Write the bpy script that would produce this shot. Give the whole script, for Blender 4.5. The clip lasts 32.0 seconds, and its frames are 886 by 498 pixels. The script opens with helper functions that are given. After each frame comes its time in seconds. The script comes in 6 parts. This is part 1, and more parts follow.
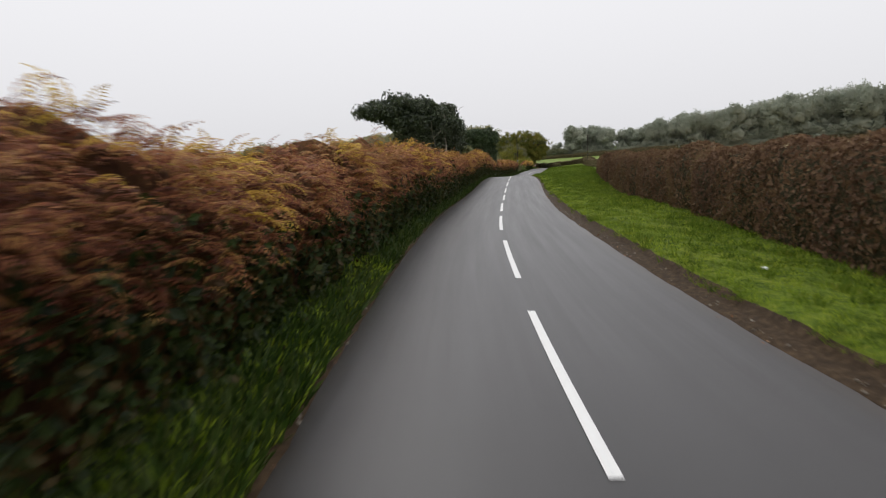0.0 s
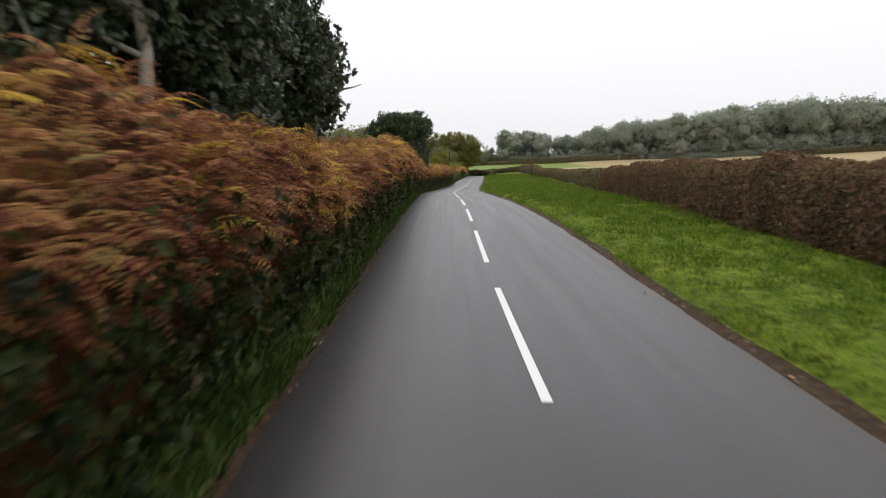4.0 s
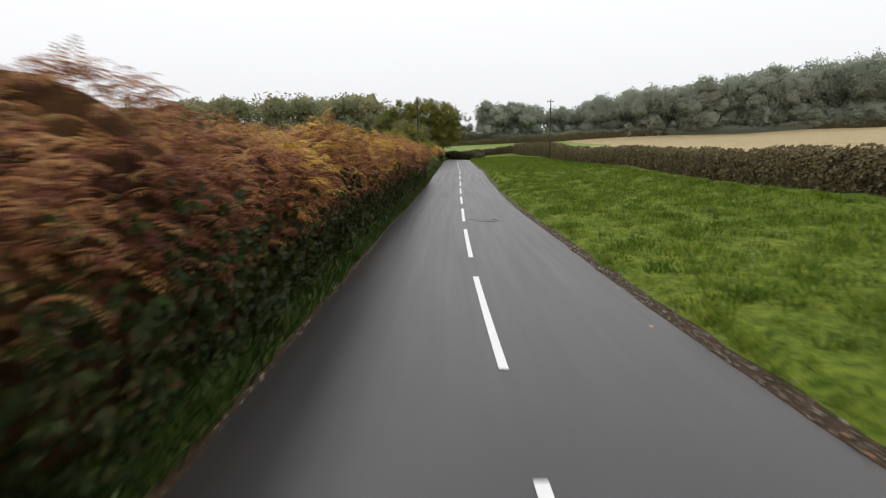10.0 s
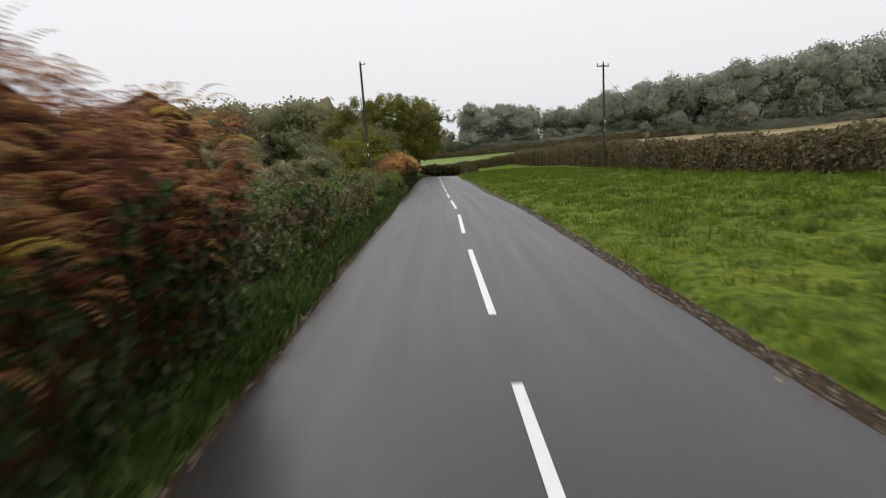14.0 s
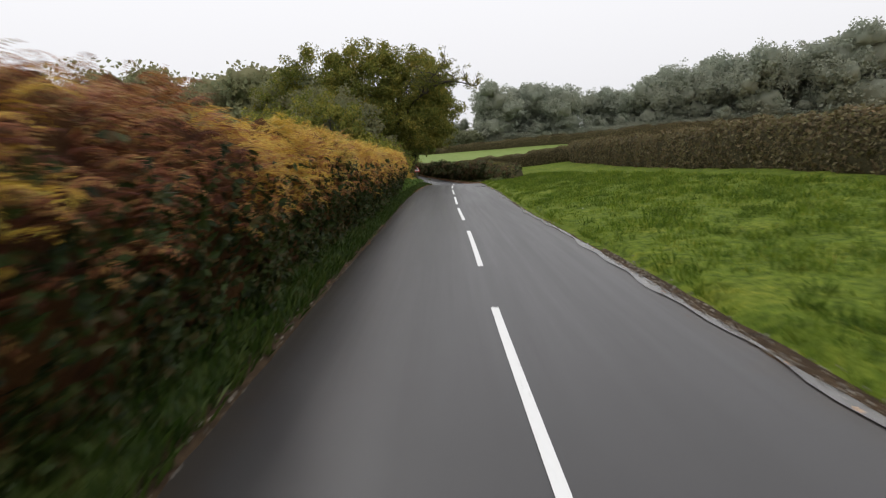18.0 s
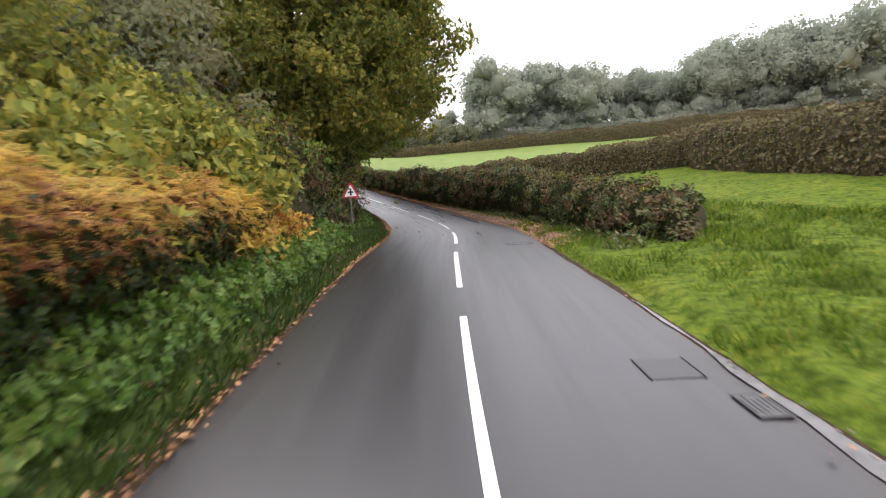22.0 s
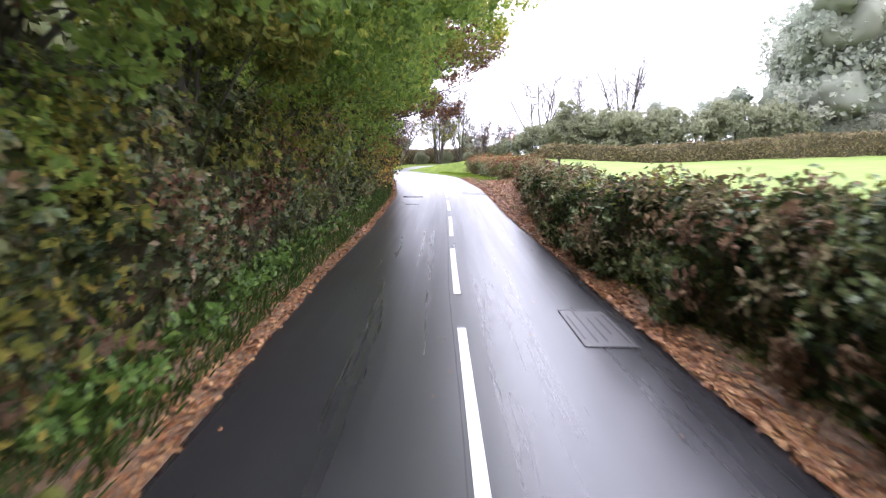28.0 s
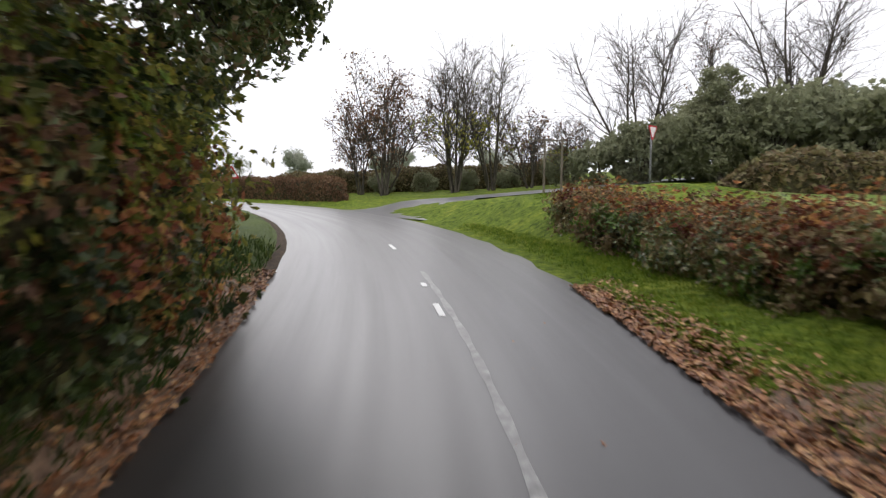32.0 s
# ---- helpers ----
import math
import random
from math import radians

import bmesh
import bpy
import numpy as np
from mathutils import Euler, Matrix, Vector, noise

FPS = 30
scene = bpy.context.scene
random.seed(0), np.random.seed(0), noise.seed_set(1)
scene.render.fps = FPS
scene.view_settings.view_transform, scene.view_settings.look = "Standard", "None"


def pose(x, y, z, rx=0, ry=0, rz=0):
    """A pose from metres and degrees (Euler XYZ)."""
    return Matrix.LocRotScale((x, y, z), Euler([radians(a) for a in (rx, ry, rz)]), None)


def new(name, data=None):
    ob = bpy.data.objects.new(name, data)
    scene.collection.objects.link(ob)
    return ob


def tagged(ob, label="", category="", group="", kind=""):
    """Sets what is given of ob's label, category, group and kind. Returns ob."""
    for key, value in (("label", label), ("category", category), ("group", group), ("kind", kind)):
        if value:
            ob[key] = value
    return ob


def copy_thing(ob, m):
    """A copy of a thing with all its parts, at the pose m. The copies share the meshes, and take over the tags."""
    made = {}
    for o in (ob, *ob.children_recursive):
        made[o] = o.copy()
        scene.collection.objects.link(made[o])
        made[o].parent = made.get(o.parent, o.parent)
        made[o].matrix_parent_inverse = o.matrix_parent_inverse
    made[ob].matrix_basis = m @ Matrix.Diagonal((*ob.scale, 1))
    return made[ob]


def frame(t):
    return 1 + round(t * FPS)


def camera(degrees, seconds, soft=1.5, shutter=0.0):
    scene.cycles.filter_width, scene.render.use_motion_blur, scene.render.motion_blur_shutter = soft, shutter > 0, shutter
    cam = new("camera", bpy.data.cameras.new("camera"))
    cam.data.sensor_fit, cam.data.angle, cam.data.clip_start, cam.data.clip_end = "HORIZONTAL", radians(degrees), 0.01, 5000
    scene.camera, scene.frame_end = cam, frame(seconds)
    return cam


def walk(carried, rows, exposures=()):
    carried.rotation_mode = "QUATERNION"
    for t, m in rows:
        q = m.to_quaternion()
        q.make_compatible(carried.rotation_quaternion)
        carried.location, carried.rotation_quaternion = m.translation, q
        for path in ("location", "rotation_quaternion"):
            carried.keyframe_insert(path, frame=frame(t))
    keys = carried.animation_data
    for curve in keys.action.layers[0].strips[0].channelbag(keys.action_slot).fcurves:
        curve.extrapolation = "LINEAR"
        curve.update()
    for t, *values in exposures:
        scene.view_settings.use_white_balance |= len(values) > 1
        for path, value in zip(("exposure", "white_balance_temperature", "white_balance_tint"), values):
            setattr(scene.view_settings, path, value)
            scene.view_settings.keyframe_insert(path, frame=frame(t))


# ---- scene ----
cam = camera(72.55, 32.0, soft=1.15, shutter=0.3)
PATH = [
    (0.0, -0.037, 1.038, 2.691, 82.545, 1.662, -0.524),
    (0.5, 0.102, 6.262, 2.751, 82.428, 0.547, -1.532),
    (1.0, 0.307, 11.493, 2.816, 82.694, 0.380, -2.383),
    (1.5, 0.597, 16.747, 2.933, 83.099, -0.179, -3.241),
    (2.0, 0.931, 22.083, 3.001, 83.076, -0.620, -4.421),
    (2.5, 1.452, 27.547, 3.097, 82.700, -0.804, -5.732),
    (3.0, 2.081, 33.112, 3.116, 82.489, -0.133, -6.864),
    (3.5, 2.733, 38.764, 3.155, 82.760, -0.045, -7.329),
    (4.0, 3.429, 44.379, 3.245, 82.829, -0.268, -7.575),
    (4.5, 4.150, 50.069, 3.287, 82.719, -0.320, -7.962),
    (6.5, 7.186, 74.157, 4.010, 82.545, -1.679, -8.248),
    (7.0, 7.990, 80.090, 4.065, 82.412, -0.884, -8.273),
    (7.5, 8.778, 85.945, 4.080, 82.195, -1.043, -8.069),
    (8.0, 9.566, 91.802, 4.071, 81.798, -0.523, -8.077),
    (8.5, 10.412, 97.787, 3.985, 81.201, -0.666, -8.577),
    (9.0, 11.346, 103.946, 3.882, 81.045, -0.873, -9.432),
    (9.5, 12.445, 110.259, 3.773, 81.663, -0.106, -10.268),
    (10.0, 13.638, 116.629, 3.652, 81.112, 0.379, -10.540),
    (10.5, 14.791, 123.047, 3.555, 81.275, 1.560, -10.659),
    (11.0, 15.999, 129.608, 3.441, 81.189, 2.029, -10.920),
    (11.5, 17.316, 136.205, 3.403, 81.893, 2.312, -11.169),
    (12.0, 18.605, 142.955, 3.399, 82.453, 2.346, -11.749),
    (12.5, 20.018, 149.680, 3.381, 82.444, 3.203, -12.086),
    (13.0, 21.456, 156.493, 3.366, 82.115, 3.076, -12.042),
    (13.5, 22.948, 163.438, 3.336, 82.578, 3.011, -12.190),
    (15.5, 29.203, 192.653, 3.898, 82.338, 2.938, -13.163),
    (16.0, 30.752, 199.827, 4.021, 82.672, 3.005, -12.629),
    (16.5, 32.137, 206.697, 4.112, 82.618, 2.842, -12.013),
    (17.0, 33.455, 213.216, 4.133, 82.400, 2.933, -11.703),
    (17.5, 34.736, 219.765, 4.189, 82.500, 2.623, -11.571),
    (18.0, 36.057, 226.558, 4.204, 82.132, 2.347, -11.786),
    (18.5, 37.437, 233.519, 4.357, 82.559, 2.364, -12.012),
    (19.0, 38.755, 240.383, 4.492, 82.739, 1.854, -12.043),
    (19.5, 40.118, 246.907, 4.554, 82.729, 1.913, -12.336),
    (20.0, 41.463, 253.008, 4.557, 82.282, 1.785, -12.627),
    (20.5, 42.791, 258.988, 4.597, 82.242, 2.007, -13.039),
    (21.0, 44.157, 264.770, 4.642, 82.410, 2.380, -13.322),
    (21.5, 45.444, 270.448, 4.696, 82.406, 2.503, -13.396),
    (22.0, 46.730, 276.021, 4.759, 82.475, 2.716, -13.511),
    (22.5, 47.982, 281.359, 4.783, 82.324, 2.667, -13.601),
    (23.0, 49.189, 286.590, 4.790, 82.127, 2.497, -13.732),
    (23.5, 50.405, 291.758, 4.716, 81.617, 2.080, -13.809),
    (24.0, 51.565, 296.919, 4.601, 81.626, 1.726, -13.842),
    (24.5, 52.707, 301.939, 4.329, 80.347, 1.229, -13.464),
    (26.5, 54.739, 322.416, 4.058, 80.301, -1.124, -3.266),
    (27.0, 54.558, 327.622, 4.182, 83.150, -1.719, 0.032),
    (27.5, 54.119, 332.881, 4.423, 84.502, -1.019, 3.130),
    (28.0, 53.477, 337.999, 4.653, 84.273, -0.803, 5.725),
    (28.5, 52.765, 343.082, 4.910, 84.205, -1.567, 6.689),
    (29.0, 52.113, 348.214, 5.200, 84.465, -1.418, 6.290),
    (29.5, 51.532, 353.348, 5.461, 84.704, -1.263, 5.898),
    (30.0, 50.960, 358.502, 5.793, 85.022, -1.191, 5.720),
    (30.5, 50.318, 363.554, 6.129, 85.227, -1.529, 5.977),
    (31.0, 49.715, 368.551, 6.456, 85.544, -1.582, 5.906),
    (31.5, 49.090, 373.586, 6.832, 85.197, -1.379, 5.480),
    (32.0, 48.495, 378.425, 7.168, 85.941, -0.814, 6.588),
]

walk(cam, [(t, pose(x, y, z, a, b, c)) for t, x, y, z, a, b, c in PATH],
     exposures=[(0, 0.0, 6500, 12), (2, 0.05, 6500, 13), (4, 0.25, 6500, 12), (6.5, 0.08, 6500, 11), (8, 0.05, 6500, 10), (9, 0.22, 6500, 11), (11, 0.22, 6500, 11), (13, 0.12, 6500, 11), (15.5, 0.0, 6500, 11), (17, 0.04, 6500, 12), (18, 0.12, 6500, 12), (20, 0.5, 6400, 15), (21.5, 0.9, 6400, 16), (23, 1.45, 6300, 18), (24, 1.78, 6150, 19), (25.5, 2.12, 5950, 23), (28.5, 2.06, 5800, 24), (30.5, 1.4, 6150, 20), (32, 0.53, 6400, 14)])

# ---------------------------------------------------------------- light
world = bpy.data.worlds.new("overcast_sky")
scene.world = world
world.use_nodes = True
wn, wl = world.node_tree.nodes, world.node_tree.links
wn.clear()
sky = wn.new("ShaderNodeTexSky")
sky.sky_type, sky.sun_disc = "NISHITA", False
sky.sun_elevation, sky.sun_rotation = radians(38), radians(160)
sky.air_density, sky.dust_density, sky.ozone_density = 1.0, 6.0, 1.0
grey = wn.new("ShaderNodeHueSaturation")
grey.inputs["Saturation"].default_value = 0.04
cloud = wn.new("ShaderNodeMix")
cloud.data_type = "RGBA"
cloud.inputs[0].default_value = 0.86
cloud.inputs[7].default_value = (9.3, 9.4, 9.6, 1)
bg = wn.new("ShaderNodeBackground")
bg.inputs["Strength"].default_value = 0.1
wout = wn.new("ShaderNodeOutputWorld")
wl.new(sky.outputs[0], grey.inputs["Color"])
wl.new(grey.outputs[0], cloud.inputs[6])
up_axis = wn.new("ShaderNodeSeparateXYZ")
wl.new(wn.new("ShaderNodeTexCoord").outputs["Generated"], up_axis.inputs[0])
lift = wn.new("ShaderNodeMapRange")
lift.inputs["To Min"].default_value, lift.inputs["To Max"].default_value = 0.88, 1.45
wl.new(up_axis.outputs["Z"], lift.inputs["Value"])
dome = wn.new("ShaderNodeMix")
dome.data_type, dome.blend_type = "RGBA", "MULTIPLY"
dome.inputs[0].default_value = 1.0
wl.new(cloud.outputs[2], dome.inputs[6])
wl.new(lift.outputs[0], dome.inputs[7])
wl.new(dome.outputs[2], bg.inputs["Color"])
wl.new(bg.outputs[0], wout.inputs["Surface"])
sun = new("sun", bpy.data.lights.new("sun", "SUN"))
sun.data.energy, sun.data.angle, sun.data.color = 0.6, radians(40), (1.0, 0.98, 0.95)
sun.rotation_euler = (radians(52), 0, radians(200))

# ---------------------------------------------------------------- materials
def material(name, rough=0.8, spec=0.3):
    m = bpy.data.materials.new(name)
    m.use_nodes = True
    b = m.node_tree.nodes["Principled BSDF"]
    b.inputs["Roughness"].default_value = rough
    b.inputs["Specular IOR Level"].default_value = spec
    return m, m.node_tree.nodes, m.node_tree.links, b


def ramp(n, l, src, stops):
    r = n.new("ShaderNodeValToRGB")
    e = r.color_ramp.elements
    while len(e) < len(stops):
        e.new(0.5)
    for k, (p, c) in zip(e, stops):
        k.position, k.color = p, (*c, 1)
    l.new(src, r.inputs["Fac"])
    return r.outputs["Color"]


def noise_tex(n, l, scale, detail=4.0, rough=0.55, coord="Object", stretch=None):
    tc = n.new("ShaderNodeTexCoord")
    t = n.new("ShaderNodeTexNoise")
    t.inputs["Scale"].default_value, t.inputs["Detail"].default_value, t.inputs["Roughness"].default_value = scale, detail, rough
    if stretch:
        mp = n.new("ShaderNodeMapping")
        mp.inputs["Scale"].default_value = stretch
        l.new(tc.outputs[coord], mp.inputs["Vector"])
        l.new(mp.outputs[0], t.inputs["Vector"])
    else:
        l.new(tc.outputs[coord], t.inputs["Vector"])
    return t.outputs["Fac"]


def mix(n, l, fac, a, b, mode="MIX"):
    x = n.new("ShaderNodeMix")
    x.data_type, x.blend_type = "RGBA", mode
    for sock, v in ((x.inputs[0], fac), (x.inputs[6], a), (x.inputs[7], b)):
        if hasattr(v, "is_output"):
            l.new(v, sock)
        elif isinstance(v, tuple):
            sock.default_value = (*v, 1)
        else:
            sock.default_value = v
    return x.outputs[2]


def math_node(n, l, op, a, b):
    x = n.new("ShaderNodeMath")
    x.operation = op
    for sock, v in zip(x.inputs, (a, b)):
        if hasattr(v, "is_output"):
            l.new(v, sock)
        else:
            sock.default_value = v
    return x.outputs[0]


def bump(n, l, b, height, strength, distance):
    x = n.new("ShaderNodeBump")
    x.inputs["Strength"].default_value, x.inputs["Distance"].default_value = strength, distance
    l.new(height, x.inputs["Height"])
    l.new(x.outputs[0], b.inputs["Normal"])


def leaf_material(name, stops, patch=0.45, rough=0.55, spec=0.25, glow=0.0, amount=0.55):
    """Leaves: a colour of its own for each, drifting in patches over metres."""
    m, n, l, b = material(name, rough, spec)
    g = n.new("ShaderNodeNewGeometry")
    big = noise_tex(n, l, patch, 3.0)
    big = math_node(n, l, "MULTIPLY_ADD", big, 1.7)
    big.node.inputs[2].default_value = -0.35
    own = math_node(n, l, "MULTIPLY", g.outputs["Random Per Island"], amount)
    rest = math_node(n, l, "MULTIPLY", big, 1 - amount)
    f = math_node(n, l, "ADD", own, rest)
    col = ramp(n, l, f, stops)
    l.new(col, b.inputs["Base Color"])
    if glow:
        tr = n.new("ShaderNodeBsdfTranslucent")
        l.new(col, tr.inputs["Color"])
        ms = n.new("ShaderNodeMixShader")
        ms.inputs[0].default_value = glow
        out = n["Material Output"]
        l.new(b.outputs[0], ms.inputs[1])
        l.new(tr.outputs[0], ms.inputs[2])
        l.new(ms.outputs[0], out.inputs["Surface"])
    return m


# wet asphalt
asphalt, n, l, b = material("wet_asphalt", 0.3, 0.6)
fine = noise_tex(n, l, 260.0, 2.0)
mid = noise_tex(n, l, 1.1, 5.0)
wide = noise_tex(n, l, 0.16, 3.0)
c0 = ramp(n, l, fine, [(0.3, (0.017, 0.0156, 0.0156)), (0.7, (0.043, 0.04, 0.041))])
c1 = mix(n, l, 0.35, c0, ramp(n, l, mid, [(0.35, (0.028, 0.0265, 0.0265)), (0.7, (0.042, 0.0405, 0.0405))]))
c2 = mix(n, l, 0.3, c1, ramp(n, l, wide, [(0.35, (0.027, 0.026, 0.026)), (0.65, (0.045, 0.0435, 0.0435))]))
across = n.new("ShaderNodeAttribute")
across.attribute_name = "lat"
away = math_node(n, l, "ABSOLUTE", across.outputs["Fac"], 0)
track = math_node(n, l, "PINGPONG", math_node(n, l, "ADD", away, 0.2), 0.85)
c3 = mix(n, l, ramp(n, l, track, [(0.0, (0.0, 0.0, 0.0)), (0.8, (0.22, 0.22, 0.22))]), c2, (0.047, 0.044, 0.045))
grime = math_node(n, l, "ADD", away, math_node(n, l, "MULTIPLY", noise_tex(n, l, 1.8, 6.0, 0.65), 1.1))
along = n.new("ShaderNodeAttribute")
along.attribute_name = "along"
lane = n.new("ShaderNodeCombineXYZ")
l.new(math_node(n, l, "MULTIPLY", across.outputs["Fac"], 2.4), lane.inputs[0])
l.new(math_node(n, l, "MULTIPLY", along.outputs["Fac"], 0.07), lane.inputs[1])
streak = n.new("ShaderNodeTexNoise")
streak.inputs["Scale"].default_value, streak.inputs["Detail"].default_value, streak.inputs["Roughness"].default_value = 1.0, 5.0, 0.6
l.new(lane.outputs[0], streak.inputs["Vector"])
streak = streak.outputs["Fac"]
c3 = mix(n, l, 0.4, c3, ramp(n, l, streak, [(0.3, (0.62, 0.6, 0.62)), (0.5, (1.0, 0.98, 0.98)), (0.7, (1.3, 1.28, 1.28))]), "MULTIPLY")
c4 = mix(n, l, ramp(n, l, math_node(n, l, "MULTIPLY", grime, 0.25), [(0.8, (0.0, 0.0, 0.0)), (0.97, (0.75, 0.75, 0.75))]), c3, (0.042, 0.032, 0.024))
# Wet stretch is glossier; its darkening also stands in for reflected dark trees.
wet = n.new("ShaderNodeAttribute")
wet.attribute_name = "wet"
soaked = math_node(n, l, "MULTIPLY", wet.outputs["Fac"], 0.85)
l.new(mix(n, l, soaked, c4, (0.016, 0.0155, 0.017)), b.inputs["Base Color"])
rr = n.new("ShaderNodeMapRange")
rr.inputs["From Min"].default_value, rr.inputs["From Max"].default_value = 0.3, 0.7
rr.inputs["To Min"].default_value, rr.inputs["To Max"].default_value = 0.34, 0.44
l.new(streak, rr.inputs["Value"])
l.new(math_node(n, l, "SUBTRACT", rr.outputs[0], math_node(n, l, "MULTIPLY", wet.outputs["Fac"], 0.1)), b.inputs["Roughness"])
l.new(math_node(n, l, "MULTIPLY_ADD", wet.outputs["Fac"], 0.35), b.inputs["Specular IOR Level"])
b.inputs["Specular IOR Level"].links[0].from_node.inputs[2].default_value = 0.45
bump(n, l, b, fine, 0.18, 0.003)

tarmac_patch, n, l, b = material("dark_tarmac_patch", 0.44, 0.45)
l.new(ramp(n, l, noise_tex(n, l, 120.0, 2.0), [(0.3, (0.02, 0.0195, 0.02)), (0.7, (0.046, 0.0445, 0.045))]), b.inputs["Base Color"])
bump(n, l, b, noise_tex(n, l, 200.0, 2.0), 0.3, 0.004)

faded_paint, n, l, b = material("faded_road_paint", 0.5, 0.4)
l.new(ramp(n, l, noise_tex(n, l, 6.0, 6.0, 0.7), [(0.3, (0.12, 0.118, 0.118)), (0.55, (0.26, 0.258, 0.25)), (0.75, (0.5, 0.5, 0.49))]), b.inputs["Base Color"])

white_paint, n, l, b = material("worn_white_road_paint", 0.55, 0.4)
wear = noise_tex(n, l, 14.0, 6.0, 0.7)
l.new(ramp(n, l, wear, [(0.0, (0.18, 0.18, 0.18)), (0.27, (0.3, 0.3, 0.29)), (0.36, (0.7, 0.7, 0.68)), (1.0, (0.8, 0.8, 0.79))]), b.inputs["Base Color"])
bump(n, l, b, noise_tex(n, l, 160.0, 2.0), 0.2, 0.003)

soil, n, l, b = material("dark_wet_soil", 0.85, 0.12)
l.new(ramp(n, l, noise_tex(n, l, 9.0, 6.0), [(0.25, (0.018, 0.012, 0.007)), (0.5, (0.045, 0.029, 0.016)), (0.75, (0.1, 0.066, 0.036))]), b.inputs["Base Color"])
bump(n, l, b, noise_tex(n, l, 30.0, 5.0), 0.7, 0.03)

mud, n, l, b = material("wet_mud_and_leaf_litter", 0.6, 0.4)
l.new(ramp(n, l, noise_tex(n, l, 9.0, 6.0), [(0.25, (0.07, 0.043, 0.026)), (0.5, (0.17, 0.1, 0.058)), (0.75, (0.3, 0.19, 0.115))]), b.inputs["Base Color"])
bump(n, l, b, noise_tex(n, l, 30.0, 5.0), 0.7, 0.03)

turf, n, l, b = material("damp_turf", 0.9, 0.06)
t1 = ramp(n, l, noise_tex(n, l, 0.5, 5.0), [(0.3, (0.055, 0.092, 0.01)), (0.5, (0.098, 0.15, 0.014)), (0.7, (0.165, 0.19, 0.024))])
t2 = mix(n, l, 0.4, t1, ramp(n, l, noise_tex(n, l, 9.0, 5.0), [(0.3, (0.05, 0.085, 0.012)), (0.7, (0.24, 0.27, 0.045))]))
l.new(mix(n, l, 0.8, t2, ramp(n, l, noise_tex(n, l, 3.4, 5.0, 0.65), [(0.34, (0.2, 0.28, 0.2)), (0.5, (0.85, 0.9, 0.85)), (0.66, (1.4, 1.25, 1.15))]), "MULTIPLY"), b.inputs["Base Color"])
bump(n, l, b, noise_tex(n, l, 6.0, 6.0, 0.65), 0.9, 0.12)

# Darker greens than the turf of the right-hand verge.
bank_turf, n, l, b = material("darker_bank_turf", 0.85, 0.15)
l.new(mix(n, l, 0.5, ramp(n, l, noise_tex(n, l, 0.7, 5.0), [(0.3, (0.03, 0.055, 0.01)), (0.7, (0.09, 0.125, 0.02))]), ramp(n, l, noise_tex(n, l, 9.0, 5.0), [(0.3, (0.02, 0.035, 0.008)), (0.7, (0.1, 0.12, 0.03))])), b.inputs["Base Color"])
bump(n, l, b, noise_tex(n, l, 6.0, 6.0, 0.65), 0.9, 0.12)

pasture, n, l, b = material("pale_green_pasture", 0.85, 0.15)
l.new(ramp(n, l, noise_tex(n, l, 0.35, 7.0, 0.6), [(0.3, (0.13, 0.19, 0.04)), (0.7, (0.2, 0.25, 0.07))]), b.inputs["Base Color"])
bump(n, l, b, noise_tex(n, l, 5.0, 6.0), 0.8, 0.1)

stubble, n, l, b = material("straw_coloured_stubble", 0.9, 0.1)
l.new(ramp(n, l, noise_tex(n, l, 0.5, 8.0, 0.65, stretch=(1, 0.25, 1)), [(0.3, (0.27, 0.21, 0.11)), (0.7, (0.4, 0.32, 0.18))]), b.inputs["Base Color"])
bump(n, l, b, noise_tex(n, l, 4.0, 6.0), 0.8, 0.08)

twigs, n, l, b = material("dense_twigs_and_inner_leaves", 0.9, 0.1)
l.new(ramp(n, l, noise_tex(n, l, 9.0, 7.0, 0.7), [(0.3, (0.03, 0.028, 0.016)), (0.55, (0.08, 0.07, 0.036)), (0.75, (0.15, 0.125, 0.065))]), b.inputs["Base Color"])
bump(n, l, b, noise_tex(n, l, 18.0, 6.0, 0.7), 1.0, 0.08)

earth, n, l, b = material("dark_stems_and_earth", 0.95, 0.1)
l.new(ramp(n, l, noise_tex(n, l, 5.0, 7.0, 0.7, stretch=(1, 1, 0.35)), [(0.3, (0.02, 0.016, 0.01)), (0.6, (0.06, 0.044, 0.024)), (0.8, (0.12, 0.085, 0.045))]), b.inputs["Base Color"])
bump(n, l, b, noise_tex(n, l, 14.0, 6.0, 0.7), 1.0, 0.1)

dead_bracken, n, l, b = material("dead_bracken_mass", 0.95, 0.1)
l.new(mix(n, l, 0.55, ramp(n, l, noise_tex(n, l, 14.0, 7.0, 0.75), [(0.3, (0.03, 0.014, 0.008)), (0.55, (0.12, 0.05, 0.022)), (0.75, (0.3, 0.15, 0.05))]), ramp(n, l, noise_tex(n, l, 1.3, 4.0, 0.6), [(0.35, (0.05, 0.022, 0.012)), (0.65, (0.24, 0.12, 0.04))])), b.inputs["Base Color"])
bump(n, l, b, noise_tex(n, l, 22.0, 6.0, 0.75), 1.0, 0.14)

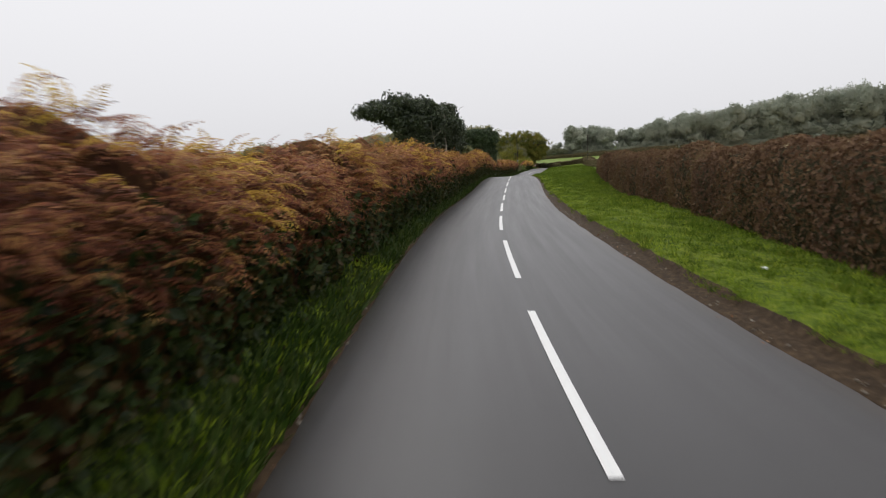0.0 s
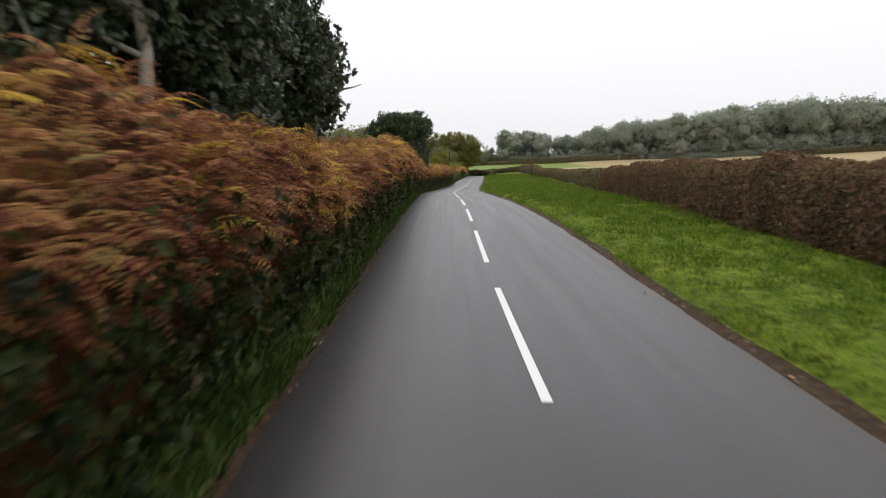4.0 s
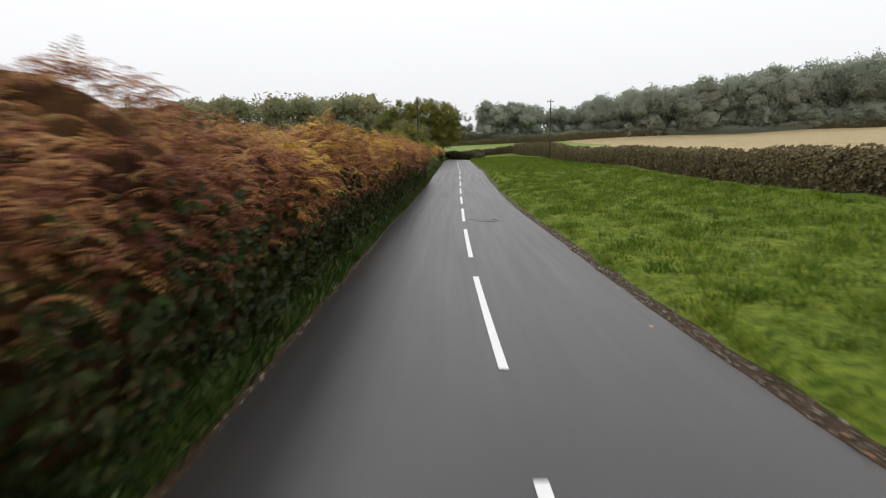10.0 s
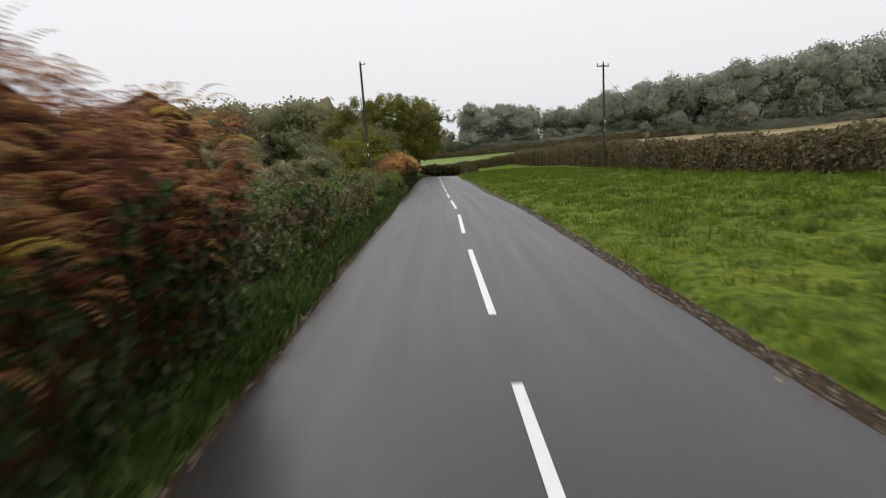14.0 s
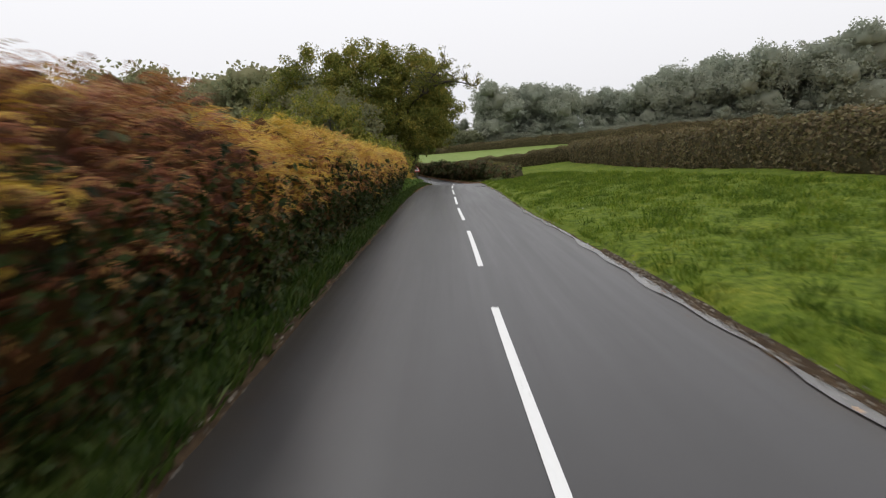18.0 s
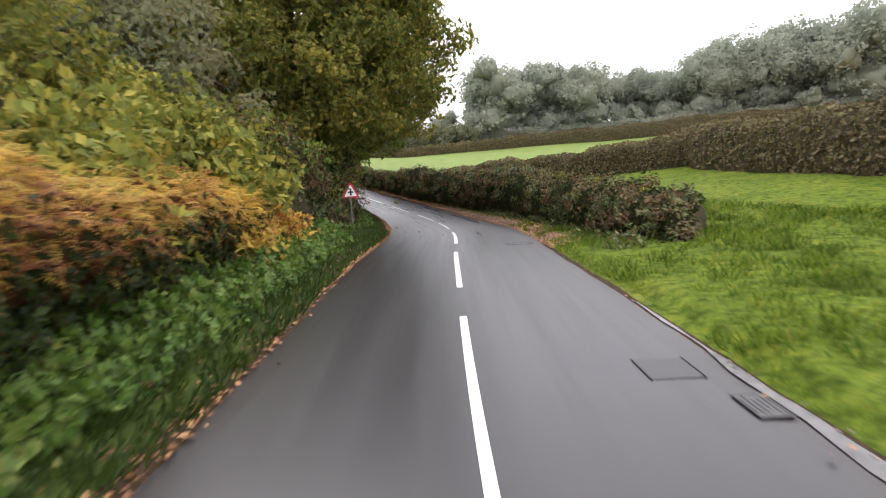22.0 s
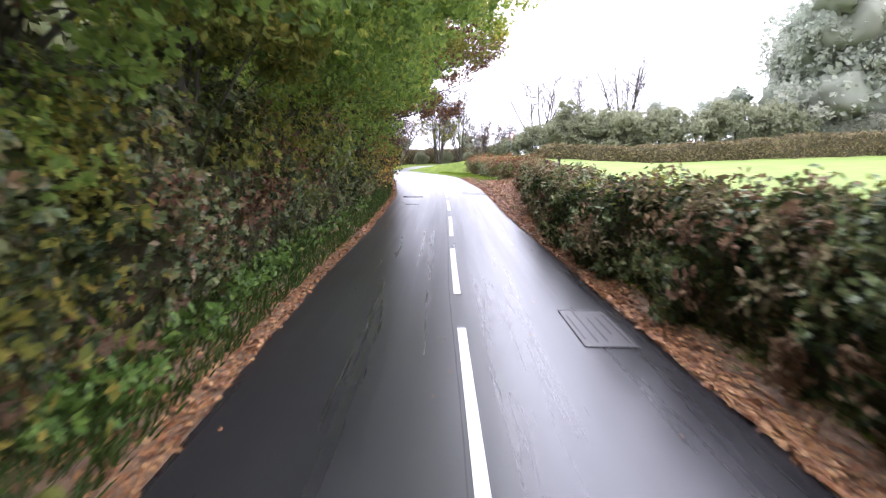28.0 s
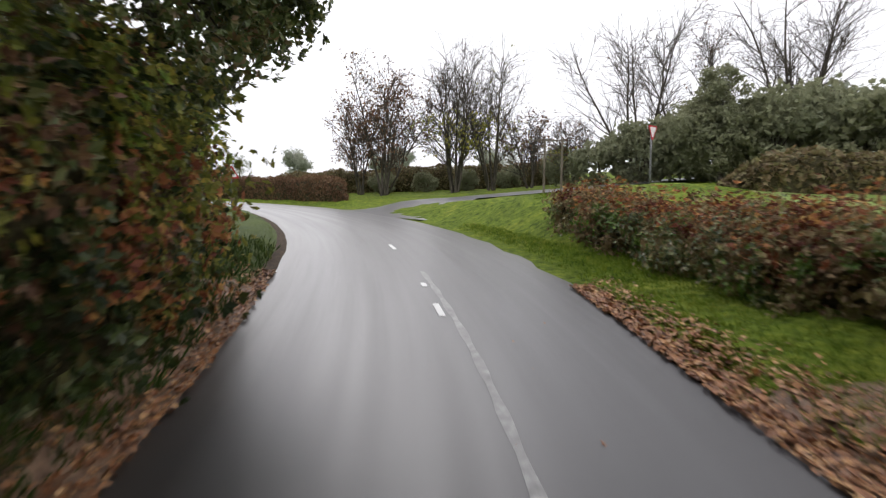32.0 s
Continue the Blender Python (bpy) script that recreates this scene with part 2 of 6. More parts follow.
bark, n, l, b = material("grey_brown_bark", 0.9, 0.2)
l.new(ramp(n, l, noise_tex(n, l, 6.0, 7.0, 0.65, stretch=(1, 1, 0.25)), [(0.3, (0.03, 0.026, 0.02)), (0.7, (0.13, 0.115, 0.09))]), b.inputs["Base Color"])
bump(n, l, b, noise_tex(n, l, 9.0, 6.0, 0.7, stretch=(1, 1, 0.2)), 0.9, 0.05)
pale_bark, n, l, b = material("pale_grey_bark", 0.85, 0.2)
l.new(ramp(n, l, noise_tex(n, l, 5.0, 6.0, 0.6), [(0.3, (0.16, 0.14, 0.11)), (0.7, (0.36, 0.33, 0.27))]), b.inputs["Base Color"])
bump(n, l, b, noise_tex(n, l, 12.0, 5.0), 0.6, 0.02)

bracken_mat = leaf_material("autumn_bracken", [(0.06, (0.0765, 0.027, 0.0198)), (0.24, (0.171, 0.0558, 0.0341)), (0.4, (0.279, 0.0993, 0.0495)), (0.54, (0.378, 0.166, 0.0674)), (0.66, (0.469, 0.261, 0.0809)), (0.78, (0.323, 0.226, 0.0765)), (0.95, (0.153, 0.144, 0.0495))], 0.55, 0.6, 0.15, 0.26, 0.5)
yellow_frond_mat = leaf_material("yellowing_bracken", [(0.1, (0.321, 0.168, 0.0383)), (0.4, (0.52, 0.321, 0.0459)), (0.7, (0.65, 0.459, 0.0688)), (0.95, (0.383, 0.352, 0.0918))], 1.2, 0.6, 0.15, 0.28, 0.4)
golden_bracken_mat = leaf_material("golden_bracken", [(0.08, (0.16, 0.061, 0.0263)), (0.28, (0.319, 0.131, 0.0422)), (0.42, (0.488, 0.263, 0.0562)), (0.55, (0.694, 0.469, 0.0844)), (0.66, (0.562, 0.423, 0.103)), (0.8, (0.319, 0.29, 0.0844)), (0.95, (0.188, 0.225, 0.0656))], 0.42, 0.6, 0.15, 0.42, 0.42)
# Dark leaf kinds, darkened further to put the hedge foot's shade into them.
bramble_mat = leaf_material("bramble_and_ivy_with_shade", [(0.1, (0.0119, 0.017, 0.00595)), (0.35, (0.0221, 0.0357, 0.0085)), (0.55, (0.0425, 0.0638, 0.0127)), (0.75, (0.0638, 0.051, 0.0153)), (0.95, (0.0935, 0.0425, 0.0187))], 0.8, 0.55, 0.2, 0.25, 0.6)
hedge_mat = leaf_material("clipped_hedge_leaves", [(0.1, (0.075, 0.052, 0.03)), (0.35, (0.15, 0.11, 0.058)), (0.6, (0.18, 0.17, 0.072)), (0.8, (0.23, 0.165, 0.088)), (0.95, (0.33, 0.22, 0.12))], 0.5, 0.6, 0.25, 0.2, 0.6)
brown_hedge_mat = leaf_material("brown_autumn_hedge_leaves", [(0.1, (0.1, 0.056, 0.036)), (0.4, (0.155, 0.09, 0.052)), (0.65, (0.2, 0.125, 0.066)), (0.85, (0.18, 0.145, 0.062)), (0.97, (0.27, 0.19, 0.095))], 0.35, 0.7, 0.2, 0.25, 0.4)
green_hedge_mat = leaf_material("green_hedge_leaves", [(0.1, (0.04, 0.045, 0.022)), (0.3, (0.075, 0.1, 0.034)), (0.5, (0.12, 0.165, 0.05)), (0.66, (0.2, 0.2, 0.066)), (0.8, (0.2, 0.125, 0.06)), (0.95, (0.32, 0.2, 0.1))], 0.5, 0.42, 0.5, 0.25, 0.55)
heath_mat = leaf_material("brown_heathy_growth", [(0.1, (0.11, 0.07, 0.04)), (0.35, (0.2, 0.14, 0.075)), (0.55, (0.25, 0.19, 0.09)), (0.72, (0.2, 0.2, 0.075)), (0.95, (0.34, 0.25, 0.14))], 0.9, 0.65, 0.2, 0.2, 0.45)
holly_mat = leaf_material("dark_evergreen_leaves", [(0.1, (0.02, 0.032, 0.018)), (0.5, (0.042, 0.06, 0.028)), (0.9, (0.085, 0.105, 0.045))], 0.7, 0.4, 0.5, 0.2, 0.7)
ivy_mat = leaf_material("ivy_leaves", [(0.1, (0.02, 0.034, 0.018)), (0.5, (0.042, 0.07, 0.028)), (0.9, (0.1, 0.14, 0.05))], 0.9, 0.4, 0.45, 0.1, 0.7)
oak_mat = leaf_material("autumn_oak_leaves", [(0.08, (0.0756, 0.0864, 0.0238)), (0.35, (0.151, 0.173, 0.0367)), (0.6, (0.238, 0.238, 0.0486)), (0.8, (0.389, 0.313, 0.0648)), (0.95, (0.497, 0.292, 0.0702))], 0.35, 0.6, 0.2, 0.5, 0.5)
copper_mat = leaf_material("thin_brown_leaves", [(0.1, (0.06, 0.03, 0.02)), (0.5, (0.16, 0.085, 0.05)), (0.9, (0.27, 0.17, 0.07))], 0.6, 0.6, 0.2, 0.25, 0.6)
wood_mat = leaf_material("green_hazel_leaves", [(0.08, (0.0828, 0.124, 0.0331)), (0.35, (0.166, 0.248, 0.0552)), (0.6, (0.262, 0.359, 0.069)), (0.8, (0.469, 0.469, 0.0966)), (0.95, (0.662, 0.469, 0.0966))], 0.4, 0.55, 0.25, 0.55, 0.5)
lime_mat = leaf_material("yellow_green_leaves", [(0.1, (0.11, 0.13, 0.025)), (0.5, (0.22, 0.24, 0.045)), (0.9, (0.46, 0.36, 0.06))], 0.8, 0.6, 0.2, 0.3, 0.6)
# Mist is put into this leaf colour: paler and greyer than real foliage.
far_mat = leaf_material("mist_paled_far_foliage", [(0.1, (0.3, 0.335, 0.27)), (0.4, (0.325, 0.355, 0.28)), (0.7, (0.36, 0.365, 0.285)), (0.95, (0.4, 0.365, 0.285))], 0.05, 0.95, 0.0, 0.5, 0.15)
# Bush green with haze mixed into it as grey.
bush_mat = leaf_material("mist_greyed_bush_leaves", [(0.1, (0.194, 0.216, 0.145)), (0.4, (0.244, 0.259, 0.162)), (0.7, (0.292, 0.292, 0.179)), (0.95, (0.341, 0.3, 0.194))], 0.1, 0.9, 0.05, 0.45, 0.3)
nettle_mat = leaf_material("fresh_nettle_leaves", [(0.1, (0.0382, 0.0723, 0.0136)), (0.4, (0.085, 0.157, 0.0238)), (0.7, (0.153, 0.238, 0.0408)), (0.95, (0.272, 0.264, 0.0765))], 0.6, 0.5, 0.35, 0.35, 0.55)
# Dying fronds' own russet, deepened further for the shade below the crest.
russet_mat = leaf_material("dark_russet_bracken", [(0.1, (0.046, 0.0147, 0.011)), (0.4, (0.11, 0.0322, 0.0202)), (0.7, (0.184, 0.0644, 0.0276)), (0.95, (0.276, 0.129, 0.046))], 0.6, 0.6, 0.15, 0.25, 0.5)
# Greens raised and greyed so that the colour itself carries the mist.
mid_mat = leaf_material("mist_dulled_mid_foliage", [(0.1, (0.17, 0.19, 0.115)), (0.35, (0.215, 0.235, 0.13)), (0.6, (0.28, 0.265, 0.145)), (0.8, (0.32, 0.255, 0.155)), (0.95, (0.34, 0.265, 0.165))], 0.08, 0.9, 0.02, 0.45, 0.25)
grass_mat = leaf_material("verge_grass_blades", [(0.05, (0.0209, 0.0462, 0.00672)), (0.3, (0.0635, 0.116, 0.0105)), (0.6, (0.142, 0.198, 0.0201)), (0.85, (0.246, 0.261, 0.0448)), (0.98, (0.336, 0.284, 0.105))], 1.5, 0.7, 0.08, 0.35, 0.5)
tussock_mat = leaf_material("low_tussock_grass", [(0.05, (0.036, 0.068, 0.0096)), (0.5, (0.08, 0.132, 0.016)), (0.9, (0.152, 0.184, 0.04))], 0.7, 0.7, 0.08, 0.35, 0.5)
lush_grass_mat = leaf_material("lush_verge_grass", [(0.05, (0.07, 0.12, 0.015)), (0.35, (0.17, 0.25, 0.022)), (0.65, (0.28, 0.36, 0.035)), (0.95, (0.42, 0.43, 0.07))], 0.9, 0.7, 0.08, 0.4, 0.4)
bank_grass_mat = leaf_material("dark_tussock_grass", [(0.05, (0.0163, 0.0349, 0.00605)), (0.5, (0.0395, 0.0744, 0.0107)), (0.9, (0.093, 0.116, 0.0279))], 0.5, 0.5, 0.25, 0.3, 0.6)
litter_mat = leaf_material("fallen_brown_leaves", [(0.05, (0.101, 0.0406, 0.0203)), (0.35, (0.244, 0.101, 0.0426)), (0.65, (0.385, 0.183, 0.0762)), (0.9, (0.528, 0.316, 0.142))], 1.5, 0.5, 0.35, 0.0, 0.8)

# ---------------------------------------------------------------- road line
ROAD_X = [1.07, 1.19, 1.30, 1.50, 2.19, 3.42, 4.83, 6.34, 7.97, 9.59, 11.07, 12.66, 14.57, 16.65, 18.96, 21.40, 23.86, 26.36, 28.85, 31.45, 33.80, 36.16, 38.51, 40.97, 43.35, 45.81, 48.30, 51.12, 53.96, 55.39, 54.84, 53.55, 52.29, 51.10, 49.70, 47.60, 43.93, 38.06, 30.24, 20.35, 8.86, -3.08, -14.81, -26.36, -37.70]
ROAD_Y = [-26.01, -14.01, -2.01, 9.95, 21.88, 33.76, 45.67, 57.56, 69.45, 81.34, 93.23, 105.11, 116.94, 128.74, 140.51, 152.25, 164.00, 175.73, 187.47, 199.19, 210.98, 222.73, 234.50, 246.23, 257.99, 269.73, 281.47, 293.14, 304.80, 316.82, 328.85, 340.82, 352.73, 364.68, 376.62, 388.43, 399.83, 410.28, 419.35, 426.06, 429.37, 428.95, 426.42, 423.19, 419.27]
ROAD_Z = [0.03, 0.05, 0.06, 0.19, 0.39, 0.48, 0.60, 0.87, 1.29, 1.45, 1.41, 1.22, 1.01, 0.82, 0.76, 0.73, 0.72, 0.90, 1.20, 1.39, 1.49, 1.56, 1.75, 1.90, 1.94, 2.05, 2.13, 2.07, 1.66, 1.36, 1.62, 2.18, 2.83, 3.61, 4.51, 5.41, 6.12, 6.69, 7.10, 7.38, 7.49, 7.49, 7.49, 7.49, 7.49]
S0, STEP = -26.0, 12.0
S_END = S0 + STEP * (len(ROAD_X) - 1)


def catmull(p, s):
    u = np.clip((np.asarray(s, float) - S0) / STEP, 0, len(p) - 1.001)
    i = u.astype(int)
    f = u - i
    q = np.concatenate([[2 * p[0] - p[1]], p, [2 * p[-1] - p[-2]]])
    a, b_, c, d = q[i], q[i + 1], q[i + 2], q[i + 3]
    return 0.5 * (2 * b_ + (c - a) * f + (2 * a - 5 * b_ + 4 * c - d) * f ** 2 + (3 * b_ - a - 3 * c + d) * f ** 3)


RS = np.arange(S0, S_END, 0.5)
RP = np.stack([catmull(np.array(v), RS) for v in (ROAD_X, ROAD_Y, ROAD_Z)], 1)
RT = np.gradient(RP[:, :2], axis=0)
RT /= np.linalg.norm(RT, axis=1)[:, None]
RN = np.stack([RT[:, 1], -RT[:, 0]], 1)
LEFT_S = [0, 22, 34, 46, 54, 92, 113, 122, 131, 156, 161, 169, 190, 215, 222, 232, 256, 271, 291, 298, 308, 319, 332, 343, 346, 350, 356, 364, 377, 385, 388, 396, 404, 420, 500]
LEFT_W = [3.05, 2.98, 3.18, 3.07, 3.03, 3.1, 3.25, 3.16, 3.1, 3.12, 3.22, 3.17, 3.2, 3.38, 3.27, 3.27, 3.32, 3.38, 3.04, 3.12, 3.2, 3.2, 2.8, 2.55, 2.7, 2.83, 2.95, 2.9, 3.0, 3.27, 3.37, 3.54, 3.55, 3.6, 3.2]
RIGHT_S = [0, 22, 33, 46, 54, 62, 78, 92, 101, 116, 123, 138, 156, 164, 171, 190, 215, 219, 228, 234, 256, 261, 278, 291, 297, 311, 315, 321, 330, 334, 339, 343, 346, 350, 358, 364, 369, 379, 384, 389, 392, 398, 420, 500]
RIGHT_W = [3.15, 3.1, 2.97, 3.15, 3.28, 3.42, 3.3, 3.2, 3.36, 3.36, 3.1, 3.2, 2.92, 3.05, 3.12, 3.1, 3.03, 3.0, 3.17, 3.25, 3.08, 3.18, 3.43, 3.3, 3.15, 3.2, 3.0, 2.85, 3.0, 3.1, 3.1, 2.98, 2.93, 2.9, 2.84, 2.68, 2.5, 2.5, 2.6, 2.47, 2.55, 2.9, 3.4, 3.2]


def left_w(s):
    return np.interp(s, LEFT_S, LEFT_W)


def right_w(s):
    return np.interp(s, RIGHT_S, RIGHT_W)


def road(s, lat, dz=0.0):
    """Points beside the road: s along it, lat to its right, dz above it."""
    s, lat = np.asarray(s, float), np.asarray(lat, float)
    k = [np.interp(s, RS, RP[:, i]) for i in range(3)]
    nx, ny = np.interp(s, RS, RN[:, 0]), np.interp(s, RS, RN[:, 1])
    return np.stack([k[0] + nx * lat, k[1] + ny * lat, k[2] + dz], -1)


def nearest(x, y):
    """(s, lat, road height) of places in the plan."""
    x, y = np.ravel(x), np.ravel(y)
    S, L, Z = np.zeros(len(x)), np.zeros(len(x)), np.zeros(len(x))
    q, qs, qn, qt, qz = RP[::2, :2], RS[::2], RN[::2], RT[::2], RP[::2, 2]
    for a in range(0, len(x), 8000):
        p = np.stack([x[a:a + 8000], y[a:a + 8000]], 1)
        i = np.argmin(((p[:, None] - q[None]) ** 2).sum(2), 1)
        d = p - q[i]
        S[a:a + 8000] = qs[i] + (d * qt[i]).sum(1)
        L[a:a + 8000] = (d * qn[i]).sum(1)
        Z[a:a + 8000] = qz[i]
    return S, L, np.interp(S, RS, RP[:, 2])


# heights of the land away from the road
LAND = np.array([
    (9, 12, .1), (13.4, 44, .6), (17.5, 65, 1.2), (25, 95, 1.5), (38, 140, 1.7), (47, 180, 2.3), (54, 220, 2.5), (64, 260, 3.2), (71, 300, 3.6), (76, 318, 4.2),
    (69, 402, 7.5), (89, 400, 8.3), (117, 393, 9), (150, 382, 11), (190, 350, 11.5), (225, 322, 13)])
LAND2 = np.array([
    (95, 425, 13), (140, 410, 15), (170, 390, 15), (220, 350, 16), (300, 290, 18), (120, 200, 6), (150, 100, 7), (200, 200, 11),
    (-15, 20, -.6), (-20, 100, -.3), (-12, 180, -.6), (0, 230, -.6), (12, 280, 0), (-60, 100, -4), (-60, 250, -4), (-40, 330, 0), (5, 350, 2.5), (25, 385, 5)])
LAND3 = np.array([
    (64, 330, 3), (62, 350, 4), (60, 370, 5), (58, 390, 6.6), (54, 402, 8.2), (50, 445, 9.5), (20, 450, 9), (-20, 445, 8.4), (62, 480, 13), (100, 30, 3), (60, 60, 2)])
auto = np.concatenate([road(np.arange(-20, 470, 22), -6.5, 0.3), road(np.arange(-20, 305, 22), 5.0, 0.1), road(np.arange(310, 470, 22), 5.0, 0.25)])
NODES = np.concatenate([LAND, LAND2, LAND3, auto])
dist = np.linalg.norm(NODES[:, None, :2] - NODES[None, :, :2], axis=2)
ZM = 4.0
COEF = np.linalg.solve(dist + 1e-6 * np.eye(len(NODES)), NODES[:, 2] - ZM)


def land(x, y, raw=False):
    """Height of the ground."""
    x, y = np.ravel(np.asarray(x, float)), np.ravel(np.asarray(y, float))
    z = np.zeros(len(x))
    for a in range(0, len(x), 20000):
        p = np.stack([x[a:a + 20000], y[a:a + 20000]], 1)
        z[a:a + 20000] = ZM + np.linalg.norm(p[:, None] - NODES[None, :, :2], axis=2) @ COEF
    far = np.clip((np.hypot(x - 60, y - 220) - 330) / 400, 0, 1)
    z = z * (1 - far) + 6 * far
    S, L, rz = nearest(x, y)
    edge = np.where(L > 0, right_w(S), left_w(S))
    w = np.clip((np.abs(L) - edge - 0.3) / 3.0, 0, 1)
    w = w * w * (3 - 2 * w)
    side = np.clip((S + 24) / 4, 0, 1)
    w = np.maximum(w, 1 - side)
    out = z * w + (rz - 0.09) * (1 - w)
    return out


# ---------------------------------------------------------------- mesh helpers
def mesh_arrays(name, V, F, mat, smooth=False):
    """A mesh from arrays: V (n,3), F (m,k), all faces with k corners."""
    V, F = np.ascontiguousarray(V, np.float32), np.ascontiguousarray(F, np.int32)
    me = bpy.data.meshes.new(name)
    m, k = F.shape
    me.vertices.add(len(V))
    me.vertices.foreach_set("co", V.ravel())
    me.loops.add(m * k)
    me.loops.foreach_set("vertex_index", F.ravel())
    me.polygons.add(m)
    me.polygons.foreach_set("loop_start", np.arange(0, m * k, k, dtype=np.int32))
    me.polygons.foreach_set("use_smooth", np.full(m, smooth))
    me.update(calc_edges=True)
    for q in (mat if isinstance(mat, (list, tuple)) else [mat]):
        me.materials.append(q)
    return me


def grid_faces(r, c):
    i = np.arange((r - 1) * (c - 1))
    a = (i // (c - 1)) * c + i % (c - 1)
    return np.stack([a, a + 1, a + c + 1, a + c], 1)


def scatter(template, faces, pos, rot, scale):
    """Many copies of a small template in one vertex and face array. rot (n,3,3), scale (n,) or (n,3)."""
    scale = np.asarray(scale, float)
    if scale.ndim == 1:
        scale = scale[:, None]
    t = template[None] * scale[:, None, :]
    V = np.einsum("nij,nkj->nki", rot, t) + pos[:, None]
    k = len(template)
    F = faces[None] + (np.arange(len(pos)) * k)[:, None, None]
    return V.reshape(-1, 3), F.reshape(-1, faces.shape[1])


def frames_from(forward, up):
    """Rotations whose y looks along forward, z near up."""
    y = forward / (np.linalg.norm(forward, axis=1)[:, None] + 1e-9)
    x = np.cross(y, up)
    x /= np.linalg.norm(x, axis=1)[:, None] + 1e-9
    z = np.cross(x, y)
    return np.stack([x, y, z], 2)


rng = np.random.default_rng(7)


def unit(n):
    v = rng.normal(size=(n, 3))
    return v / np.linalg.norm(v, axis=1)[:, None]


def fbm(p, scale, seed=0.0):
    """Cheap smooth noise, about -1 to 1."""
    p = np.asarray(p) * scale + seed
    out = np.zeros(len(p))
    for k, (a, f) in enumerate(((0.55, 1.0), (0.3, 2.13), (0.15, 4.7))):
        q = p * f + k * 11.3
        out += a * (np.sin(q[:, 0] + 1.7 * np.sin(q[:, 1] * 0.9 + k)) + np.sin(q[:, 1] * 1.1 + 1.3 * np.sin(q[:, 2] * 1.2 + q[:, 0] * 0.4))) * 0.6
    return out


def thing(name, label, category, group="", at=(0, 0, 0), kind=""):
    ob = new(name)
    ob.location = at
    ob.empty_display_size = 0.2
    return tagged(ob, label, category, group, kind)


def child(name, me, parent, label="", kind=""):
    ob = new(name, me)
    ob.parent = parent
    return tagged(ob, label, "", "", kind)


def bm_mesh(name, bm, mat, smooth=False):
    me = bpy.data.meshes.new(name)
    for f in bm.faces:
        f.smooth = smooth
    bm.to_mesh(me)
    bm.free()
    me.materials.append(mat)
    return me


def tube(points, radii, sides=8):
    """Vertices and quads of a bent, tapered tube."""
    P_ = np.asarray(points, float)
    T_ = np.gradient(P_, axis=0)
    T_ /= np.linalg.norm(T_, axis=1)[:, None] + 1e-9
    ref = np.where(np.abs(T_[:, 2:3]) > 0.9, np.array([[1.0, 0, 0]]), np.array([[0, 0, 1.0]]))
    X = np.cross(T_, ref)
    X /= np.linalg.norm(X, axis=1)[:, None] + 1e-9
    Y = np.cross(T_, X)
    a = np.arange(sides) * 2 * math.pi / sides
    V = P_[:, None] + np.asarray(radii)[:, None, None] * (np.cos(a)[None, :, None] * X[:, None] + np.sin(a)[None, :, None] * Y[:, None])
    F = []
    for i in range(len(P_) - 1):
        for j in range(sides):
            k = (j + 1) % sides
            F.append((i * sides + j, i * sides + k, (i + 1) * sides + k, (i + 1) * sides + j))
    return V.reshape(-1, 3), np.array(F)


def join(parts):
    V, F, o = [], [], 0
    for v, f in parts:
        V.append(v)
        F.append(f + o)
        o += len(v)
    return np.concatenate(V), np.concatenate(F)


LEAF_V = np.array([(0, 0, 0), (0.32, 0.45, 0.06), (0, 1, -0.08), (-0.32, 0.45, 0.06)])
LEAF_F = np.array([(0, 1, 2, 3)])
SPRIG_V = np.concatenate([LEAF_V, LEAF_V @ np.array([(0.6, 0.75, 0.2), (-0.75, 0.6, 0.25), (0, -0.3, 0.9)]) + (0.05, 0.12, 0.05),
                          LEAF_V @ np.array([(0.6, -0.75, 0.1), (0.75, 0.6, -0.2), (0.1, 0.3, 0.9)]) + (-0.05, 0.2, -0.05)])
SPRIG_F = np.array([(0, 1, 2, 3), (4, 5, 6, 7), (8, 9, 10, 11)])
BLADE_V = np.array([(-0.07, 0, 0), (0.07, 0.02, 0), (0.05, 0.3, 0.75), (0.0, 0.5, 1.0),
                    (-0.32, -0.02, 0), (-0.2, 0.06, 0), (-0.4, 0.25, 0.6), (-0.6, 0.34, 0.8),
                    (0.22, -0.12, 0), (0.33, -0.03, 0), (0.5, -0.2, 0.55), (0.7, -0.34, 0.72)])
BLADE_F = np.array([(0, 1, 2, 3), (4, 5, 6, 7), (8, 9, 10, 11)])


def frond_template():
    """A bracken frond: a bent stalk with pairs of side leaves, shorter towards the tip."""
    V, F = [], []
    n_ = 9

    def rise(u):
        return 0.2 * math.sin(u * 2.3) - 0.3 * u * u

    for i in range(n_ + 1):
        u = i / n_
        V.append((0, u, rise(u)))
    for i in range(n_):
        u = (i + 0.5) / n_
        w = 0.4 * (1 - u) ** 0.85 * (0.5 + 0.5 * min(1, u * 5)) + 0.02
        for sgn in (-1, 1):
            k = len(V)
            V.append((sgn * w * 0.5, u - 0.01 + 0.1 * (1 - u), rise(u) + 0.015))
            V.append((sgn * w, u + 0.13 * (1 - u) + 0.03, rise(u) - 0.3 * w))
            V.append((sgn * w * 0.45, u + 0.045 + 0.1 * (1 - u), rise(u)))
            F.append((i, k, k + 1, k + 2) if sgn > 0 else (k + 2, k + 1, k, i))
    return np.array(V), np.array(F)


FROND_V, FROND_F = frond_template()

